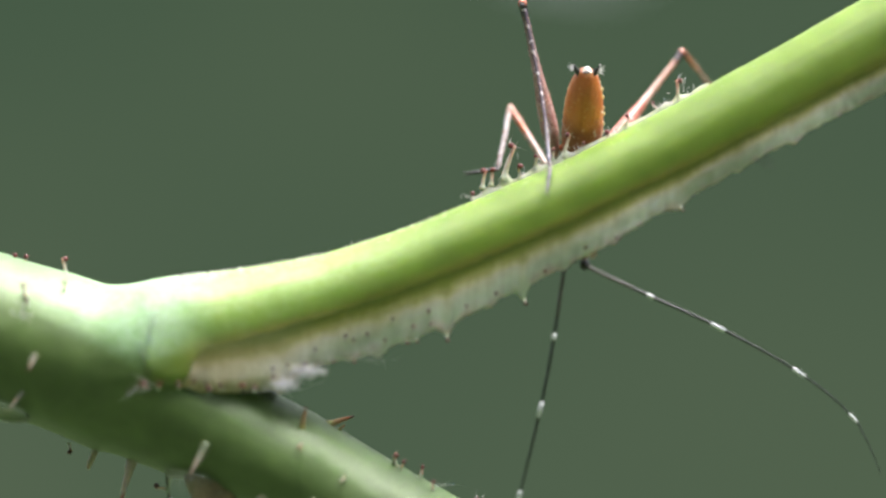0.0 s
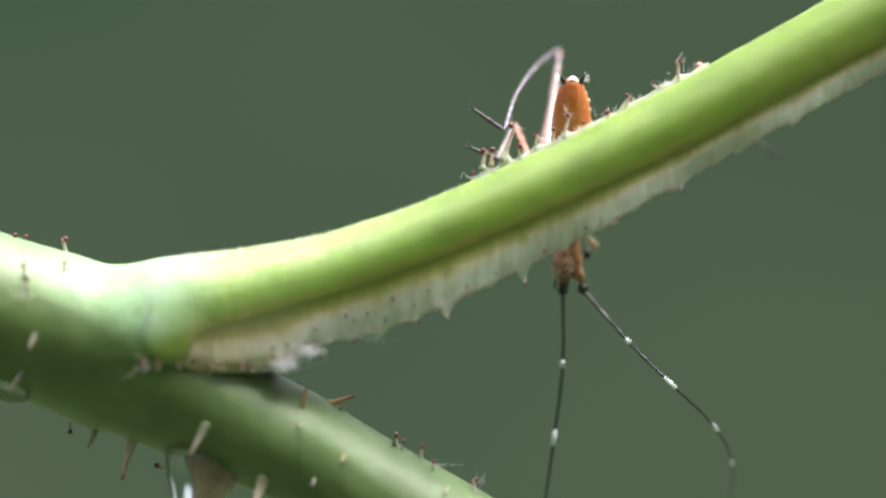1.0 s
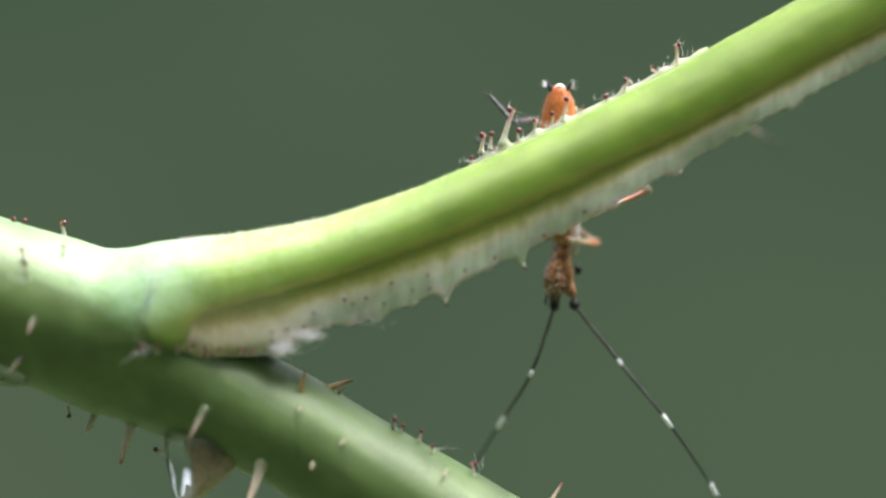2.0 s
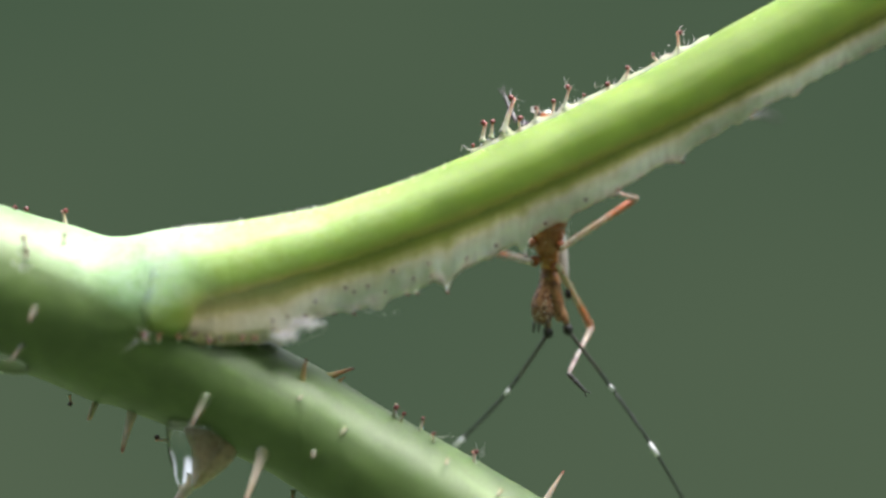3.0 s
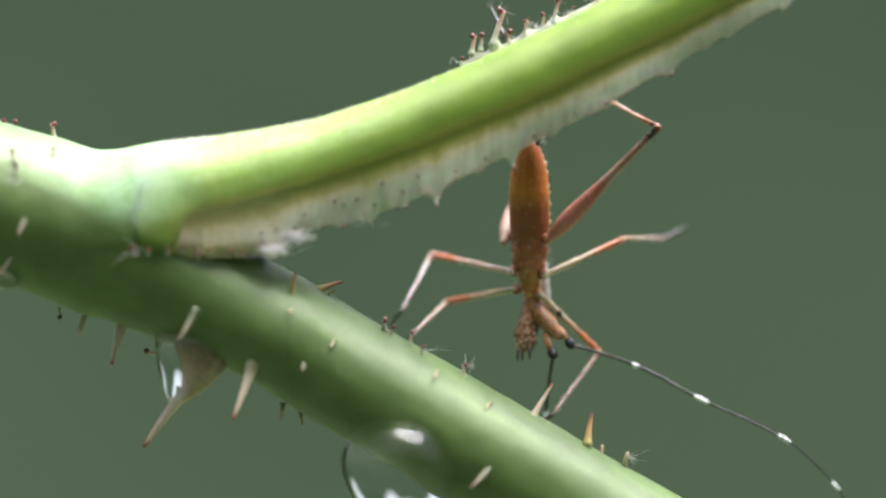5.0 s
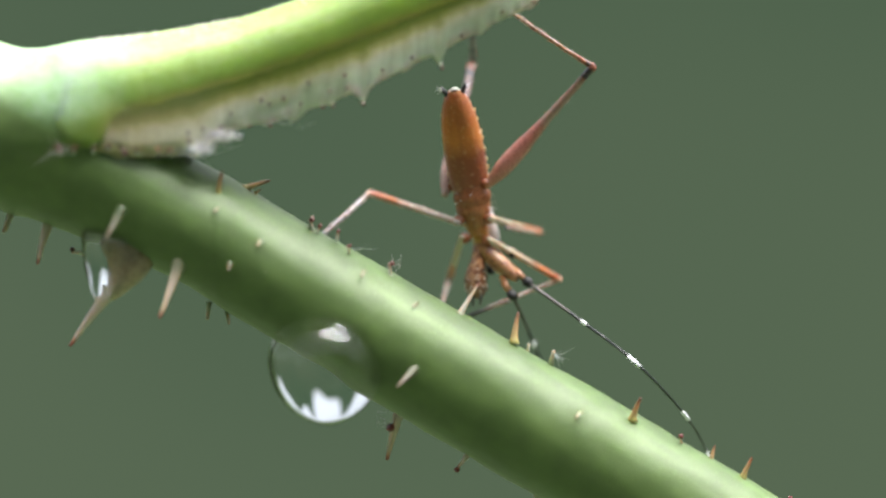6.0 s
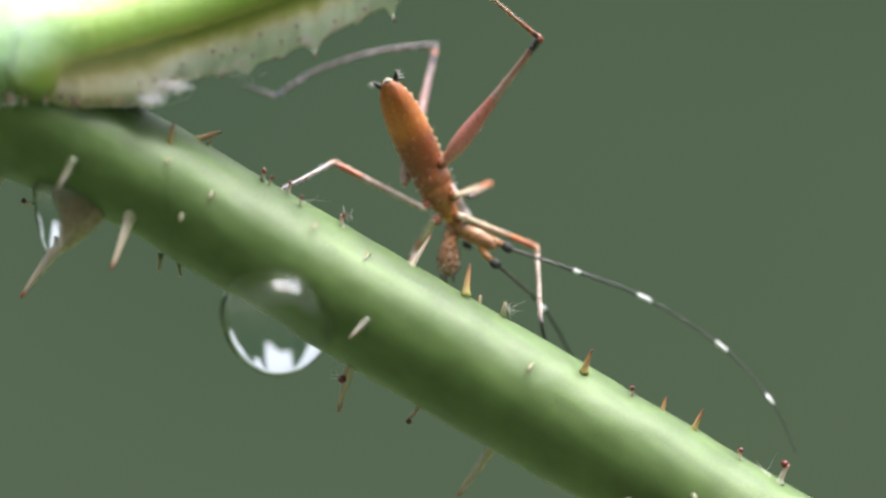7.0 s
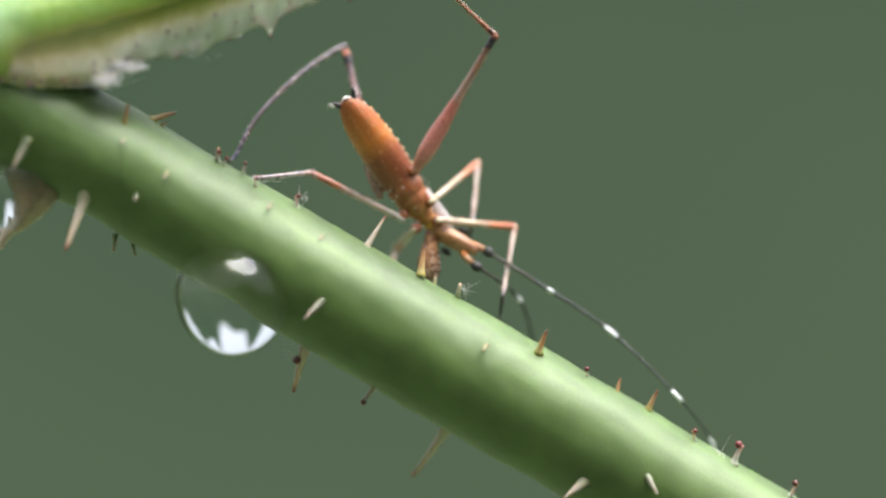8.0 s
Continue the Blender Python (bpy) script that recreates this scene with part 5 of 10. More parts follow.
    walk(right_hind['tibia'], [
        (0, limb(4.425, 4.745, 2.278, 8.13, 6.563, -4.104)),
        (0.25, limb(4.914, 4.174, 2.665, 8.332, 6.468, -3.724)),
        (0.5, limb(5.299, 3.55, 3.046, 8.522, 6.431, -3.205)),
        (0.75, limb(5.49, 2.655, 3.746, 8.745, 6.201, -2.135)),
        (1, limb(5.608, 1.417, 4.387, 8.912, 5.529, -1.084)),
        (1.25, limb(5.863, 2.086, 3.697, 9.185, 6.634, -1.406)),
        (1.5, limb(6.054, 2.55, 3.005, 9.396, 7.564, -1.626)),
        (1.7, limb(6.134, 2.523, 2.886, 9.51, 7.968, -1.203)),
        (2.1, limb(6.28, 1.982, 3.124, 9.782, 8.363, 0.938)),
        (2.5, limb(6.32, 1.692, 3.27, 9.971, 8.226, 1.952)),
        (2.8, limb(6.334, 1.644, 3.278, 10.107, 8.199, 2.529)),
        (3, limb(6.284, 1.905, 3.177, 10.053, 8.5, 2.923)),
        (3.2, limb(5.966, 2.067, 3.565, 9.492, 8.789, 3.943)),
        (3.5, limb(5.497, 1.82, 4.311, 8.223, 8.805, 5.551)),
        (3.8, limb(5.644, 1.692, 4.214, 7.865, 8.724, 6.053)),
        (4, limb(5.62, 1.667, 4.254, 7.431, 8.736, 6.379)),
        (4.2, limb(5.19, 1.684, 4.692, 6.009, 8.881, 6.991)),
        (4.6, limb(5.247, 0.046, 5.101, 3.002, 6.945, 7.362)),
        (5, limb(5.595, -0.014, 4.78, 0.394, 4.821, 7.49)),
        (5.3, limb(5.846, -0.091, 4.52, -0.192, 2.796, 8.12)),
        (5.5, limb(6.035, 0.266, 4.248, 0.264, 2.778, 8.508)),
        (5.75, limb(6.065, -0.08, 4.26, 0.439, 0.839, 9.287)),
        (6, limb(6.088, -0.06, 4.229, 0.748, 0.916, 9.548)),
        (6.25, limb(6.202, -0.035, 4.078, 1.224, 1.043, 9.718)),
        (6.5, limb(6.403, -0.069, 3.799, 1.936, 1.084, 9.838)),
        (6.65, limb(6.614, -0.121, 3.47, 2.654, 1.085, 9.844)),
        (6.8, limb(6.772, -0.223, 3.198, 3.303, 0.897, 9.867)),
        (7, limb(6.793, -0.134, 3.148, 3.839, 1.174, 10.027)),
        (7.2, limb(6.919, 0.468, 2.749, 4.532, 1.783, 9.843)),
        (7.5, limb(6.971, 0.839, 2.456, 5.334, 2.206, 9.751)),
        (8, limb(6.916, -0.084, 2.893, 5.655, 1.306, 10.258)),
    ])
    walk(right_hind['tarsus'], [
        (0, limb(8.13, 6.563, -4.104, 9.049, 7.152, -5.274)),
        (0.25, limb(8.332, 6.468, -3.724, 9.241, 7.188, -4.826)),
        (0.5, limb(8.522, 6.431, -3.205, 9.423, 7.249, -4.243)),
        (0.75, limb(8.745, 6.201, -2.135, 9.645, 7.085, -3.12)),
        (1, limb(8.912, 5.529, -1.084, 9.811, 6.465, -2.02)),
        (1.25, limb(9.185, 6.634, -1.406, 10.085, 7.569, -2.341)),
        (1.5, limb(9.396, 7.564, -1.626, 10.298, 8.499, -2.56)),
        (1.7, limb(9.51, 7.968, -1.203, 10.412, 8.938, -2.1)),
        (2.1, limb(9.782, 8.363, 0.938, 10.691, 9.508, 0.287)),
        (2.5, limb(9.971, 8.226, 1.952, 10.885, 9.421, 1.408)),
        (2.8, limb(10.107, 8.199, 2.529, 11.023, 9.429, 2.075)),
        (3, limb(10.053, 8.5, 2.923, 10.969, 9.731, 2.468)),
        (3.2, limb(9.492, 8.789, 3.943, 10.413, 10.028, 3.524)),
        (3.5, limb(8.223, 8.805, 5.551, 9.135, 10.102, 5.337)),
        (3.8, limb(7.865, 8.724, 6.053, 8.83, 9.992, 5.907)),
        (4, limb(7.431, 8.736, 6.379, 8.442, 9.971, 6.262)),
        (4.2, limb(6.009, 8.881, 6.991, 7.009, 10.125, 6.877)),
        (4.6, limb(3.002, 6.945, 7.362, 3.436, 8.478, 7.212)),
        (5, limb(0.394, 4.821, 7.49, 0.063, 6.385, 7.426)),
        (5.3, limb(-0.192, 2.796, 8.12, -0.761, 4.291, 8.148)),
        (5.5, limb(0.264, 2.778, 8.508, -0.287, 4.28, 8.552)),
        (5.75, limb(0.439, 0.839, 9.287, -0.173, 2.31, 9.429)),
        (6, limb(0.748, 0.916, 9.548, -0.009, 2.288, 9.869)),
        (6.25, limb(1.224, 1.043, 9.718, 0.501, 2.432, 10.05)),
        (6.5, limb(1.936, 1.084, 9.838, 1.301, 2.522, 10.141)),
        (6.65, limb(2.654, 1.085, 9.844, 2.094, 2.559, 10.119)),
        (6.8, limb(3.303, 0.897, 9.867, 2.816, 2.4, 10.117)),
        (7, limb(3.839, 1.174, 10.027, 3.406, 2.703, 10.209)),
        (7.2, limb(4.532, 1.783, 9.843, 4.11, 3.295, 10.154)),
        (7.5, limb(5.334, 2.206, 9.751, 4.931, 3.666, 10.269)),
        (8, limb(5.655, 1.306, 10.258, 5.297, 2.778, 10.771)),
    ])
    walk(right_middle['femur'], [
        (0, limb(0.689, -0.6, -1.508, 2.993, 2.551, -2.585)),
        (0.25, limb(0.689, -0.6, -1.508, 3.05, 2.607, -2.242)),
        (0.5, limb(0.689, -0.6, -1.508, 3.114, 2.623, -1.876)),
        (0.75, limb(0.689, -0.6, -1.508, 3.284, 2.508, -1.415)),
        (1, limb(0.689, -0.6, -1.508, 3.486, 2.304, -1.128)),
        (1.25, limb(0.689, -0.6, -1.508, 3.705, 2.102, -1.536)),
        (1.5, limb(0.689, -0.6, -1.508, 3.879, 1.882, -1.758)),
        (1.7, limb(0.689, -0.6, -1.508, 3.927, 1.829, -1.381)),
        (2.1, limb(0.689, -0.6, -1.508, 3.939, 1.593, -0.492)),
        (2.5, limb(0.689, -0.6, -1.508, 3.852, 1.43, 0.002)),
        (2.8, limb(0.689, -0.6, -1.508, 3.844, 1.26, 0.22)),
        (3, limb(0.689, -0.6, -1.508, 3.888, 1.147, 0.257)),
        (3.2, limb(0.689, -0.6, -1.508, 3.631, 1.193, 0.621)),
        (3.5, limb(0.689, -0.6, -1.508, 3.321, 1.318, 0.9)),
        (3.8, limb(0.689, -0.6, -1.508, 3.182, 1.12, 1.181)),
        (4, limb(0.689, -0.6, -1.508, 2.99, 1.136, 1.337)),
        (4.2, limb(0.689, -0.6, -1.508, 2.544, 1.582, 1.355)),
        (4.6, limb(0.689, -0.6, -1.508, 3.263, 1.771, 0.529)),
        (5, limb(0.689, -0.6, -1.508, 4.204, 1.024, -0.322)),
        (5.3, limb(0.689, -0.6, -1.508, 4.474, 0.434, -0.505)),
        (5.5, limb(0.689, -0.6, -1.508, 4.237, 1.325, -1.837)),
        (5.75, limb(0.689, -0.6, -1.508, 3.458, 2.014, -2.888)),
        (6, limb(0.689, -0.6, -1.508, 2.799, 2.396, -3.232)),
        (6.25, limb(0.689, -0.6, -1.508, 2.713, 2.538, -3.075)),
        (6.5, limb(0.689, -0.6, -1.508, 2.628, 2.636, -2.981)),
        (6.65, limb(0.689, -0.6, -1.508, 2.448, 2.792, -2.852)),
        (6.8, limb(0.689, -0.6, -1.508, 2.28, 2.958, -2.608)),
        (7, limb(0.689, -0.6, -1.508, 2.297, 2.95, -2.609)),
        (7.2, limb(0.689, -0.6, -1.508, 2.346, 2.994, -2.367)),
        (7.5, limb(0.689, -0.6, -1.508, 2.241, 3.056, -2.298)),
        (8, limb(0.689, -0.6, -1.508, 3.282, 2.456, -2.089)),
    ])
    walk(right_middle['tibia'], [
        (0, limb(2.993, 2.551, -2.585, 2.144, 1.075, 0.241)),
        (0.25, limb(3.05, 2.607, -2.242, 2.24, 1.035, 0.543)),
        (0.5, limb(3.114, 2.623, -1.876, 2.35, 0.944, 0.861)),
        (0.75, limb(3.284, 2.508, -1.415, 2.526, 0.722, 1.255)),
        (1, limb(3.486, 2.304, -1.128, 2.693, 0.469, 1.497)),
        (1.25, limb(3.705, 2.102, -1.536, 2.788, 0.545, 1.225)),
        (1.5, limb(3.879, 1.882, -1.758, 2.831, 0.237, 0.905)),
        (1.7, limb(3.927, 1.829, -1.381, 2.729, -0.461, 0.671)),
        (2.1, limb(3.939, 1.593, -0.492, 2.503, -1.189, 0.554)),
        (2.5, limb(3.852, 1.43, 0.002, 2.303, -1.355, 0.862)),
        (2.8, limb(3.844, 1.26, 0.22, 2.331, -1.542, 1.086)),
        (3, limb(3.888, 1.147, 0.257, 2.426, -1.663, 1.182)),
        (3.2, limb(3.631, 1.193, 0.621, 2.299, -1.67, 1.581)),
        (3.5, limb(3.321, 1.318, 0.9, 2.052, -1.517, 2.014)),
        (3.8, limb(3.182, 1.12, 1.181, 1.996, -1.581, 2.66)),
        (4, limb(2.99, 1.136, 1.337, 1.975, -1.488, 3.062)),
        (4.2, limb(2.544, 1.582, 1.355, 1.823, -1.055, 3.204)),
        (4.6, limb(3.263, 1.771, 0.529, 3.584, -1.097, 2.13)),
        (5, limb(4.204, 1.024, -0.322, 6.131, 3.636, -0.915)),
        (5.3, limb(4.474, 0.434, -0.505, 6.443, 2.651, -1.953)),
        (5.5, limb(4.237, 1.325, -1.837, 5.443, 3.074, -4.362)),
        (5.75, limb(3.458, 2.014, -2.888, 3.353, -0.320, -5.218)),
        (6, limb(2.799, 2.396, -3.232, 1.210, -0.260, -2.087)),
        (6.25, limb(2.713, 2.538, -3.075, 1.198, -0.211, -2.055)),
        (6.5, limb(2.628, 2.636, -2.981, 1.183, -0.176, -2.036)),
        (6.65, limb(2.448, 2.792, -2.852, 1.147, -0.121, -2.009)),
        (6.8, limb(2.280, 2.958, -2.608, 1.113, -0.058, -1.953)),
        (7, limb(2.297, 2.950, -2.609, 1.117, -0.061, -1.953)),
        (7.2, limb(2.346, 2.994, -2.367, 1.134, -0.039, -1.893)),
        (7.5, limb(2.241, 3.056, -2.298, 1.110, -0.015, -1.876)),
        (8, limb(3.282, 2.456, -2.089, 1.553, 0.063, -3.562)),
    ])
    walk(right_middle['tarsus'], [
        (0, limb(2.144, 1.075, 0.241, 1.931, 2.254, 0.166)),
        (0.25, limb(2.24, 1.035, 0.543, 2.003, 2.211, 0.581)),
        (0.5, limb(2.35, 0.944, 0.861, 2.084, 2.104, 1.016)),
        (0.75, limb(2.526, 0.722, 1.255, 2.226, 1.853, 1.521)),
        (1, limb(2.693, 0.469, 1.497, 2.374, 1.57, 1.851)),
        (1.25, limb(2.788, 0.545, 1.225, 2.53, 1.657, 1.595)),
        (1.5, limb(2.831, 0.237, 0.905, 2.651, 1.368, 1.265)),
        (1.7, limb(2.729, -0.461, 0.671, 2.551, 0.66, 1.06)),
        (2.1, limb(2.503, -1.189, 0.554, 2.233, -0.094, 0.965)),
        (2.5, limb(2.303, -1.355, 0.862, 1.867, -0.265, 1.111)),
        (2.8, limb(2.331, -1.542, 1.086, 1.773, -0.498, 1.285)),
        (3, limb(2.426, -1.663, 1.182, 1.819, -0.648, 1.384)),
        (3.2, limb(2.299, -1.67, 1.581, 1.778, -0.602, 1.751)),
        (3.5, limb(2.052, -1.517, 2.014, 1.501, -0.458, 2.134)),
        (3.8, limb(1.996, -1.581, 2.66, 1.606, -0.473, 2.907)),
        (4, limb(1.975, -1.488, 3.062, 1.656, -0.383, 3.405)),
        (4.2, limb(1.823, -1.055, 3.204, 1.467, 0.045, 3.526)),
        (4.6, limb(3.584, -1.097, 2.13, 3.843, 0.046, 2.391)),
        (5, limb(6.131, 3.636, -0.915, 7.068, 4.295, -0.556)),
        (5.3, limb(6.443, 2.651, -1.953, 7.444, 3.213, -1.604)),
        (5.5, limb(5.443, 3.074, -4.362, 6.533, 3.116, -3.862)),
        (5.75, limb(3.353, -0.320, -5.218, 3.743, 0.700, -5.718)),
        (6, limb(1.210, -0.260, -2.087, 1.510, 0.940, -2.487)),
        (6.25, limb(1.198, -0.211, -2.055, 1.498, 0.989, -2.455)),
        (6.5, limb(1.183, -0.176, -2.036, 1.483, 1.024, -2.436)),
        (6.65, limb(1.147, -0.121, -2.009, 1.447, 1.079, -2.409)),
        (6.8, limb(1.113, -0.058, -1.953, 1.413, 1.142, -2.353)),
        (7, limb(1.117, -0.061, -1.953, 1.417, 1.139, -2.353)),
        (7.2, limb(1.134, -0.039, -1.893, 1.434, 1.161, -2.293)),
        (7.5, limb(1.110, -0.015, -1.876, 1.410, 1.185, -2.276)),
        (8, limb(1.553, 0.063, -3.562, 1.012, 0.803, -4.336)),
    ])
    walk(left_middle['femur'], [
        (0, limb(-0.935, -0.5, -1.36, -3.082, 2.931, 0.234)),
        (0.25, limb(-0.935, -0.5, -1.36, -2.879, 2.855, 0.61)),
        (0.5, limb(-0.935, -0.5, -1.36, -2.713, 2.731, 0.947)),
        (0.75, limb(-0.935, -0.5, -1.36, -2.549, 2.775, 1.005)),
        (1, limb(-0.935, -0.5, -1.36, -2.379, 2.868, 0.983)),
        (1.25, limb(-0.935, -0.5, -1.36, -2.273, 2.912, 0.983)),
        (1.5, limb(-0.935, -0.5, -1.36, -2.171, 2.919, 1.028)),
        (1.7, limb(-0.935, -0.5, -1.36, -2.062, 2.787, 1.256)),
        (2.1, limb(-0.935, -0.5, -1.36, -1.973, 3.138, 0.786)),
        (2.5, limb(-0.935, -0.5, -1.36, -1.926, 3.735, -1.287)),
        (2.8, limb(-0.935, -0.5, -1.36, -1.947, 3.669, -2.079)),
        (3, limb(-0.935, -0.5, -1.36, -2.022, 3.68, -1.882)),
        (3.2, limb(-0.935, -0.5, -1.36, -1.934, 3.722, -1.672)),
        (3.5, limb(-0.935, -0.5, -1.36, -1.679, 3.782, -1.551)),
        (3.8, limb(-0.935, -0.5, -1.36, -1.963, 3.68, -0.735)),
        (4, limb(-0.935, -0.5, -1.36, -2.21, 3.476, -0.14)),
        (4.2, limb(-0.935, -0.5, -1.36, -2.383, 3.358, 0.032)),
        (4.6, limb(-0.935, -0.5, -1.36, -3.526, 2.933, -0.71)),
        (5, limb(-0.935, -0.5, -1.36, -4.278, 2.275, -1.154)),
        (5.3, limb(-0.935, -0.5, -1.36, -4.632, 1.766, -1.016)),
        (5.5, limb(-0.935, -0.5, -1.36, -4.733, 1.444, -0.513)),
        (5.75, limb(-0.935, -0.5, -1.36, -4.603, 1.519, -0.18)),
        (6, limb(-0.935, -0.5, -1.36, -4.36, 1.789, 0.037)),
        (6.25, limb(-0.935, -0.5, -1.36, -4.213, 1.777, 0.369)),
        (6.5, limb(-0.935, -0.5, -1.36, -4.009, 1.734, 0.757)),
        (6.65, limb(-0.935, -0.5, -1.36, -3.849, 1.606, 1.088)),
        (6.8, limb(-0.935, -0.5, -1.36, -3.723, 1.363, 1.411)),
        (7, limb(-0.935, -0.5, -1.36, -3.601, 0.83, 1.809)),
        (7.2, limb(-0.935, -0.5, -1.36, -3.452, 0.253, 2.107)),
        (7.5, limb(-0.935, -0.5, -1.36, -3.211, 0.302, 2.259)),
        (8, limb(-0.935, -0.5, -1.36, -3.029, 0.341, 2.358)),
    ])
    walk(left_middle['tibia'], [
        (0, limb(-3.082, 2.931, 0.234, -3.559, -0.097, -0.99)),
        (0.25, limb(-2.879, 2.855, 0.61, -3.53, -0.197, -0.462)),
        (0.5, limb(-2.713, 2.731, 0.947, -3.485, -0.351, 0.054)),
        (0.75, limb(-2.549, 2.775, 1.005, -3.344, -0.377, 0.436)),
        (1, limb(-2.379, 2.868, 0.983, -3.201, -0.318, 0.727)),
        (1.25, limb(-2.273, 2.912, 0.983, -3.154, -0.269, 0.999)),
        (1.5, limb(-2.171, 2.919, 1.028, -3.137, -0.228, 1.27)),
        (1.7, limb(-2.062, 2.787, 1.256, -3.172, -0.305, 1.561)),
        (2.1, limb(-1.973, 3.138, 0.786, -2.657, 0.002, 1.55)),
        (2.5, limb(-1.926, 3.735, -1.287, -2.323, 1.191, 0.777)),
        (2.8, limb(-1.947, 3.669, -2.079, -2.107, 1.451, 0.359)),
        (3, limb(-2.022, 3.68, -1.882, -1.981, 1.346, 0.451)),
        (3.2, limb(-1.934, 3.722, -1.672, -1.919, 1.353, 0.625)),
        (3.5, limb(-1.679, 3.782, -1.551, -1.792, 1.552, 0.88)),
        (3.8, limb(-1.963, 3.68, -0.735, -2.086, 1.8, 1.974)),
        (4, limb(-2.21, 3.476, -0.14, -2.327, 1.881, 2.747)),
        (4.2, limb(-2.383, 3.358, 0.032, -2.533, 1.801, 2.938)),
        (4.6, limb(-3.526, 2.933, -0.71, -4.246, -0.268, -1.065)),
        (5, limb(-4.278, 2.275, -1.154, -5.614, 0.005, -3.142)),
        (5.3, limb(-4.632, 1.766, -1.016, -6.293, 0.084, -3.318)),
        (5.5, limb(-4.733, 1.444, -0.513, -6.517, -0.536, -2.459)),
        (5.75, limb(-4.603, 1.519, -0.18, -6.7, -0.562, -1.65)),
        (6, limb(-4.36, 1.789, 0.037, -6.815, -0.108, -1.086)),
        (6.25, limb(-4.213, 1.777, 0.369, -6.743, -0.141, -0.531)),
        (6.5, limb(-4.009, 1.734, 0.757, -6.571, -0.246, 0.118)),
        (6.65, limb(-3.849, 1.606, 1.088, -6.459, -0.386, 0.754)),
        (6.8, limb(-3.723, 1.363, 1.411, -6.345, -0.64, 1.376)),
        (7, limb(-3.601, 0.83, 1.809, -6.163, -1.218, 2.167)),
        (7.2, limb(-3.452, 0.253, 2.107, -6.169, -1.495, 2.778)),
        (7.5, limb(-3.211, 0.302, 2.259, -5.799, -1.347, 3.473)),
        (8, limb(-3.029, 0.341, 2.358, -5.381, -1.215, 4.073)),
    ])
    walk(left_middle['tarsus'], [
        (0, limb(-3.559, -0.097, -0.99, -4.839, -0.222, -1.179)),
        (0.25, limb(-3.53, -0.197, -0.462, -4.829, -0.202, -0.489)),
        (0.5, limb(-3.485, -0.351, 0.054, -4.773, -0.257, 0.204)),
        (0.75, limb(-3.344, -0.377, 0.436, -4.587, -0.209, 0.774)),
        (1, limb(-3.201, -0.318, 0.727, -4.403, -0.122, 1.181)),
        (1.25, limb(-3.154, -0.269, 0.999, -4.306, 0.228, 1.339)),
        (1.5, limb(-3.137, -0.228, 1.27, -4.148, 0.56, 1.483)),
        (1.7, limb(-3.172, -0.305, 1.561, -4.033, 0.646, 1.767)),
        (2.1, limb(-2.657, 0.002, 1.55, -3.374, 1.028, 1.899)),
        (2.5, limb(-2.323, 1.191, 0.777, -2.596, 2.289, 1.416)),
        (2.8, limb(-2.107, 1.451, 0.359, -2.21, 2.432, 1.205)),
        (3, limb(-1.981, 1.346, 0.451, -2.157, 2.317, 1.296)),
        (3.2, limb(-1.919, 1.353, 0.625, -2.12, 2.329, 1.46)),
        (3.5, limb(-1.792, 1.552, 0.88, -2.016, 2.538, 1.697)),
        (3.8, limb(-2.086, 1.8, 1.974, -2.128, 2.794, 2.811)),
        (4, limb(-2.327, 1.881, 2.747, -2.255, 2.866, 3.592)),
        (4.2, limb(-2.533, 1.801, 2.938, -2.465, 2.789, 3.779)),
        (4.6, limb(-4.246, -0.268, -1.065, -4.601, 0.742, -1.803)),
        (5, limb(-5.614, 0.005, -3.142, -6.105, 0.901, -3.945)),
        (5.3, limb(-6.293, 0.084, -3.318, -6.899, 0.919, -4.109)),
        (5.5, limb(-6.517, -0.536, -2.459, -7.239, 0.19, -3.26)),
        (5.75, limb(-6.7, -0.562, -1.65, -7.468, 0.188, -2.383)),
        (6, limb(-6.815, -0.108, -1.086, -7.603, 0.663, -1.774)),
        (6.25, limb(-6.743, -0.141, -0.531, -7.545, 0.634, -1.199)),
        (6.5, limb(-6.571, -0.246, 0.118, -7.403, 0.535, -0.504)),
        (6.65, limb(-6.459, -0.386, 0.754, -7.331, 0.405, 0.204)),
        (6.8, limb(-6.345, -0.64, 1.376, -7.253, 0.177, 0.93)),
        (7, limb(-6.163, -1.218, 2.167, -7.091, -0.39, 1.787)),
        (7.2, limb(-6.169, -1.495, 2.778, -6.903, -0.487, 2.409)),
        (7.5, limb(-5.799, -1.347, 3.473, -6.559, -0.344, 3.148)),
        (8, limb(-5.381, -1.215, 4.073, -6.165, -0.183, 3.962)),
    ])
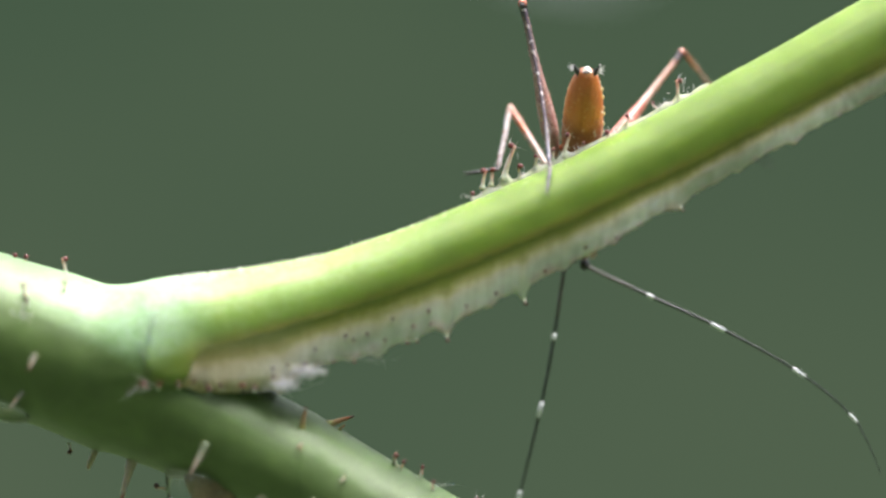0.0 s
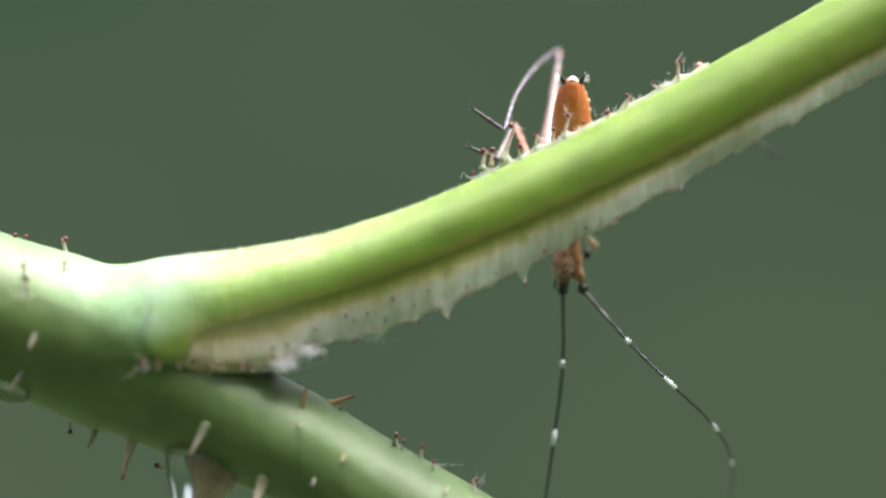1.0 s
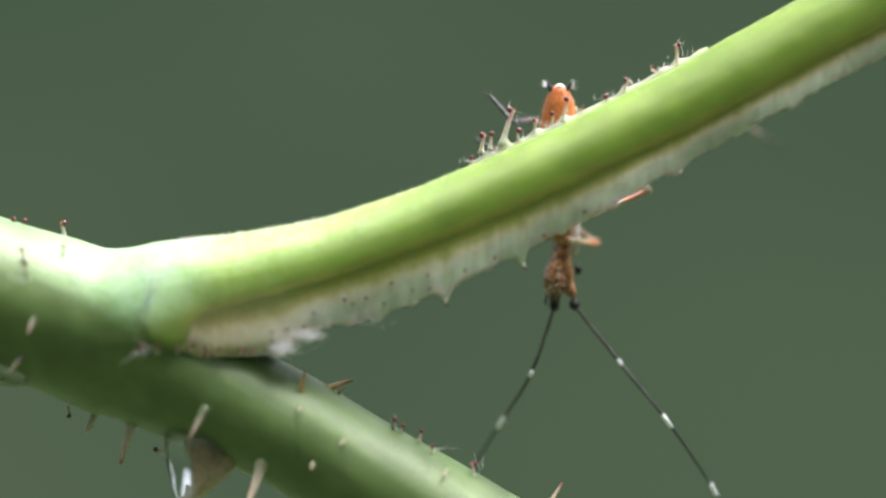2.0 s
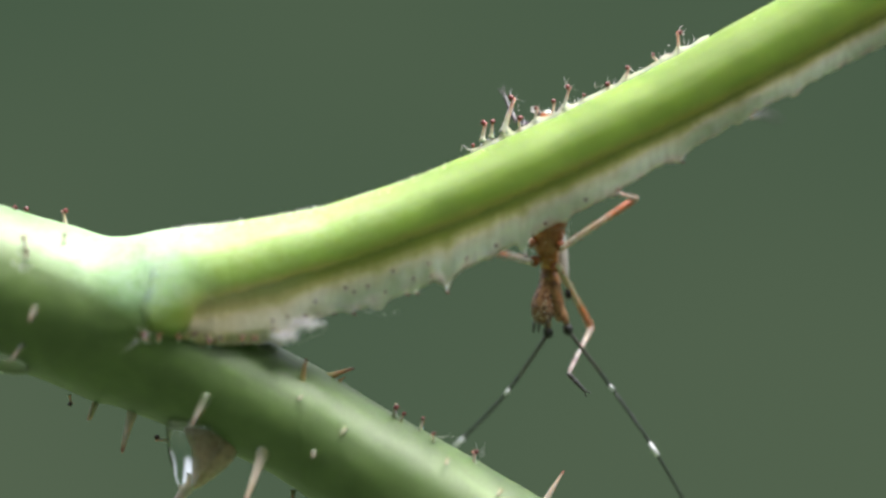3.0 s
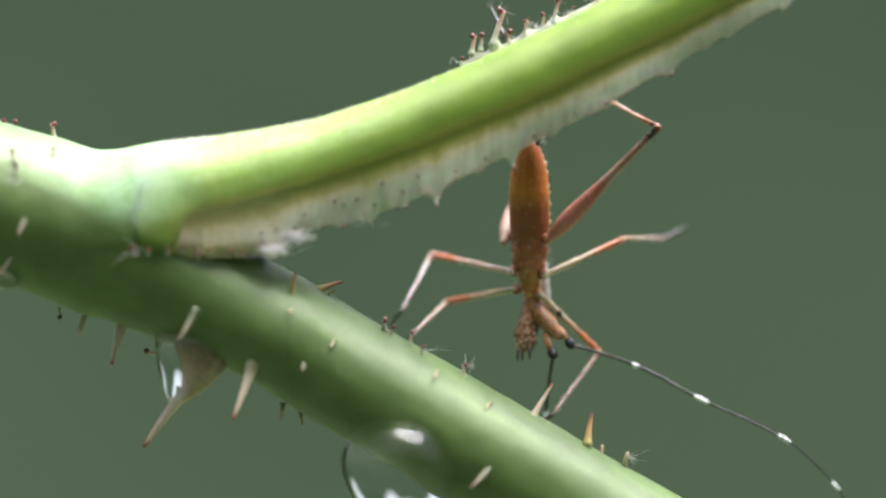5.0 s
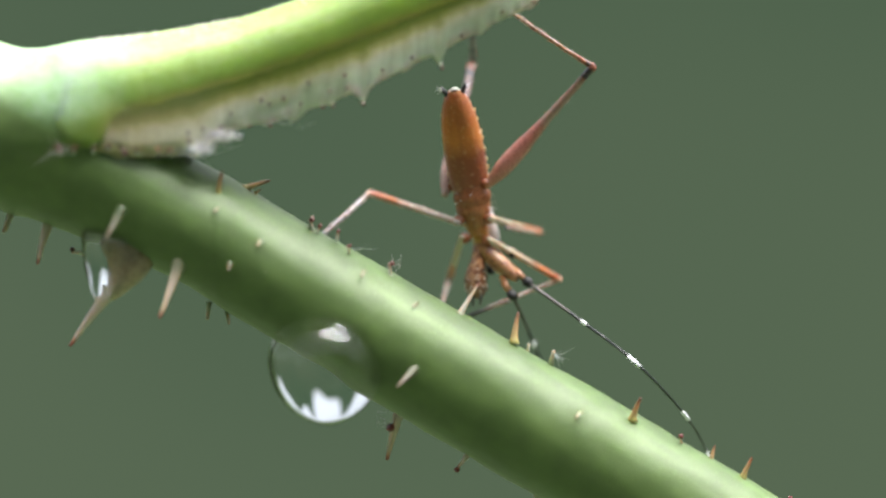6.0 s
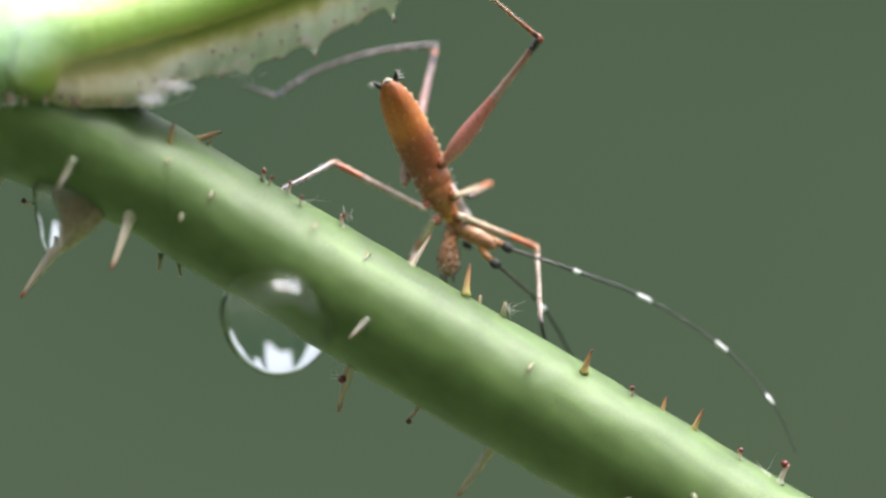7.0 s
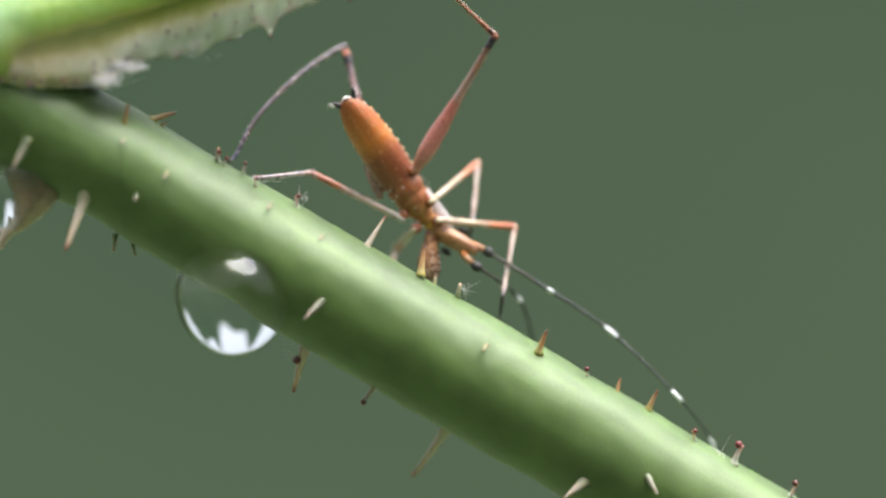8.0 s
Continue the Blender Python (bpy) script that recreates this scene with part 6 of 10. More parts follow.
    walk(right_front['femur'], [
        (0, limb(0.443, -0.6, -2.443, 0.845, 0.579, -5.98)),
        (0.25, limb(0.443, -0.6, -2.443, 0.922, 1.194, -5.701)),
        (0.5, limb(0.443, -0.6, -2.443, 0.973, 1.711, -5.348)),
        (0.75, limb(0.443, -0.6, -2.443, 1.086, 2.11, -4.954)),
        (1, limb(0.443, -0.6, -2.443, 1.232, 2.345, -4.626)),
        (1.25, limb(0.443, -0.6, -2.443, 1.284, 2.417, -4.505)),
        (1.5, limb(0.443, -0.6, -2.443, 1.339, 2.486, -4.375)),
        (1.7, limb(0.443, -0.6, -2.443, 1.422, 2.623, -4.092)),
        (2.1, limb(0.443, -0.6, -2.443, 1.894, 2.808, -3.029)),
        (2.5, limb(0.443, -0.6, -2.443, 2.386, 2.603, -2.615)),
        (2.8, limb(0.443, -0.6, -2.443, 2.334, 2.135, -4.176)),
        (3, limb(0.443, -0.6, -2.443, 1.926, 1.023, -5.48)),
        (3.2, limb(0.443, -0.6, -2.443, 0.595, 1.307, -5.668)),
        (3.5, limb(0.443, -0.6, -2.443, 1.374, 0.593, -5.874)),
        (3.8, limb(0.443, -0.6, -2.443, 1.965, -1.466, -5.759)),
        (4, limb(0.443, -0.6, -2.443, 2.349, -0.484, -5.67)),
        (4.2, limb(0.443, -0.6, -2.443, 2.06, 0.045, -5.764)),
        (4.6, limb(0.443, -0.6, -2.443, 2.299, 0.411, -5.541)),
        (5, limb(0.443, -0.6, -2.443, 2.969, -0.016, -5.152)),
        (5.3, limb(0.443, -0.6, -2.443, 3.274, -0.789, -4.894)),
        (5.5, limb(0.443, -0.6, -2.443, 3.204, -1.014, -4.947)),
        (5.75, limb(0.443, -0.6, -2.443, 3.151, -0.311, -5.02)),
        (6, limb(0.443, -0.6, -2.443, 3.167, 0.142, -4.911)),
        (6.25, limb(0.443, -0.6, -2.443, 3.351, 0.39, -4.593)),
        (6.5, limb(0.443, -0.6, -2.443, 3.517, 0.398, -4.344)),
        (6.65, limb(0.443, -0.6, -2.443, 3.324, 0.226, -4.696)),
        (6.8, limb(0.443, -0.6, -2.443, 2.88, 0.63, -5.014)),
        (7, limb(0.443, -0.6, -2.443, 2.902, -0.307, -5.258)),
        (7.2, limb(0.443, -0.6, -2.443, 2.795, 0.304, -5.22)),
        (7.5, limb(0.443, -0.6, -2.443, 2.765, 0.524, -5.164)),
        (8, limb(0.443, -0.6, -2.443, 3.007, 0.517, -4.941)),
    ])
    walk(right_front['tibia'], [
        (0, limb(0.845, 0.579, -5.98, -0.415, -1.273, -3.035)),
        (0.25, limb(0.922, 1.194, -5.701, -0.406, -0.894, -2.95)),
        (0.5, limb(0.973, 1.711, -5.348, -0.39, -0.545, -2.751)),
        (0.75, limb(1.086, 2.11, -4.954, -0.311, -0.177, -2.402)),
        (1, limb(1.232, 2.345, -4.626, -0.205, 0.079, -2.078)),
        (1.25, limb(1.284, 2.417, -4.505, -0.129, 0.174, -1.924)),
        (1.5, limb(1.339, 2.486, -4.375, -0.04, 0.207, -1.807)),
        (1.7, limb(1.422, 2.623, -4.092, 0.063, 0.231, -1.617)),
        (2.1, limb(1.894, 2.808, -3.029, 0.39, -0.352, -1.826)),
        (2.5, limb(2.386, 2.603, -2.615, 0.737, -0.708, -2.726)),
        (2.8, limb(2.334, 2.135, -4.176, 0.839, -1.201, -3.609)),
        (3, limb(1.926, 1.023, -5.48, 0.793, -2.239, -6.809)),
        (3.2, limb(0.595, 1.307, -5.668, -1.338, -1.282, -7.471)),
        (3.5, limb(1.374, 0.593, -5.874, 0.12, -2.5, -7.471)),
        (3.8, limb(1.965, -1.466, -5.759, 1.894, -3.751, -8.668)),
        (4, limb(2.349, -0.484, -5.67, 2.529, -3.073, -8.308)),
        (4.2, limb(2.06, 0.045, -5.764, 1.906, -1.718, -9.013)),
        (4.6, limb(2.299, 0.411, -5.541, 1.417, -2.117, -8.095)),
        (5, limb(2.969, -0.016, -5.152, 0.862, -2.098, -7.368)),
        (5.3, limb(3.274, -0.789, -4.894, 0.383, -2.069, -6.817)),
        (5.5, limb(3.204, -1.014, -4.947, 0.122, -2.727, -6.068)),
        (5.75, limb(3.151, -0.311, -5.02, -0.143, -1.863, -5.677)),
        (6, limb(3.167, 0.142, -4.911, -0.388, -0.724, -5.462)),
        (6.25, limb(3.351, 0.39, -4.593, -0.262, 0.245, -5.38)),
        (6.5, limb(3.517, 0.398, -4.344, -0.083, 0.226, -5.182)),
        (6.65, limb(3.324, 0.226, -4.696, 0.54, -2.039, -5.596)),
        (6.8, limb(2.88, 0.63, -5.014, 1.642, -2.188, -7.068)),
        (7, limb(2.902, -0.307, -5.258, 1.663, -2.914, -7.572)),
        (7.2, limb(2.795, 0.304, -5.22, 1.472, -2.263, -7.533)),
        (7.5, limb(2.765, 0.524, -5.164, 1.067, -1.933, -7.348)),
        (8, limb(3.007, 0.517, -4.941, 0.89, -2.154, -6.382)),
    ])
    walk(right_front['tarsus'], [
        (0, limb(-0.415, -1.273, -3.035, -0.533, -0.186, -2.92)),
        (0.25, limb(-0.406, -0.894, -2.95, -0.509, 0.186, -2.769)),
        (0.5, limb(-0.39, -0.545, -2.751, -0.479, 0.523, -2.501)),
        (0.75, limb(-0.311, -0.177, -2.402, -0.4, 0.873, -2.085)),
        (1, limb(-0.205, 0.079, -2.078, -0.299, 1.112, -1.712)),
        (1.25, limb(-0.129, 0.174, -1.924, -0.214, 1.203, -1.544)),
        (1.5, limb(-0.04, 0.207, -1.807, -0.117, 1.233, -1.416)),
        (1.7, limb(0.063, 0.231, -1.617, -0.016, 1.244, -1.196)),
        (2.1, limb(0.39, -0.352, -1.826, 0.244, 0.718, -2.039)),
        (2.5, limb(0.737, -0.708, -2.726, 0.514, -0.079, -3.601)),
        (2.8, limb(0.839, -1.201, -3.609, 0.306, -0.375, -4.102)),
        (3, limb(0.793, -2.239, -6.809, 1.539, -2.461, -7.586)),
        (3.2, limb(-1.338, -1.282, -7.471, -0.735, -0.976, -8.338)),
        (3.5, limb(0.12, -2.5, -7.471, 0.84, -2.733, -8.269)),
        (3.8, limb(1.894, -3.751, -8.668, 1.854, -2.922, -9.391)),
        (4, limb(2.529, -3.073, -8.308, 2.735, -2.638, -9.297)),
        (4.2, limb(1.906, -1.718, -9.013, 1.694, -1.273, -9.996)),
        (4.6, limb(1.417, -2.117, -8.095, 0.813, -1.733, -8.93)),
        (5, limb(0.862, -2.098, -7.368, 0.048, -1.704, -7.994)),
        (5.3, limb(0.383, -2.069, -6.817, -0.48, -1.558, -7.268)),
        (5.5, limb(0.122, -2.727, -6.068, -0.666, -2.095, -6.504)),
        (5.75, limb(-0.143, -1.863, -5.677, -1.103, -1.462, -6.035)),
        (6, limb(-0.388, -0.724, -5.462, -1.42, -0.458, -5.733)),
        (6.25, limb(-0.262, 0.245, -5.38, -1.323, 0.422, -5.608)),
        (6.5, limb(-0.083, 0.226, -5.182, -0.868, 0.918, -5.52)),
        (6.65, limb(0.54, -2.039, -5.596, -0.112, -1.41, -6.219)),
        (6.8, limb(1.642, -2.188, -7.068, 1.39, -1.986, -8.119)),
        (7, limb(1.663, -2.914, -7.572, 1.467, -2.623, -8.615)),
        (7.2, limb(1.472, -2.263, -7.533, 1.249, -1.894, -8.545)),
        (7.5, limb(1.067, -1.933, -7.348, 0.661, -1.763, -8.356)),
        (8, limb(0.89, -2.154, -6.382, 0.261, -1.833, -7.225)),
    ])
    walk(left_front['femur'], [
        (0, limb(-0.787, -0.4, -2.197, -1.464, 2.855, -3.932)),
        (0.25, limb(-0.787, -0.4, -2.197, -1.509, 2.958, -3.701)),
        (0.5, limb(-0.787, -0.4, -2.197, -1.551, 3.042, -3.474)),
        (0.75, limb(-0.787, -0.4, -2.197, -1.461, 3.133, -3.258)),
        (1, limb(-0.787, -0.4, -2.197, -1.343, 3.185, -3.145)),
        (1.25, limb(-0.787, -0.4, -2.197, -1.335, 3.157, -3.251)),
        (1.5, limb(-0.787, -0.4, -2.197, -1.337, 3.13, -3.338)),
        (1.7, limb(-0.787, -0.4, -2.197, -1.333, 3.168, -3.216)),
        (2.1, limb(-0.787, -0.4, -2.197, -1.51, 3.266, -2.515)),
        (2.5, limb(-0.787, -0.4, -2.197, -1.871, 3.187, -2.351)),
        (2.8, limb(-0.787, -0.4, -2.197, -2.085, 3.114, -2.359)),
        (3, limb(-0.787, -0.4, -2.197, -2.163, 3.079, -2.46)),
        (3.2, limb(-0.787, -0.4, -2.197, -2.529, 2.919, -2.307)),
        (3.5, limb(-0.787, -0.4, -2.197, -3.179, 1.532, -4.344)),
        (3.8, limb(-0.787, -0.4, -2.197, -3.006, 0.008, -5.192)),
        (4, limb(-0.787, -0.4, -2.197, -3.145, 0.554, -4.953)),
        (4.2, limb(-0.787, -0.4, -2.197, -3.117, 1.314, -4.583)),
        (4.6, limb(-0.787, -0.4, -2.197, -3.422, 1.749, -3.778)),
        (5, limb(-0.787, -0.4, -2.197, -3.685, 1.756, -3.204)),
        (5.3, limb(-0.787, -0.4, -2.197, -3.877, 1.55, -3.042)),
        (5.5, limb(-0.787, -0.4, -2.197, -2.678, 2.111, -4.241)),
        (5.75, limb(-0.787, -0.4, -2.197, -1.87, 2.291, -4.573)),
        (6, limb(-0.787, -0.4, -2.197, -1.572, 2.361, -4.61)),
        (6.25, limb(-0.787, -0.4, -2.197, -1.728, 2.322, -4.599)),
        (6.5, limb(-0.787, -0.4, -2.197, -1.906, 2.368, -4.465)),
        (6.65, limb(-0.787, -0.4, -2.197, -2.025, 2.47, -4.269)),
        (6.8, limb(-0.787, -0.4, -2.197, -2.019, 2.632, -4.028)),
        (7, limb(-0.787, -0.4, -2.197, -1.903, 2.775, -3.851)),
        (7.2, limb(-0.787, -0.4, -2.197, -2.05, 2.771, -3.751)),
        (7.5, limb(-0.787, -0.4, -2.197, -2.203, 2.756, -3.644)),
        (8, limb(-0.787, -0.4, -2.197, -1.923, 2.942, -3.463)),
    ])
    walk(left_front['tibia'], [
        (0, limb(-1.464, 2.855, -3.932, -1.254, 0.983, -0.747)),
        (0.25, limb(-1.509, 2.958, -3.701, -1.206, 0.975, -0.592)),
        (0.5, limb(-1.551, 3.042, -3.474, -1.152, 0.949, -0.449)),
        (0.75, limb(-1.461, 3.133, -3.258, -0.997, 0.93, -0.322)),
        (1, limb(-1.343, 3.185, -3.145, -0.824, 0.903, -0.28)),
        (1.25, limb(-1.335, 3.157, -3.251, -0.723, 0.864, -0.413)),
        (1.5, limb(-1.337, 3.13, -3.338, -0.616, 0.821, -0.538)),
        (1.7, limb(-1.333, 3.168, -3.216, -0.527, 0.793, -0.495)),
        (2.1, limb(-1.51, 3.266, -2.515, -0.775, 0.512, -0.156)),
        (2.5, limb(-1.871, 3.187, -2.351, -1.423, 0.484, 0.136)),
        (2.8, limb(-2.085, 3.114, -2.359, -1.759, 0.422, 0.158)),
        (3, limb(-2.163, 3.079, -2.46, -1.831, 0.335, 0)),
        (3.2, limb(-2.529, 2.919, -2.307, -4.124, -0.154, -1.004)),
        (3.5, limb(-3.179, 1.532, -4.344, -6.073, 0.972, -6.58)),
        (3.8, limb(-3.006, 0.008, -5.192, -4.418, -2.838, -7.088)),
        (4, limb(-3.145, 0.554, -4.953, -4.532, -2.461, -6.59)),
        (4.2, limb(-3.117, 1.314, -4.583, -4.557, -1.675, -6.222)),
        (4.6, limb(-3.422, 1.749, -3.778, -4.973, -1.437, -4.844)),
        (5, limb(-3.685, 1.756, -3.204, -5.222, -1.537, -3.905)),
        (5.3, limb(-3.877, 1.55, -3.042, -5.247, -1.872, -3.361)),
        (5.5, limb(-2.678, 2.111, -4.241, -3.954, -1.355, -4.464)),
        (5.75, limb(-1.87, 2.291, -4.573, -2.846, -1.242, -5.077)),
        (6, limb(-1.572, 2.361, -4.61, -2.38, -1.196, -5.229)),
        (6.25, limb(-1.728, 2.322, -4.599, -2.615, -1.245, -5.028)),
        (6.5, limb(-1.906, 2.368, -4.465, -2.89, -1.187, -4.755)),
        (6.65, limb(-2.025, 2.47, -4.269, -3.056, -1.075, -4.507)),
        (6.8, limb(-2.019, 2.632, -4.028, -3.086, -0.901, -4.3)),
        (7, limb(-1.903, 2.775, -3.851, -3.017, -0.749, -4.021)),
        (7.2, limb(-2.05, 2.771, -3.751, -3.246, -0.729, -3.867)),
        (7.5, limb(-2.203, 2.756, -3.644, -3.479, -0.717, -3.625)),
        (8, limb(-1.923, 2.942, -3.463, -3.095, -0.565, -3.358)),
    ])
    walk(left_front['tarsus'], [
        (0, limb(-1.254, 0.983, -0.747, -1.496, 2.056, -0.754)),
        (0.25, limb(-1.206, 0.975, -0.592, -1.434, 2.05, -0.533)),
        (0.5, limb(-1.152, 0.949, -0.449, -1.367, 2.02, -0.322)),
        (0.75, limb(-0.997, 0.93, -0.322, -1.213, 1.992, -0.131)),
        (1, limb(-0.824, 0.903, -0.28, -1.044, 1.954, -0.043)),
        (1.25, limb(-0.723, 0.864, -0.413, -0.936, 1.915, -0.169)),
        (1.5, limb(-0.616, 0.821, -0.538, -0.824, 1.871, -0.288)),
        (1.7, limb(-0.527, 0.793, -0.495, -0.733, 1.833, -0.205)),
        (2.1, limb(-0.775, 0.512, -0.156, -0.94, 1.472, 0.356)),
        (2.5, limb(-1.423, 0.484, 0.136, -1.565, 1.415, 0.705)),
        (2.8, limb(-1.759, 0.422, 0.158, -1.985, 1.315, 0.759)),
        (3, limb(-1.831, 0.335, 0, -2.182, 1.183, 0.607)),
        (3.2, limb(-4.124, -0.154, -1.004, -4.863, 0.642, -1.178)),
        (3.5, limb(-6.073, 0.972, -6.58, -6.553, 1.663, -7.288)),
        (3.8, limb(-4.418, -2.838, -7.088, -4.789, -2.1, -7.814)),
        (4, limb(-4.532, -2.461, -6.59, -4.938, -1.795, -7.367)),
        (4.2, limb(-4.557, -1.675, -6.222, -4.938, -1.001, -7.003)),
        (4.6, limb(-4.973, -1.437, -4.844, -5.38, -0.696, -5.548)),
        (5, limb(-5.222, -1.537, -3.905, -5.678, -0.823, -4.606)),
        (5.3, limb(-5.247, -1.872, -3.361, -5.782, -1.211, -4.059)),
        (5.5, limb(-3.954, -1.355, -4.464, -4.509, -0.64, -5.089)),
        (5.75, limb(-2.846, -1.242, -5.077, -3.356, -0.613, -5.821)),
        (6, limb(-2.38, -1.196, -5.229, -2.869, -0.667, -6.06)),
        (6.25, limb(-2.615, -1.245, -5.028, -3.13, -0.724, -5.848)),
        (6.5, limb(-2.89, -1.187, -4.755, -3.445, -0.66, -5.545)),
        (6.65, limb(-3.056, -1.075, -4.507, -3.654, -0.542, -5.261)),
        (6.8, limb(-3.086, -0.901, -4.3, -3.722, -0.347, -5.006)),
        (7, limb(-3.017, -0.749, -4.021, -3.68, -0.208, -4.712)),
        (7.2, limb(-3.246, -0.729, -3.867, -3.939, -0.181, -4.523)),
        (7.5, limb(-3.479, -0.717, -3.625, -4.204, -0.166, -4.243)),
        (8, limb(-3.095, -0.565, -3.358, -3.842, -0.01, -3.944)),
    ])
    walk(left_antenna[0], [
        (0, limb(-0.466, -1.659, -4.852, -0.587, -2.374, -5.764)),
        (0.25, limb(-0.486, -1.532, -4.939, -0.583, -2.198, -5.891)),
        (0.5, limb(-0.512, -1.393, -5.021, -0.592, -2.004, -6.01)),
        (0.75, limb(-0.412, -1.264, -5.111, -0.447, -1.819, -6.136)),
        (1, limb(-0.297, -1.166, -5.176, -0.281, -1.677, -6.224)),
        (1.25, limb(-0.368, -1.137, -5.18, -0.365, -1.88, -6.078)),
        (1.5, limb(-0.429, -1.111, -5.182, -0.478, -1.961, -5.977)),
        (1.7, limb(-0.401, -1.035, -5.218, -0.547, -1.908, -5.977)),
        (2.1, limb(-0.296, -0.579, -5.372, -0.74, -0.898, -6.401)),
        (2.5, limb(-0.173, -0.988, -5.262, -0.812, -1.08, -6.233)),
        (2.8, limb(-0.08, -0.998, -5.263, -0.764, -1.23, -6.178)),
        (3, limb(-0.025, -0.612, -5.381, -0.663, -0.552, -6.355)),
        (3.2, limb(-0.051, -1.283, -5.135, -0.615, -1.202, -6.152)),
        (3.5, limb(0.216, -0.638, -5.367, -0.103, -0.818, -6.473)),
        (3.8, limb(0.323, -0.651, -5.353, 0.046, -0.651, -6.485)),
        (4, limb(0.304, -1.33, -5.092, 0.034, -1.279, -6.225)),
        (4.2, limb(0.41, -1.417, -5.026, 0.118, -1.353, -6.153)),
        (4.6, limb(0.647, -1.464, -4.943, 0.386, -1.223, -6.054)),
        (5, limb(0.91, -1.419, -4.881, 0.775, -1.019, -5.967)),
        (5.3, limb(0.998, -1.367, -4.876, 0.942, -0.785, -5.885)),
        (5.5, limb(0.895, -1.396, -4.901, 0.846, -0.687, -5.825)),
        (5.75, limb(0.896, -1.376, -4.914, 0.983, -0.652, -5.824)),
        (6, limb(0.98, -1.396, -4.866, 1.196, -0.794, -5.84)),
        (6.25, limb(1.09, -1.437, -4.786, 1.349, -0.962, -5.818)),
        (6.5, limb(1.144, -1.449, -4.749, 1.43, -1.06, -5.81)),
        (6.65, limb(1.071, -1.443, -4.792, 1.37, -0.954, -5.807)),
        (6.8, limb(0.988, -1.389, -4.866, 1.328, -0.805, -5.816)),
        (7, limb(0.961, -1.433, -4.85, 1.39, -1.142, -5.895)),
        (7.2, limb(0.912, -1.416, -4.882, 1.33, -0.965, -5.873)),
        (7.5, limb(0.676, -1.446, -4.946, 1.122, -0.97, -5.912)),
        (8, limb(0.655, -1.561, -4.876, 0.981, -1.02, -5.856)),
    ])
    walk(left_antenna[1], [
        (0, limb(-0.587, -2.374, -5.764, -0.71, -3.09, -6.676)),
        (0.25, limb(-0.583, -2.198, -5.891, -0.682, -2.864, -6.842)),
        (0.5, limb(-0.592, -2.004, -6.01, -0.675, -2.616, -6.999)),
        (0.75, limb(-0.447, -1.819, -6.136, -0.485, -2.375, -7.16)),
        (1, limb(-0.281, -1.677, -6.224, -0.269, -2.188, -7.271)),
        (1.25, limb(-0.365, -1.88, -6.078, -0.364, -2.615, -6.982)),
        (1.5, limb(-0.478, -1.961, -5.977, -0.529, -2.805, -6.78)),
        (1.7, limb(-0.547, -1.908, -5.977, -0.696, -2.776, -6.741)),
        (2.1, limb(-0.74, -0.898, -6.401, -1.188, -1.207, -7.433)),
        (2.5, limb(-0.812, -1.08, -6.233, -1.453, -1.167, -7.202)),
        (2.8, limb(-0.764, -1.23, -6.178, -1.452, -1.455, -7.092)),
        (3, limb(-0.663, -0.552, -6.355, -1.305, -0.491, -7.326)),
        (3.2, limb(-0.615, -1.202, -6.152, -1.179, -1.112, -7.169)),
        (3.5, limb(-0.103, -0.818, -6.473, -0.421, -0.99, -7.581)),
        (3.8, limb(0.046, -0.651, -6.485, -0.231, -0.652, -7.618)),
        (4, limb(0.034, -1.279, -6.225, -0.235, -1.231, -7.358)),
        (4.2, limb(0.118, -1.353, -6.153, -0.171, -1.289, -7.281)),
        (4.6, limb(0.386, -1.223, -6.054, 0.129, -0.981, -7.165)),
        (5, limb(0.775, -1.019, -5.967, 0.644, -0.617, -7.053)),
        (5.3, limb(0.942, -0.785, -5.885, 0.889, -0.208, -6.896)),
        (5.5, limb(0.846, -0.687, -5.825, 0.801, 0.015, -6.754)),
        (5.75, limb(0.983, -0.652, -5.824, 1.072, 0.062, -6.741)),
        (6, limb(1.196, -0.794, -5.84, 1.414, -0.201, -6.82)),
        (6.25, limb(1.349, -0.962, -5.818, 1.608, -0.493, -6.854)),
        (6.5, limb(1.43, -1.06, -5.81, 1.714, -0.677, -6.874)),
        (6.65, limb(1.37, -0.954, -5.807, 1.667, -0.474, -6.827)),
        (6.8, limb(1.328, -0.805, -5.816, 1.664, -0.229, -6.772)),
        (7, limb(1.39, -1.142, -5.895, 1.812, -0.855, -6.943)),
        (7.2, limb(1.33, -0.965, -5.873, 1.74, -0.518, -6.868)),
        (7.5, limb(1.122, -0.97, -5.912, 1.559, -0.498, -6.884)),
        (8, limb(0.981, -1.02, -5.856, 1.297, -0.481, -6.84)),
    ])
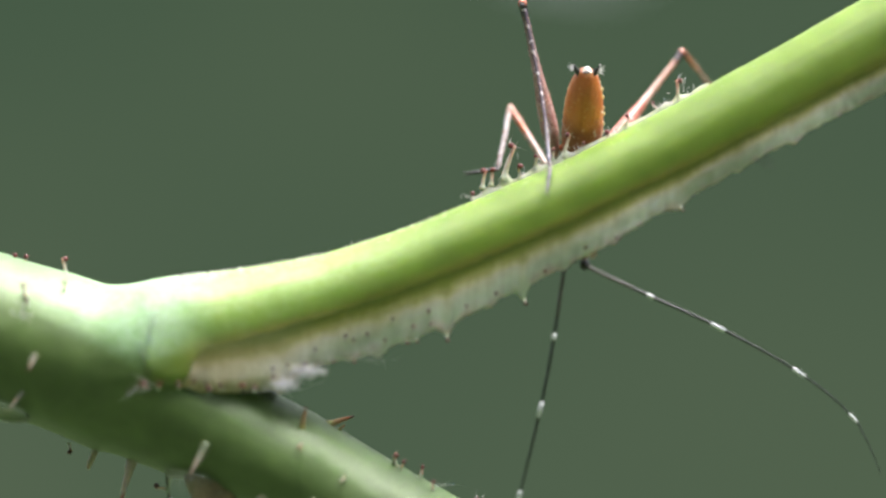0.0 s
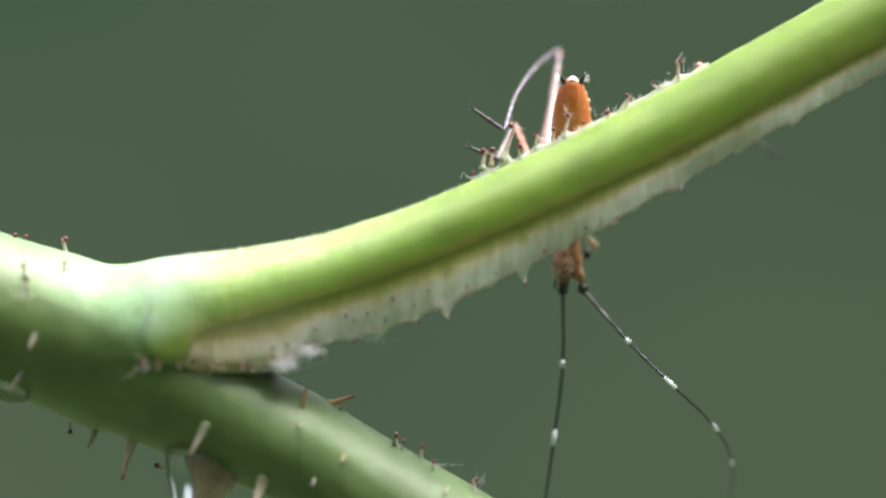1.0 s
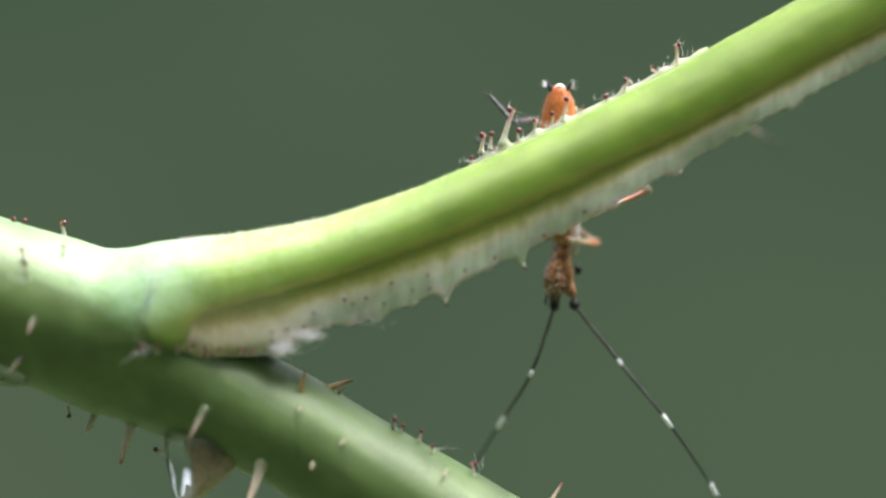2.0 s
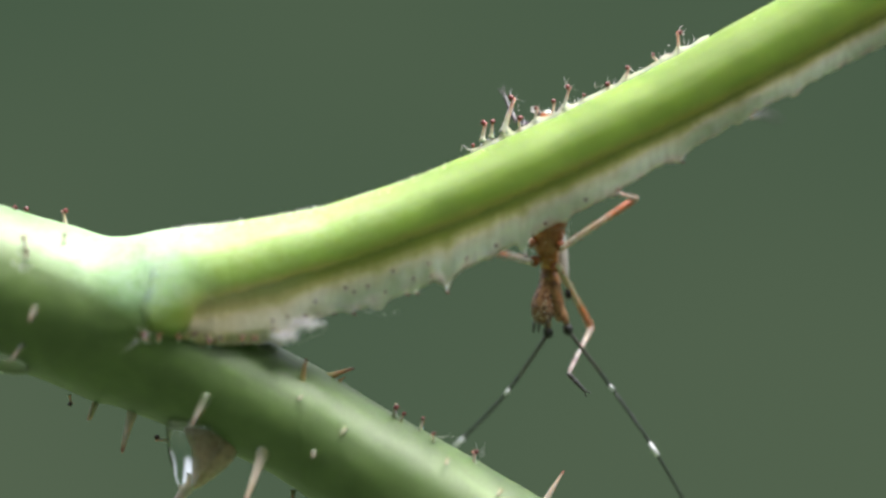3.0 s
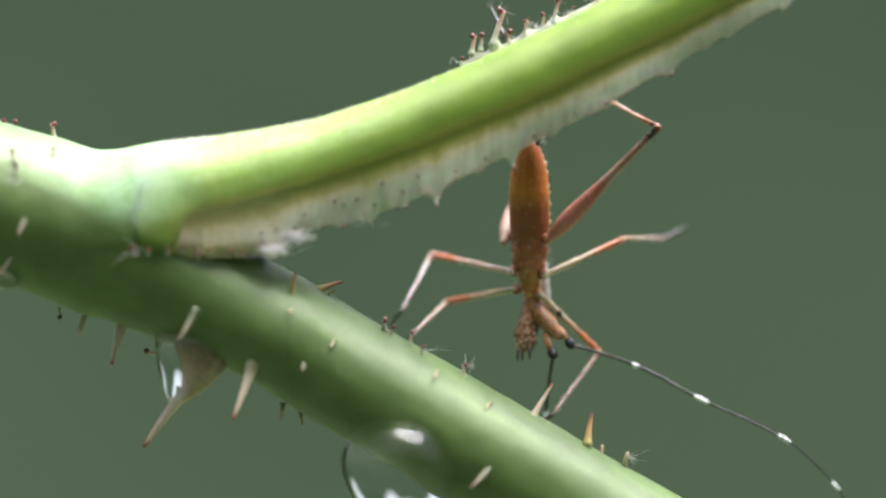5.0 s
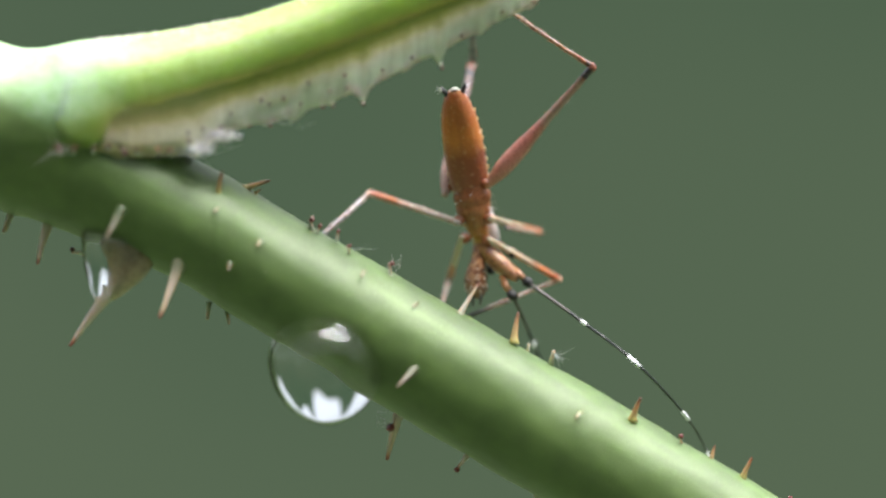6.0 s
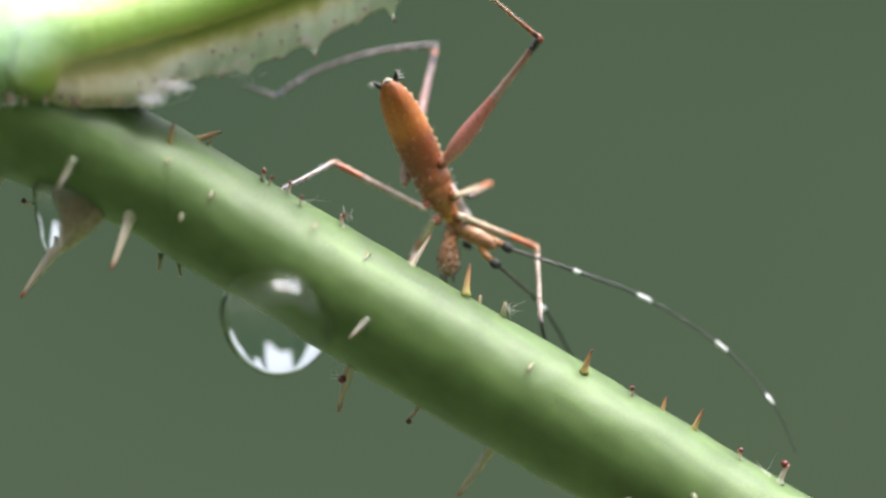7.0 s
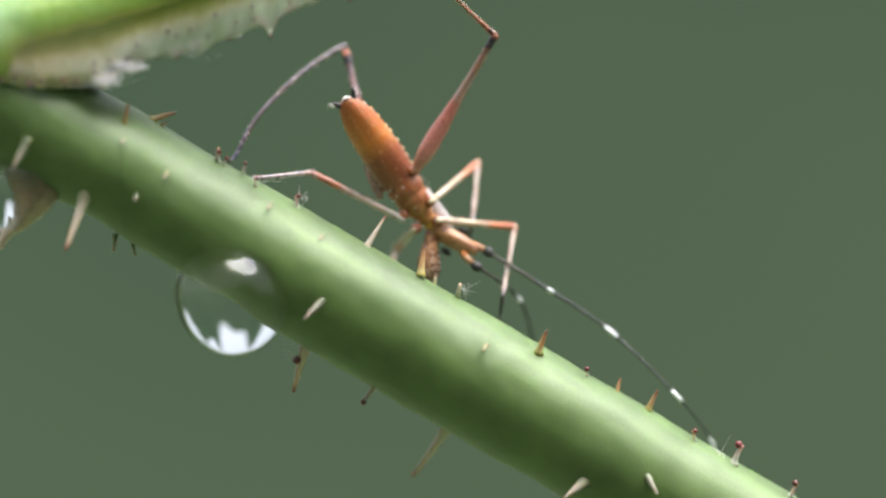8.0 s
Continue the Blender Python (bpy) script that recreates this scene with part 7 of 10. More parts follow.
    walk(left_antenna[2], [
        (0, limb(-0.71, -3.09, -6.676, -0.853, -3.815, -7.578)),
        (0.25, limb(-0.682, -2.864, -6.842, -0.816, -3.538, -7.783)),
        (0.5, limb(-0.675, -2.616, -6.999, -0.802, -3.236, -7.978)),
        (0.75, limb(-0.485, -2.375, -7.16, -0.571, -2.939, -8.176)),
        (1, limb(-0.269, -2.188, -7.271, -0.315, -2.71, -8.313)),
        (1.25, limb(-0.364, -2.615, -6.982, -0.425, -3.153, -8.015)),
        (1.5, limb(-0.529, -2.805, -6.78, -0.647, -3.362, -7.797)),
        (1.7, limb(-0.696, -2.776, -6.741, -0.942, -3.31, -7.747)),
        (2.1, limb(-1.188, -1.207, -7.433, -1.694, -1.2, -8.483)),
        (2.5, limb(-1.453, -1.167, -7.202, -2.136, -1.157, -8.147)),
        (2.8, limb(-1.452, -1.455, -7.092, -2.186, -1.572, -7.99)),
        (3, limb(-1.305, -0.491, -7.326, -2.001, -0.396, -8.257)),
        (3.2, limb(-1.179, -1.112, -7.169, -1.736, -0.866, -8.162)),
        (3.5, limb(-0.421, -0.99, -7.581, -0.745, -1, -8.701)),
        (3.8, limb(-0.231, -0.652, -7.618, -0.495, -0.661, -8.753)),
        (4, limb(-0.235, -1.231, -7.358, -0.484, -1.224, -8.497)),
        (4.2, limb(-0.171, -1.289, -7.281, -0.417, -1.204, -8.417)),
        (4.6, limb(0.129, -0.981, -7.165, -0.063, -0.703, -8.28)),
        (5, limb(0.644, -0.617, -7.053, 0.574, -0.199, -8.139)),
        (5.3, limb(0.889, -0.208, -6.896, 0.897, 0.303, -7.944)),
        (5.5, limb(0.801, 0.015, -6.754, 0.821, 0.565, -7.782)),
        (5.75, limb(1.072, 0.062, -6.741, 1.201, 0.588, -7.773)),
        (6, limb(1.414, -0.201, -6.82, 1.645, 0.233, -7.877)),
        (6.25, limb(1.608, -0.493, -6.854, 1.869, -0.154, -7.938)),
        (6.5, limb(1.714, -0.677, -6.874, 1.982, -0.406, -7.976)),
        (6.65, limb(1.667, -0.474, -6.827, 1.93, -0.133, -7.91)),
        (6.8, limb(1.664, -0.229, -6.772, 1.939, 0.193, -7.823)),
        (7, limb(1.812, -0.855, -6.943, 2.11, -0.635, -8.048)),
        (7.2, limb(1.74, -0.518, -6.868, 2.011, -0.15, -7.94)),
        (7.5, limb(1.559, -0.498, -6.884, 1.783, -0.14, -7.971)),
        (8, limb(1.297, -0.481, -6.84, 1.391, 0.013, -7.891)),
    ])
    walk(left_antenna[3], [
        (0, limb(-0.853, -3.815, -7.578, -1.019, -4.579, -8.443)),
        (0.25, limb(-0.816, -3.538, -7.783, -0.997, -4.258, -8.683)),
        (0.5, limb(-0.802, -3.236, -7.978, -0.988, -3.905, -8.914)),
        (0.75, limb(-0.571, -2.939, -8.176, -0.72, -3.55, -9.158)),
        (1, limb(-0.315, -2.71, -8.313, -0.438, -3.294, -9.314)),
        (1.25, limb(-0.425, -3.153, -8.015, -0.563, -3.358, -9.154)),
        (1.5, limb(-0.647, -3.362, -7.797, -0.829, -3.313, -8.948)),
        (1.7, limb(-0.942, -3.31, -7.747, -1.256, -3.075, -8.845)),
        (2.1, limb(-1.694, -1.2, -8.483, -2.187, -0.647, -9.383)),
        (2.5, limb(-2.136, -1.157, -8.147, -2.858, -1.024, -9.052)),
        (2.8, limb(-2.186, -1.572, -7.99, -2.963, -1.572, -8.858)),
        (3, limb(-2.001, -0.396, -8.257, -2.763, -0.271, -9.13)),
        (3.2, limb(-1.736, -0.866, -8.162, -2.248, -0.378, -9.089)),
        (3.5, limb(-0.745, -1, -8.701, -1.06, -0.763, -9.798)),
        (3.8, limb(-0.495, -0.661, -8.753, -0.742, -0.695, -9.892)),
        (4, limb(-0.484, -1.224, -8.497, -0.706, -1.292, -9.64)),
        (4.2, limb(-0.417, -1.204, -8.417, -0.599, -1.08, -9.562)),
        (4.6, limb(-0.063, -0.703, -8.28, -0.162, -0.359, -9.39)),
        (5, limb(0.574, -0.199, -8.139, 0.582, 0.257, -9.212)),
        (5.3, limb(0.897, 0.303, -7.944, 0.979, 0.725, -9.028)),
        (5.5, limb(0.821, 0.565, -7.782, 0.924, 0.863, -8.904)),
        (5.75, limb(1.201, 0.588, -7.773, 1.379, 0.79, -8.907)),
        (6, limb(1.645, 0.233, -7.877, 1.891, 0.406, -9.003)),
        (6.25, limb(1.869, -0.154, -7.938, 2.13, -0.02, -9.066)),
        (6.5, limb(1.982, -0.406, -7.976, 2.228, -0.309, -9.111)),
        (6.65, limb(1.93, -0.133, -7.91, 2.148, -0.012, -9.049)),
        (6.8, limb(1.939, 0.193, -7.823, 2.128, 0.367, -8.96)),
        (7, limb(2.11, -0.635, -8.048, 2.235, -0.523, -9.202)),
        (7.2, limb(2.011, -0.15, -7.94, 2.092, 0.124, -9.071)),
        (7.5, limb(1.783, -0.14, -7.971, 1.675, 0.023, -9.12)),
        (8, limb(1.391, 0.013, -7.891, 1.152, 0.43, -8.953)),
    ])
    walk(left_antenna[4], [
        (0, limb(-1.019, -4.579, -8.443, -1.205, -5.32, -9.323)),
        (0.25, limb(-0.997, -4.258, -8.683, -1.202, -4.947, -9.6)),
        (0.5, limb(-0.988, -3.905, -8.914, -1.203, -4.54, -9.868)),
        (0.75, limb(-0.72, -3.55, -9.158, -0.9, -4.132, -10.152)),
        (1, limb(-0.438, -3.294, -9.314, -0.598, -3.836, -10.333)),
        (1.25, limb(-0.563, -3.358, -9.154, -0.739, -3.427, -10.305)),
        (1.5, limb(-0.829, -3.313, -8.948, -1.045, -3.109, -10.075)),
        (1.7, limb(-1.256, -3.075, -8.845, -1.59, -2.679, -9.889)),
        (2.1, limb(-2.187, -0.647, -9.383, -2.688, -0.003, -10.216)),
        (2.5, limb(-2.858, -1.024, -9.052, -3.605, -0.824, -9.925)),
        (2.8, limb(-2.963, -1.572, -8.858, -3.766, -1.47, -9.698)),
        (3, limb(-2.763, -0.271, -9.13, -3.557, -0.112, -9.968)),
        (3.2, limb(-2.248, -0.378, -9.089, -2.761, 0.167, -9.983)),
        (3.5, limb(-1.06, -0.763, -9.798, -1.374, -0.45, -10.877)),
        (3.8, limb(-0.742, -0.695, -9.892, -0.981, -0.722, -11.032)),
        (4, limb(-0.706, -1.292, -9.64, -0.915, -1.367, -10.784)),
        (4.2, limb(-0.599, -1.08, -9.562, -0.758, -0.957, -10.71)),
        (4.6, limb(-0.162, -0.359, -9.39, -0.225, -0.014, -10.501)),
        (5, limb(0.582, 0.257, -9.212, 0.633, 0.703, -10.288)),
        (5.3, limb(0.979, 0.725, -9.028, 1.108, 1.094, -10.126)),
        (5.5, limb(0.924, 0.863, -8.904, 1.072, 1.06, -10.044)),
        (5.75, limb(1.379, 0.79, -8.907, 1.575, 0.878, -10.053)),
        (6, limb(1.891, 0.406, -9.003, 2.133, 0.489, -10.14)),
        (6.25, limb(2.13, -0.02, -9.066, 2.381, 0.046, -10.203)),
        (6.5, limb(2.228, -0.309, -9.111, 2.454, -0.267, -10.254)),
        (6.65, limb(2.148, -0.012, -9.049, 2.329, 0.03, -10.199)),
        (6.8, limb(2.128, 0.367, -8.96, 2.257, 0.446, -10.116)),
        (7, limb(2.235, -0.523, -9.202, 2.27, -0.447, -10.364)),
        (7.2, limb(2.092, 0.124, -9.071, 2.065, 0.313, -10.221)),
        (7.5, limb(1.675, 0.023, -9.12, 1.432, 0.091, -10.258)),
        (8, limb(1.152, 0.43, -8.953, 0.791, 0.773, -10.007)),
    ])
    walk(left_antenna[5], [
        (0, limb(-1.205, -5.32, -9.323, -1.41, -5.961, -10.275)),
        (0.25, limb(-1.202, -4.947, -9.6, -1.41, -5.517, -10.595)),
        (0.5, limb(-1.203, -4.54, -9.868, -1.41, -5.04, -10.9)),
        (0.75, limb(-0.9, -4.132, -10.152, -1.076, -4.594, -11.207)),
        (1, limb(-0.598, -3.836, -10.333, -0.75, -4.202, -11.429)),
        (1.25, limb(-0.739, -3.427, -10.305, -0.923, -3.556, -11.448)),
        (1.5, limb(-1.045, -3.109, -10.075, -1.31, -3.121, -11.21)),
        (1.7, limb(-1.59, -2.679, -9.889, -1.983, -2.521, -10.975)),
        (2.1, limb(-2.688, -0.003, -10.216, -3.279, 0.361, -11.152)),
        (2.5, limb(-3.605, -0.824, -9.925, -4.368, -0.606, -10.779)),
        (2.8, limb(-3.766, -1.47, -9.698, -4.578, -1.272, -10.51)),
        (3, limb(-3.557, -0.112, -9.968, -4.354, 0.094, -10.794)),
        (3.2, limb(-2.761, 0.167, -9.983, -3.338, 0.586, -10.905)),
        (3.5, limb(-1.374, -0.45, -10.877, -1.705, -0.232, -11.973)),
        (3.8, limb(-0.981, -0.722, -11.032, -1.222, -0.708, -12.173)),
        (4, limb(-0.915, -1.367, -10.784, -1.128, -1.382, -11.93)),
        (4.2, limb(-0.758, -0.957, -10.71, -0.939, -0.883, -11.859)),
        (4.6, limb(-0.225, -0.014, -10.501, -0.313, 0.262, -11.631)),
        (5, limb(0.633, 0.703, -10.288, 0.69, 1.086, -11.387)),
        (5.3, limb(1.108, 1.094, -10.126, 1.254, 1.455, -11.225)),
        (5.5, limb(1.072, 1.06, -10.044, 1.234, 1.319, -11.169)),
        (5.75, limb(1.575, 0.878, -10.053, 1.772, 1.076, -11.184)),
        (6, limb(2.133, 0.489, -10.14, 2.362, 0.667, -11.269)),
        (6.25, limb(2.381, 0.046, -10.203, 2.617, 0.191, -11.335)),
        (6.5, limb(2.454, -0.267, -10.254, 2.664, -0.15, -11.395)),
        (6.65, limb(2.329, 0.03, -10.199, 2.485, 0.146, -11.349)),
        (6.8, limb(2.257, 0.446, -10.116, 2.355, 0.592, -11.269)),
        (7, limb(2.27, -0.447, -10.364, 2.302, -0.322, -11.523)),
        (7.2, limb(2.065, 0.313, -10.221, 2.001, 0.424, -11.379)),
        (7.5, limb(1.432, 0.091, -10.258, 1.218, 0.164, -11.402)),
        (8, limb(0.791, 0.773, -10.007, 0.494, 1.064, -11.096)),
    ])
    walk(left_antenna[6], [
        (0, limb(-1.41, -5.961, -10.275, -1.627, -6.52, -11.275)),
        (0.25, limb(-1.41, -5.517, -10.595, -1.619, -5.987, -11.641)),
        (0.5, limb(-1.41, -5.04, -10.9, -1.611, -5.425, -11.982)),
        (0.75, limb(-1.076, -4.594, -11.207, -1.252, -4.961, -12.3)),
        (1, limb(-0.75, -4.202, -11.429, -0.896, -4.411, -12.567)),
        (1.25, limb(-0.923, -3.556, -11.448, -1.119, -3.705, -12.588)),
        (1.5, limb(-1.31, -3.121, -11.21, -1.614, -3.291, -12.322)),
        (1.7, limb(-1.983, -2.521, -10.975, -2.417, -2.538, -12.057)),
        (2.1, limb(-3.279, 0.361, -11.152, -3.916, 0.491, -12.12)),
        (2.5, limb(-4.368, -0.606, -10.779, -5.145, -0.347, -11.609)),
        (2.8, limb(-4.578, -1.272, -10.51, -5.392, -0.968, -11.287)),
        (3, limb(-4.354, 0.094, -10.794, -5.151, 0.353, -11.604)),
        (3.2, limb(-3.338, 0.586, -10.905, -3.96, 0.919, -11.833)),
        (3.5, limb(-1.705, -0.232, -11.973, -2.051, -0.065, -13.073)),
        (3.8, limb(-1.222, -0.708, -12.173, -1.462, -0.669, -13.313)),
        (4, limb(-1.128, -1.382, -11.93, -1.341, -1.365, -13.076)),
        (4.2, limb(-0.939, -0.883, -11.859, -1.134, -0.861, -13.008)),
        (4.6, limb(-0.313, 0.262, -11.631, -0.417, 0.482, -12.77)),
        (5, limb(0.69, 1.086, -11.387, 0.753, 1.43, -12.5)),
        (5.3, limb(1.254, 1.455, -11.225, 1.417, 1.818, -12.32)),
        (5.5, limb(1.234, 1.319, -11.169, 1.412, 1.626, -12.279)),
        (5.75, limb(1.772, 1.076, -11.184, 1.974, 1.358, -12.297)),
        (6, limb(2.362, 0.667, -11.269, 2.58, 0.922, -12.386)),
        (6.25, limb(2.617, 0.191, -11.335, 2.84, 0.404, -12.459)),
        (6.5, limb(2.664, -0.15, -11.395, 2.86, 0.032, -12.529)),
        (6.65, limb(2.485, 0.146, -11.349, 2.617, 0.321, -12.494)),
        (6.8, limb(2.355, 0.592, -11.269, 2.421, 0.789, -12.416)),
        (7, limb(2.302, -0.322, -11.523, 2.319, -0.149, -12.675)),
        (7.2, limb(2.001, 0.424, -11.379, 1.888, 0.46, -12.539)),
        (7.5, limb(1.218, 0.164, -11.402, 1.005, 0.225, -12.546)),
        (8, limb(0.494, 1.064, -11.096, 0.23, 1.32, -12.202)),
    ])
    walk(left_antenna[7], [
        (0, limb(-1.627, -6.52, -11.275, -1.853, -7.042, -12.292)),
        (0.25, limb(-1.619, -5.987, -11.641, -1.832, -6.414, -12.705)),
        (0.5, limb(-1.611, -5.425, -11.982, -1.815, -5.763, -13.079)),
        (0.75, limb(-1.252, -4.961, -12.3, -1.431, -5.285, -13.405)),
        (1, limb(-0.896, -4.411, -12.567, -1.045, -4.565, -13.713)),
        (1.25, limb(-1.119, -3.705, -12.588, -1.324, -3.854, -13.726)),
        (1.5, limb(-1.614, -3.291, -12.322, -1.935, -3.498, -13.424)),
        (1.7, limb(-2.417, -2.538, -12.057, -2.867, -2.608, -13.13)),
        (2.1, limb(-3.916, 0.491, -12.12, -4.567, 0.548, -13.085)),
        (2.5, limb(-5.145, -0.347, -11.609, -5.93, -0.085, -12.43)),
        (2.8, limb(-5.392, -0.968, -11.287, -6.209, -0.635, -12.049)),
        (3, limb(-5.151, 0.353, -11.604, -5.955, 0.621, -12.404)),
        (3.2, limb(-3.96, 0.919, -11.833, -4.598, 1.219, -12.761)),
        (3.5, limb(-2.051, -0.065, -13.073, -2.4, 0.081, -14.176)),
        (3.8, limb(-1.462, -0.669, -13.313, -1.701, -0.614, -14.452)),
        (4, limb(-1.341, -1.365, -13.076, -1.553, -1.325, -14.221)),
        (4.2, limb(-1.134, -0.861, -13.008, -1.331, -0.844, -14.157)),
        (4.6, limb(-0.417, 0.482, -12.77, -0.52, 0.684, -13.914)),
        (5, limb(0.753, 1.43, -12.5, 0.827, 1.747, -13.619)),
        (5.3, limb(1.417, 1.818, -12.32, 1.594, 2.16, -13.42)),
        (5.5, limb(1.412, 1.626, -12.279, 1.6, 1.925, -13.39)),
        (5.75, limb(1.974, 1.358, -12.297, 2.178, 1.643, -13.409)),
        (6, limb(2.58, 0.922, -12.386, 2.793, 1.178, -13.503)),
        (6.25, limb(2.84, 0.404, -12.459, 3.057, 0.617, -13.585)),
        (6.5, limb(2.86, 0.032, -12.529, 3.048, 0.216, -13.665)),
        (6.65, limb(2.617, 0.321, -12.494, 2.735, 0.495, -13.64)),
        (6.8, limb(2.421, 0.789, -12.416, 2.467, 0.981, -13.564)),
        (7, limb(2.319, -0.149, -12.675, 2.32, 0.022, -13.829)),
        (7.2, limb(1.888, 0.46, -12.539, 1.751, 0.46, -13.697)),
        (7.5, limb(1.005, 0.225, -12.546, 0.781, 0.272, -13.689)),
        (8, limb(0.23, 1.32, -12.202, -0.034, 1.538, -13.317)),
    ])
    walk(left_antenna[8], [
        (0, limb(-1.853, -7.042, -12.292, -2.086, -7.549, -13.316)),
        (0.25, limb(-1.832, -6.414, -12.705, -2.052, -6.827, -13.773)),
        (0.5, limb(-1.815, -5.763, -13.079, -2.023, -6.088, -14.179)),
        (0.75, limb(-1.431, -5.285, -13.405, -1.614, -5.587, -14.516)),
        (1, limb(-1.045, -4.565, -13.713, -1.199, -4.729, -14.857)),
        (1.25, limb(-1.324, -3.854, -13.726, -1.535, -4.012, -14.861)),
        (1.5, limb(-1.935, -3.498, -13.424, -2.26, -3.696, -14.526)),
        (1.7, limb(-2.867, -2.608, -13.13, -3.325, -2.704, -14.198)),
        (2.1, limb(-4.567, 0.548, -13.085, -5.224, 0.593, -14.047)),
        (2.5, limb(-5.93, -0.085, -12.43, -6.722, 0.131, -13.257)),
        (2.8, limb(-6.209, -0.635, -12.049, -7.033, -0.339, -12.819)),
        (3, limb(-5.955, 0.621, -12.404, -6.77, 0.858, -13.204)),
        (3.2, limb(-4.598, 1.219, -12.761, -5.235, 1.501, -13.696)),
        (3.5, limb(-2.4, 0.081, -14.176, -2.748, 0.199, -15.282)),
        (3.8, limb(-1.701, -0.614, -14.452, -1.938, -0.539, -15.591)),
        (4, limb(-1.553, -1.325, -14.221, -1.764, -1.248, -15.365)),
        (4.2, limb(-1.331, -0.844, -14.157, -1.525, -0.788, -15.305)),
        (4.6, limb(-0.52, 0.684, -13.914, -0.614, 0.888, -15.058)),
        (5, limb(0.827, 1.747, -13.619, 0.916, 2.033, -14.745)),
        (5.3, limb(1.594, 2.16, -13.42, 1.783, 2.453, -14.533)),
        (5.5, limb(1.6, 1.925, -13.39, 1.794, 2.174, -14.512)),
        (5.75, limb(2.178, 1.643, -13.409, 2.383, 1.878, -14.533)),
        (6, limb(2.793, 1.178, -13.503, 3.004, 1.385, -14.631)),
        (6.25, limb(3.057, 0.617, -13.585, 3.267, 0.782, -14.719)),
        (6.5, limb(3.048, 0.216, -13.665, 3.226, 0.354, -14.809)),
        (6.65, limb(2.735, 0.495, -13.64, 2.842, 0.623, -14.794)),
        (6.8, limb(2.467, 0.981, -13.564, 2.502, 1.127, -14.72)),
        (7, limb(2.32, 0.022, -13.829, 2.31, 0.147, -14.987)),
        (7.2, limb(1.751, 0.46, -13.697, 1.619, 0.449, -14.855)),
        (7.5, limb(0.781, 0.272, -13.689, 0.558, 0.31, -14.833)),
        (8, limb(-0.034, 1.538, -13.317, -0.301, 1.701, -14.44)),
    ])
    walk(left_antenna[9], [
        (0, limb(-2.086, -7.549, -13.316, -2.332, -8.035, -14.346)),
        (0.25, limb(-2.052, -6.827, -13.773, -2.283, -7.231, -14.842)),
        (0.5, limb(-2.023, -6.088, -14.179, -2.242, -6.414, -15.276)),
        (0.75, limb(-1.614, -5.587, -14.516, -1.803, -5.865, -15.632)),
        (1, limb(-1.199, -4.729, -14.857, -1.364, -4.944, -15.99)),
        (1.25, limb(-1.535, -4.012, -14.861, -1.752, -4.193, -15.992)),
        (1.5, limb(-2.26, -3.696, -14.526, -2.584, -3.854, -15.634)),
        (1.7, limb(-3.325, -2.704, -14.198, -3.79, -2.842, -15.258)),
        (2.1, limb(-5.224, 0.593, -14.047, -5.887, 0.636, -15.005)),
        (2.5, limb(-6.722, 0.131, -13.257, -7.52, 0.229, -14.101)),
        (2.8, limb(-7.033, -0.339, -12.819, -7.865, -0.147, -13.612)),
        (3, limb(-6.77, 0.858, -13.204, -7.608, 1.015, -13.999)),
        (3.2, limb(-5.235, 1.501, -13.696, -5.867, 1.752, -14.643)),
        (3.5, limb(-2.748, 0.199, -15.282, -3.086, 0.257, -16.396)),
        (3.8, limb(-1.938, -0.539, -15.591, -2.172, -0.437, -16.729)),
        (4, limb(-1.764, -1.248, -15.365, -1.973, -1.105, -16.503)),
        (4.2, limb(-1.525, -0.788, -15.305, -1.714, -0.638, -16.445)),
        (4.6, limb(-0.614, 0.888, -15.058, -0.688, 1.103, -16.201)),
        (5, limb(0.916, 2.033, -14.745, 1.036, 2.254, -15.884)),
        (5.3, limb(1.783, 2.453, -14.533, 1.995, 2.632, -15.665)),
        (5.5, limb(1.794, 2.174, -14.512, 1.992, 2.3, -15.654)),
        (5.75, limb(2.383, 1.878, -14.533, 2.586, 1.985, -15.675)),
        (6, limb(3.004, 1.385, -14.631, 3.211, 1.465, -15.775)),
        (6.25, limb(3.267, 0.782, -14.719, 3.465, 0.825, -15.867)),
        (6.5, limb(3.226, 0.354, -14.809, 3.383, 0.373, -15.964)),
        (6.65, limb(2.842, 0.623, -14.794, 2.928, 0.634, -15.957)),
        (6.8, limb(2.502, 1.127, -14.72, 2.518, 1.158, -15.886)),
        (7, limb(2.31, 0.147, -14.987, 2.276, 0.158, -16.153)),
        (7.2, limb(1.619, 0.449, -14.855, 1.507, 0.423, -16.015)),
        (7.5, limb(0.558, 0.31, -14.833, 0.342, 0.324, -15.978)),
        (8, limb(-0.301, 1.701, -14.44, -0.575, 1.742, -15.572)),
    ])
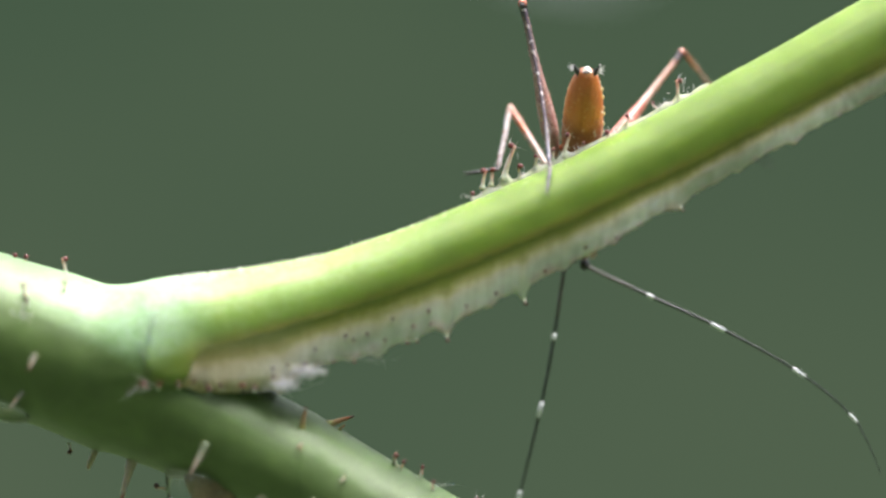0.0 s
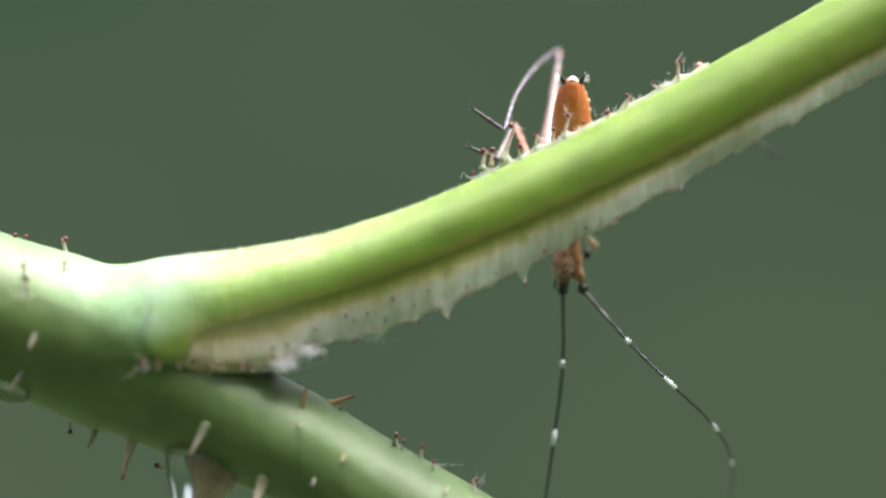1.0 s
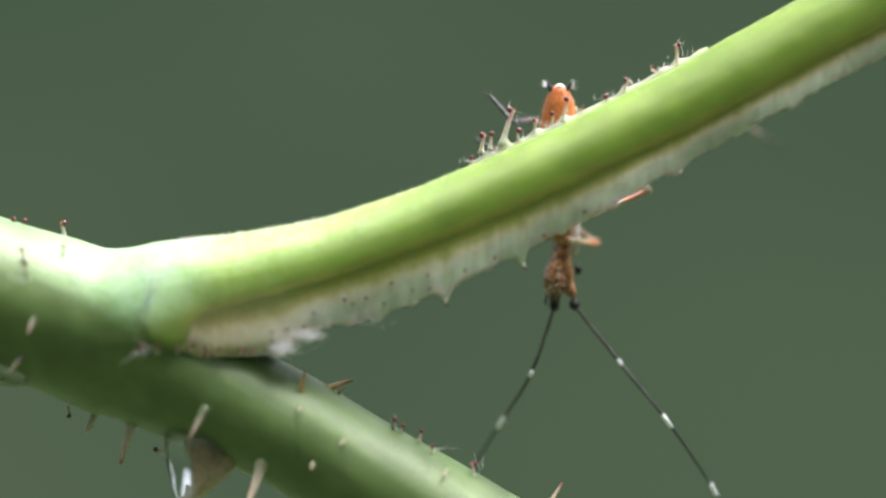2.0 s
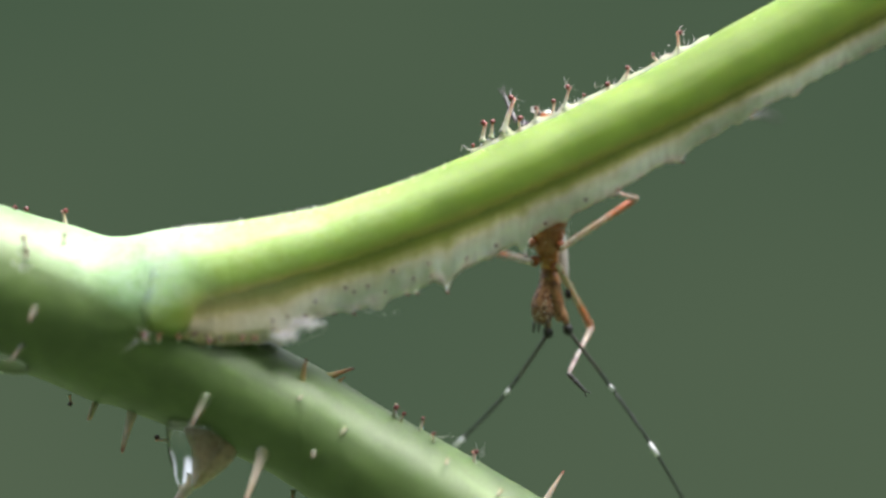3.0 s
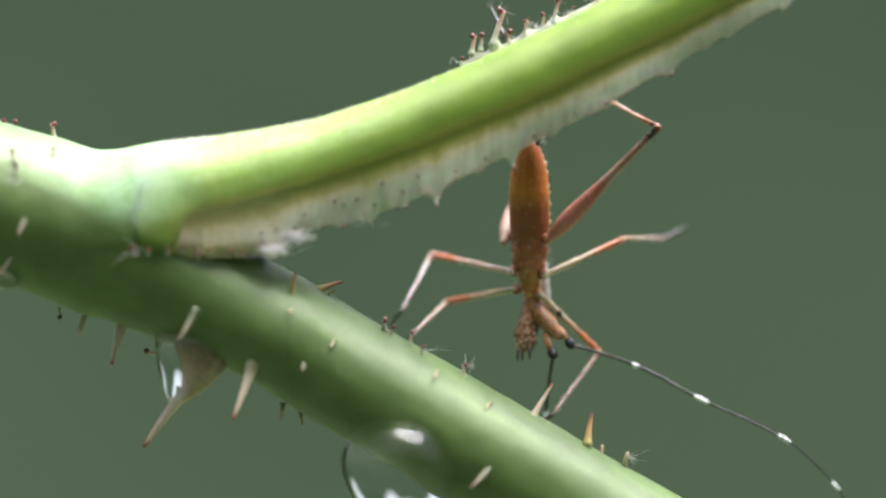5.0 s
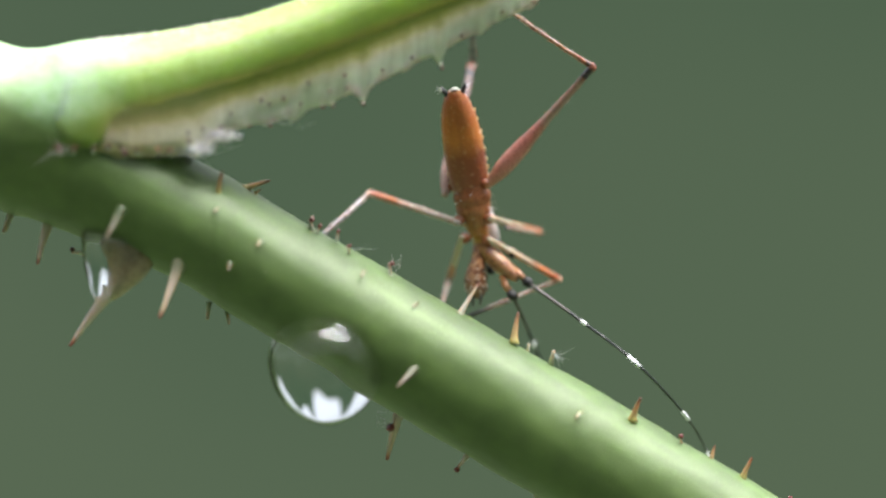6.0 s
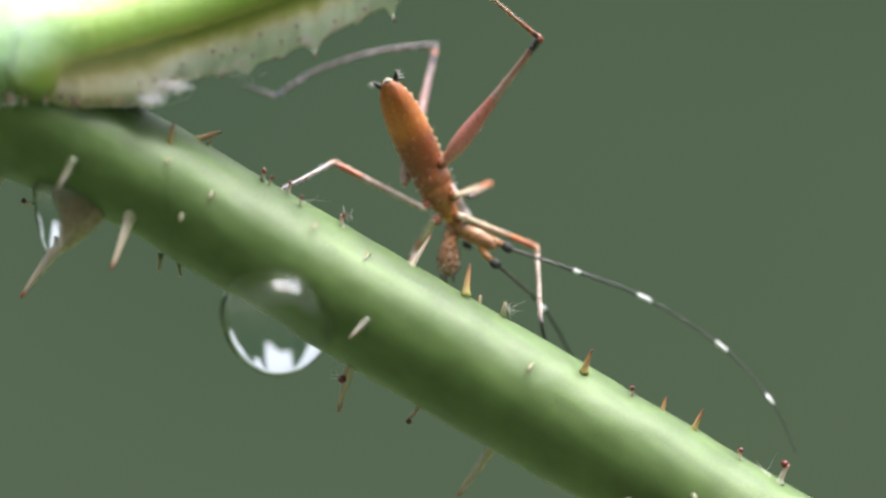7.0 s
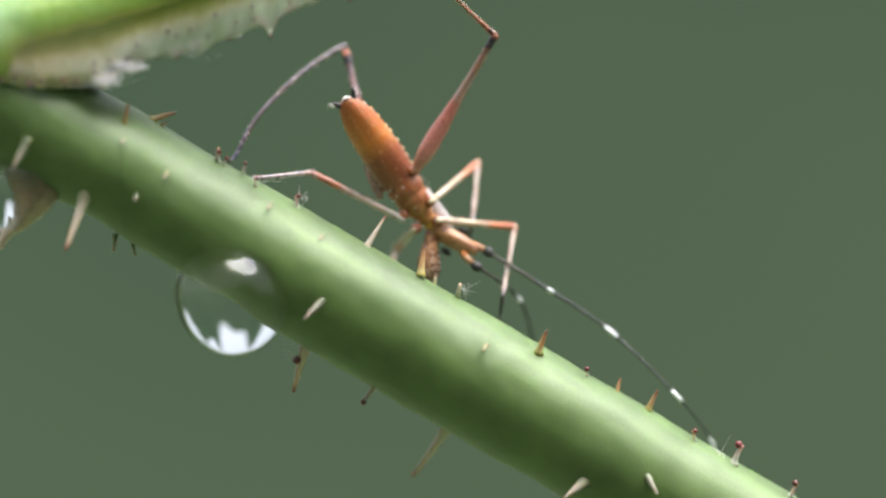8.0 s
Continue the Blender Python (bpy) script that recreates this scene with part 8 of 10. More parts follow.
    walk(left_antenna[10], [
        (0, limb(-2.332, -8.035, -14.346, -2.593, -8.485, -15.389)),
        (0.25, limb(-2.283, -7.231, -14.842, -2.526, -7.601, -15.92)),
        (0.5, limb(-2.242, -6.414, -15.276, -2.47, -6.711, -16.38)),
        (0.75, limb(-1.803, -5.865, -15.632, -1.999, -6.099, -16.757)),
        (1, limb(-1.364, -4.944, -15.99, -1.539, -5.167, -17.121)),
        (1.25, limb(-1.752, -4.193, -15.992, -1.98, -4.393, -17.118)),
        (1.5, limb(-2.584, -3.854, -15.634, -2.916, -4, -16.742)),
        (1.7, limb(-3.79, -2.842, -15.258, -4.268, -3.04, -16.303)),
        (2.1, limb(-5.887, 0.636, -15.005, -6.561, 0.64, -15.956)),
        (2.5, limb(-7.52, 0.229, -14.101, -8.322, 0.241, -14.947)),
        (2.8, limb(-7.865, -0.147, -13.612, -8.705, -0.018, -14.41)),
        (3, limb(-7.608, 1.015, -13.999, -8.463, 1.116, -14.784)),
        (3.2, limb(-5.867, 1.752, -14.643, -6.501, 1.962, -15.598)),
        (3.5, limb(-3.086, 0.257, -16.396, -3.419, 0.259, -17.514)),
        (3.8, limb(-2.172, -0.437, -16.729, -2.402, -0.301, -17.863)),
        (4, limb(-1.973, -1.105, -16.503, -2.178, -0.895, -17.632)),
        (4.2, limb(-1.714, -0.638, -16.445, -1.898, -0.419, -17.576)),
        (4.6, limb(-0.688, 1.103, -16.201, -0.746, 1.318, -17.345)),
        (5, limb(1.036, 2.254, -15.884, 1.183, 2.413, -17.029)),
        (5.3, limb(1.995, 2.632, -15.665, 2.228, 2.713, -16.804)),
        (5.5, limb(1.992, 2.3, -15.654, 2.198, 2.33, -16.801)),
        (5.75, limb(2.586, 1.985, -15.675, 2.787, 1.997, -16.824)),
        (6, limb(3.211, 1.465, -15.775, 3.411, 1.453, -16.923)),
        (6.25, limb(3.465, 0.825, -15.867, 3.648, 0.779, -17.018)),
        (6.5, limb(3.383, 0.373, -15.964, 3.519, 0.308, -17.119)),
        (6.65, limb(2.928, 0.634, -15.957, 2.992, 0.559, -17.118)),
        (6.8, limb(2.518, 1.158, -15.886, 2.51, 1.101, -17.05)),
        (7, limb(2.276, 0.158, -16.153, 2.218, 0.084, -17.315)),
        (7.2, limb(1.507, 0.423, -16.015, 1.399, 0.369, -17.174)),
        (7.5, limb(0.342, 0.324, -15.978, 0.126, 0.315, -17.124)),
        (8, limb(-0.575, 1.742, -15.572, -0.851, 1.672, -16.702)),
    ])
    walk(left_antenna[11], [
        (0, limb(-2.593, -8.485, -15.389, -2.852, -8.937, -16.432)),
        (0.25, limb(-2.526, -7.601, -15.92, -2.77, -7.946, -17.006)),
        (0.5, limb(-2.47, -6.711, -16.38, -2.702, -6.965, -17.494)),
        (0.75, limb(-1.999, -6.099, -16.757, -2.202, -6.305, -17.887)),
        (1, limb(-1.539, -5.167, -17.121, -1.724, -5.378, -18.253)),
        (1.25, limb(-1.98, -4.393, -17.118, -2.22, -4.578, -18.243)),
        (1.5, limb(-2.916, -4, -16.742, -3.261, -4.13, -17.848)),
        (1.7, limb(-4.268, -3.04, -16.303, -4.754, -3.187, -17.352)),
        (2.1, limb(-6.561, 0.64, -15.956, -7.242, 0.701, -16.9)),
        (2.5, limb(-8.322, 0.241, -14.947, -9.132, 0.295, -15.783)),
        (2.8, limb(-8.705, -0.018, -14.41, -9.549, 0.11, -15.204)),
        (3, limb(-8.463, 1.116, -14.784, -9.302, 1.215, -15.587)),
        (3.2, limb(-6.501, 1.962, -15.598, -7.121, 2.177, -16.561)),
        (3.5, limb(-3.419, 0.259, -17.514, -3.762, 0.296, -18.627)),
        (3.8, limb(-2.402, -0.301, -17.863, -2.632, -0.121, -18.992)),
        (4, limb(-2.178, -0.895, -17.632, -2.372, -0.659, -18.756)),
        (4.2, limb(-1.898, -0.419, -17.576, -2.065, -0.211, -18.711)),
        (4.6, limb(-0.746, 1.318, -17.345, -0.79, 1.535, -18.49)),
        (5, limb(1.183, 2.413, -17.029, 1.324, 2.595, -18.172)),
        (5.3, limb(2.228, 2.713, -16.804, 2.451, 2.837, -17.942)),
        (5.5, limb(2.198, 2.33, -16.801, 2.401, 2.402, -17.947)),
        (5.75, limb(2.787, 1.997, -16.824, 2.99, 2.051, -17.97)),
        (6, limb(3.411, 1.453, -16.923, 3.615, 1.483, -18.071)),
        (6.25, limb(3.648, 0.779, -17.018, 3.838, 0.774, -18.168)),
        (6.5, limb(3.519, 0.308, -17.119, 3.666, 0.282, -18.276)),
        (6.65, limb(2.992, 0.559, -17.118, 3.066, 0.525, -18.281)),
        (6.8, limb(2.51, 1.101, -17.05, 2.514, 1.085, -18.216)),
        (7, limb(2.218, 0.084, -17.315, 2.171, 0.05, -18.479)),
        (7.2, limb(1.399, 0.369, -17.174, 1.301, 0.35, -18.336)),
        (7.5, limb(0.126, 0.315, -17.124, -0.084, 0.343, -18.27)),
        (8, limb(-0.851, 1.672, -16.702, -1.121, 1.645, -17.836)),
    ])
    walk(left_antenna[12], [
        (0, limb(-2.852, -8.937, -16.432, -3.105, -9.401, -17.471)),
        (0.25, limb(-2.77, -7.946, -17.006, -3.012, -8.243, -18.107)),
        (0.5, limb(-2.702, -6.965, -17.494, -2.936, -7.136, -18.623)),
        (0.75, limb(-2.202, -6.305, -17.887, -2.42, -6.464, -19.021)),
        (1, limb(-1.724, -5.378, -18.253, -1.929, -5.56, -19.386)),
        (1.25, limb(-2.22, -4.578, -18.243, -2.482, -4.73, -19.369)),
        (1.5, limb(-3.261, -4.13, -17.848, -3.631, -4.228, -18.949)),
        (1.7, limb(-4.754, -3.187, -17.352, -5.251, -3.211, -18.406)),
        (2.1, limb(-7.242, 0.701, -16.9, -7.928, 0.889, -17.823)),
        (2.5, limb(-9.132, 0.295, -15.783, -9.952, 0.455, -16.596)),
        (2.8, limb(-9.549, 0.11, -15.204, -10.404, 0.25, -15.983)),
        (3, limb(-9.302, 1.215, -15.587, -10.105, 1.322, -16.426)),
        (3.2, limb(-7.121, 2.177, -16.561, -7.714, 2.411, -17.537)),
        (3.5, limb(-3.762, 0.296, -18.627, -4.126, 0.418, -19.728)),
        (3.8, limb(-2.632, -0.121, -18.992, -2.863, 0.145, -20.103)),
        (4, limb(-2.372, -0.659, -18.756, -2.546, -0.381, -19.875)),
        (4.2, limb(-2.065, -0.211, -18.711, -2.195, -0.04, -19.856)),
        (4.6, limb(-0.79, 1.535, -18.49, -0.811, 1.759, -19.634)),
        (5, limb(1.324, 2.595, -18.172, 1.446, 2.838, -19.305)),
        (5.3, limb(2.451, 2.837, -17.942, 2.648, 3.071, -19.067)),
        (5.5, limb(2.401, 2.402, -17.947, 2.594, 2.585, -19.082)),
        (5.75, limb(2.99, 2.051, -17.97, 3.193, 2.215, -19.106)),
        (6, limb(3.615, 1.483, -18.071, 3.826, 1.62, -19.209)),
        (6.25, limb(3.838, 0.774, -18.168, 4.046, 0.874, -19.31)),
        (6.5, limb(3.666, 0.282, -18.276, 3.837, 0.359, -19.426)),
        (6.65, limb(3.066, 0.525, -18.281, 3.168, 0.594, -19.44)),
        (6.8, limb(2.514, 1.085, -18.216, 2.545, 1.173, -19.377)),
        (7, limb(2.171, 0.05, -18.479, 2.154, 0.117, -19.642)),
        (7.2, limb(1.301, 0.35, -18.336, 1.223, 0.414, -19.497)),
        (7.5, limb(-0.084, 0.343, -18.27, -0.281, 0.452, -19.414)),
        (8, limb(-1.121, 1.645, -17.836, -1.377, 1.736, -18.97)),
    ])
    walk(left_antenna[13], [
        (0, limb(-3.105, -9.401, -17.471, -3.359, -9.863, -18.511)),
        (0.25, limb(-3.012, -8.243, -18.107, -3.255, -8.521, -19.213)),
        (0.5, limb(-2.936, -7.136, -18.623, -3.172, -7.278, -19.756)),
        (0.75, limb(-2.42, -6.464, -19.021, -2.642, -6.602, -20.157)),
        (1, limb(-1.929, -5.56, -19.386, -2.141, -5.734, -20.519)),
        (1.25, limb(-2.482, -4.73, -19.369, -2.753, -4.875, -20.493)),
        (1.5, limb(-3.631, -4.228, -18.949, -4.01, -4.313, -20.048)),
        (1.7, limb(-5.251, -3.211, -18.406, -5.751, -3.2, -19.459)),
        (2.1, limb(-7.928, 0.889, -17.823, -8.617, 1.114, -18.737)),
        (2.5, limb(-9.952, 0.455, -16.596, -10.775, 0.634, -17.402)),
        (2.8, limb(-10.404, 0.25, -15.983, -11.263, 0.385, -16.76)),
        (3, limb(-10.105, 1.322, -16.426, -10.898, 1.423, -17.274)),
        (3.2, limb(-7.714, 2.411, -17.537, -8.298, 2.644, -18.519)),
        (3.5, limb(-4.126, 0.418, -19.728, -4.496, 0.558, -20.824)),
        (3.8, limb(-2.863, 0.145, -20.103, -3.093, 0.44, -21.207)),
        (4, limb(-2.546, -0.381, -19.875, -2.712, -0.081, -20.989)),
        (4.2, limb(-2.195, -0.04, -19.856, -2.315, 0.131, -21.003)),
        (4.6, limb(-0.811, 1.759, -19.634, -0.823, 1.984, -20.777)),
        (5, limb(1.446, 2.838, -19.305, 1.566, 3.09, -20.437)),
        (5.3, limb(2.648, 3.071, -19.067, 2.84, 3.322, -20.189)),
        (5.5, limb(2.594, 2.585, -19.082, 2.786, 2.786, -20.214)),
        (5.75, limb(3.193, 2.215, -19.106, 3.396, 2.398, -20.24)),
        (6, limb(3.826, 1.62, -19.209, 4.039, 1.777, -20.344)),
        (6.25, limb(4.046, 0.874, -19.31, 4.256, 0.993, -20.451)),
        (6.5, limb(3.837, 0.359, -19.426, 4.013, 0.453, -20.575)),
        (6.65, limb(3.168, 0.594, -19.44, 3.274, 0.681, -20.598)),
        (6.8, limb(2.545, 1.173, -19.377, 2.582, 1.28, -20.538)),
        (7, limb(2.154, 0.117, -19.642, 2.142, 0.201, -20.805)),
        (7.2, limb(1.223, 0.414, -19.497, 1.152, 0.499, -20.657)),
        (7.5, limb(-0.281, 0.452, -19.414, -0.474, 0.583, -20.556)),
        (8, limb(-1.377, 1.736, -18.97, -1.627, 1.848, -20.103)),
    ])
    walk(right_antenna[0], [
        (0, limb(0.413, -1.665, -4.858, 1.462, -2.122, -5.081)),
        (0.25, limb(0.394, -1.543, -4.949, 1.403, -2.021, -5.283)),
        (0.5, limb(0.367, -1.409, -5.038, 1.33, -1.875, -5.501)),
        (0.75, limb(0.468, -1.263, -5.102, 1.302, -1.91, -5.598)),
        (1, limb(0.582, -1.148, -5.134, 1.29, -1.856, -5.731)),
        (1.25, limb(0.512, -1.127, -5.159, 1.185, -1.719, -5.904)),
        (1.5, limb(0.451, -1.109, -5.179, 1.107, -1.503, -6.058)),
        (1.7, limb(0.479, -1.03, -5.207, 1.148, -1.43, -6.073)),
        (2.1, limb(0.583, -0.571, -5.327, 1.302, -0.805, -6.215)),
        (2.5, limb(0.703, -0.978, -5.175, 1.466, -1.02, -6.055)),
        (2.8, limb(0.792, -0.978, -5.149, 1.501, -0.742, -6.043)),
        (3, limb(0.845, -0.587, -5.252, 1.539, -0.589, -6.189)),
        (3.2, limb(0.82, -1.246, -5.016, 1.425, -1.121, -6.005)),
        (3.5, limb(1.071, -0.596, -5.165, 1.628, -0.868, -6.152)),
        (3.8, limb(1.17, -0.611, -5.117, 1.792, -0.458, -6.09)),
        (4, limb(1.146, -1.308, -4.839, 1.769, -0.889, -5.731)),
        (4.2, limb(1.245, -1.349, -4.758, 1.922, -0.775, -5.514)),
        (4.6, limb(1.455, -1.364, -4.608, 2.297, -0.781, -5.164)),
        (5, limb(1.675, -1.315, -4.459, 2.704, -0.959, -4.875)),
        (5.3, limb(1.747, -1.267, -4.424, 2.846, -1.132, -4.789)),
        (5.5, limb(1.662, -1.302, -4.48, 2.713, -1.57, -4.908)),
        (5.75, limb(1.666, -1.261, -4.505, 2.537, -1.812, -5.051)),
        (6, limb(1.74, -1.238, -4.452, 2.488, -1.858, -5.096)),
        (6.25, limb(1.832, -1.241, -4.355, 2.618, -1.721, -5.07)),
        (6.5, limb(1.877, -1.226, -4.317, 2.735, -1.555, -5.034)),
        (6.65, limb(1.817, -1.235, -4.375, 2.704, -1.437, -5.106)),
        (6.8, limb(1.749, -1.209, -4.463, 2.631, -1.173, -5.224)),
        (7, limb(1.728, -1.205, -4.485, 2.57, -1.272, -5.289)),
        (7.2, limb(1.687, -1.174, -4.544, 2.434, -1.467, -5.389)),
        (7.5, limb(1.484, -1.216, -4.683, 2.177, -1.368, -5.608)),
        (8, limb(1.427, -1.155, -4.758, 1.901, -1.243, -5.82)),
    ])
    walk(right_antenna[1], [
        (0, limb(1.462, -2.122, -5.081, 2.511, -2.579, -5.305)),
        (0.25, limb(1.403, -2.021, -5.283, 2.412, -2.503, -5.611)),
        (0.5, limb(1.33, -1.875, -5.501, 2.293, -2.35, -5.955)),
        (0.75, limb(1.302, -1.91, -5.598, 2.133, -2.565, -6.085)),
        (1, limb(1.29, -1.856, -5.731, 1.997, -2.571, -6.32)),
        (1.25, limb(1.185, -1.719, -5.904, 1.858, -2.32, -6.643)),
        (1.5, limb(1.107, -1.503, -6.058, 1.763, -1.906, -6.933)),
        (1.7, limb(1.148, -1.43, -6.073, 1.819, -1.833, -6.938)),
        (2.1, limb(1.302, -0.805, -6.215, 2.02, -1.042, -7.102)),
        (2.5, limb(1.466, -1.02, -6.055, 2.228, -1.063, -6.936)),
        (2.8, limb(1.501, -0.742, -6.043, 2.212, -0.516, -6.939)),
        (3, limb(1.539, -0.589, -6.189, 2.233, -0.598, -7.125)),
        (3.2, limb(1.425, -1.121, -6.005, 2.03, -1.001, -6.994)),
        (3.5, limb(1.628, -0.868, -6.152, 2.184, -1.141, -7.139)),
        (3.8, limb(1.792, -0.458, -6.09, 2.416, -0.313, -7.065)),
        (4, limb(1.769, -0.889, -5.731, 2.395, -0.481, -6.626)),
        (4.2, limb(1.922, -0.775, -5.514, 2.601, -0.21, -6.275)),
        (4.6, limb(2.297, -0.781, -5.164, 3.143, -0.207, -5.726)),
        (5, limb(2.704, -0.959, -4.875, 3.736, -0.614, -5.294)),
        (5.3, limb(2.846, -1.132, -4.789, 3.944, -1.001, -5.157)),
        (5.5, limb(2.713, -1.57, -4.908, 3.763, -1.84, -5.336)),
        (5.75, limb(2.537, -1.812, -5.051, 3.405, -2.369, -5.594)),
        (6, limb(2.488, -1.858, -5.096, 3.232, -2.485, -5.738)),
        (6.25, limb(2.618, -1.721, -5.07, 3.401, -2.212, -5.781)),
        (6.5, limb(2.735, -1.555, -5.034, 3.59, -1.891, -5.751)),
        (6.65, limb(2.704, -1.437, -5.106, 3.588, -1.637, -5.838)),
        (6.8, limb(2.631, -1.173, -5.224, 3.511, -1.133, -5.988)),
        (7, limb(2.57, -1.272, -5.289, 3.41, -1.338, -6.094)),
        (7.2, limb(2.434, -1.467, -5.389, 3.18, -1.759, -6.236)),
        (7.5, limb(2.177, -1.368, -5.608, 2.869, -1.525, -6.533)),
        (8, limb(1.901, -1.243, -5.82, 2.374, -1.334, -6.881)),
    ])
    walk(right_antenna[2], [
        (0, limb(2.511, -2.579, -5.305, 3.563, -3.029, -5.527)),
        (0.25, limb(2.412, -2.503, -5.611, 3.406, -3.067, -5.842)),
        (0.5, limb(2.293, -2.35, -5.955, 3.233, -2.968, -6.261)),
        (0.75, limb(2.133, -2.565, -6.085, 2.925, -3.349, -6.429)),
        (1, limb(1.997, -2.571, -6.32, 2.671, -3.406, -6.776)),
        (1.25, limb(1.858, -2.32, -6.643, 2.512, -3.065, -7.256)),
        (1.5, limb(1.763, -1.906, -6.933, 2.419, -2.476, -7.71)),
        (1.7, limb(1.819, -1.833, -6.938, 2.502, -2.268, -7.776)),
        (2.1, limb(2.02, -1.042, -7.102, 2.735, -1.324, -7.978)),
        (2.5, limb(2.228, -1.063, -6.936, 2.981, -1.127, -7.824)),
        (2.8, limb(2.212, -0.516, -6.939, 2.944, -0.479, -7.846)),
        (3, limb(2.233, -0.598, -7.125, 2.914, -0.715, -8.064)),
        (3.2, limb(2.03, -1.001, -6.994, 2.647, -0.965, -7.982)),
        (3.5, limb(2.184, -1.141, -7.139, 2.733, -1.429, -8.127)),
        (3.8, limb(2.416, -0.313, -7.065, 3.044, -0.28, -8.046)),
        (4, limb(2.395, -0.481, -6.626, 3.074, -0.331, -7.561)),
        (4.2, limb(2.601, -0.21, -6.275, 3.333, 0.124, -7.118)),
        (4.6, limb(3.143, -0.207, -5.726, 4.032, 0.165, -6.381)),
        (5, limb(3.736, -0.614, -5.294, 4.794, -0.483, -5.767)),
        (5.3, limb(3.944, -1.001, -5.157, 5.028, -0.92, -5.578)),
        (5.5, limb(3.763, -1.84, -5.336, 4.796, -2.163, -5.769)),
        (5.75, limb(3.405, -2.369, -5.594, 4.237, -3.013, -6.095)),
        (6, limb(3.232, -2.485, -5.738, 3.932, -3.209, -6.325)),
        (6.25, limb(3.401, -2.212, -5.781, 4.142, -2.869, -6.395)),
        (6.5, limb(3.59, -1.891, -5.751, 4.415, -2.342, -6.441)),
        (6.65, limb(3.588, -1.637, -5.838, 4.451, -1.818, -6.601)),
        (6.8, limb(3.511, -1.133, -5.988, 4.358, -1.046, -6.784)),
        (7, limb(3.41, -1.338, -6.094, 4.235, -1.396, -6.916)),
        (7.2, limb(3.18, -1.759, -6.236, 3.911, -2.023, -7.105)),
        (7.5, limb(2.869, -1.525, -6.533, 3.551, -1.748, -7.451)),
        (8, limb(2.374, -1.334, -6.881, 2.833, -1.468, -7.944)),
    ])
    walk(right_antenna[3], [
        (0, limb(3.563, -3.029, -5.527, 4.617, -3.495, -5.707)),
        (0.25, limb(3.406, -3.067, -5.842, 4.309, -3.803, -5.845)),
        (0.5, limb(3.233, -2.968, -6.261, 4.013, -3.834, -6.241)),
        (0.75, limb(2.925, -3.349, -6.429, 3.538, -4.34, -6.455)),
        (1, limb(2.671, -3.406, -6.776, 3.195, -4.437, -6.922)),
        (1.25, limb(2.512, -3.065, -7.256, 3.052, -4.055, -7.551)),
        (1.5, limb(2.419, -2.476, -7.71, 3.014, -3.343, -8.214)),
        (1.7, limb(2.502, -2.268, -7.776, 3.2, -2.824, -8.526)),
        (2.1, limb(2.735, -1.324, -7.978, 3.444, -1.755, -8.797)),
        (2.5, limb(2.981, -1.127, -7.824, 3.733, -1.269, -8.703)),
        (2.8, limb(2.944, -0.479, -7.846, 3.68, -0.748, -8.709)),
        (3, limb(2.914, -0.715, -8.064, 3.579, -1.03, -8.968)),
        (3.2, limb(2.647, -0.965, -7.982, 3.287, -1.085, -8.949)),
        (3.5, limb(2.733, -1.429, -8.127, 3.28, -1.791, -9.091)),
        (3.8, limb(3.044, -0.28, -8.046, 3.687, -0.454, -9.003)),
        (4, limb(3.074, -0.331, -7.561, 3.781, -0.633, -8.438)),
        (4.2, limb(3.333, 0.124, -7.118, 4.087, 0.063, -8.006)),
        (4.6, limb(4.032, 0.165, -6.381, 4.919, 0.209, -7.136)),
        (5, limb(4.794, -0.483, -5.767, 5.815, -0.703, -6.284)),
        (5.3, limb(5.028, -0.92, -5.578, 6.088, -0.929, -6.063)),
        (5.5, limb(4.796, -2.163, -5.769, 5.785, -2.65, -6.149)),
        (5.75, limb(4.237, -3.013, -6.095, 4.957, -3.863, -6.439)),
        (6, limb(3.932, -3.209, -6.325, 4.506, -4.144, -6.72)),
        (6.25, limb(4.142, -2.869, -6.395, 4.736, -3.812, -6.738)),
        (6.5, limb(4.415, -2.342, -6.441, 5.156, -3.051, -6.995)),
        (6.65, limb(4.451, -1.818, -6.601, 5.3, -2.051, -7.365)),
        (6.8, limb(4.358, -1.046, -6.784, 5.173, -0.874, -7.6)),
        (7, limb(4.235, -1.396, -6.916, 5.061, -1.426, -7.738)),
        (7.2, limb(3.911, -2.023, -7.105, 4.64, -2.254, -7.985)),
        (7.5, limb(3.551, -1.748, -7.451, 4.245, -2.052, -8.337)),
        (8, limb(2.833, -1.468, -7.944, 3.302, -1.628, -9)),
    ])
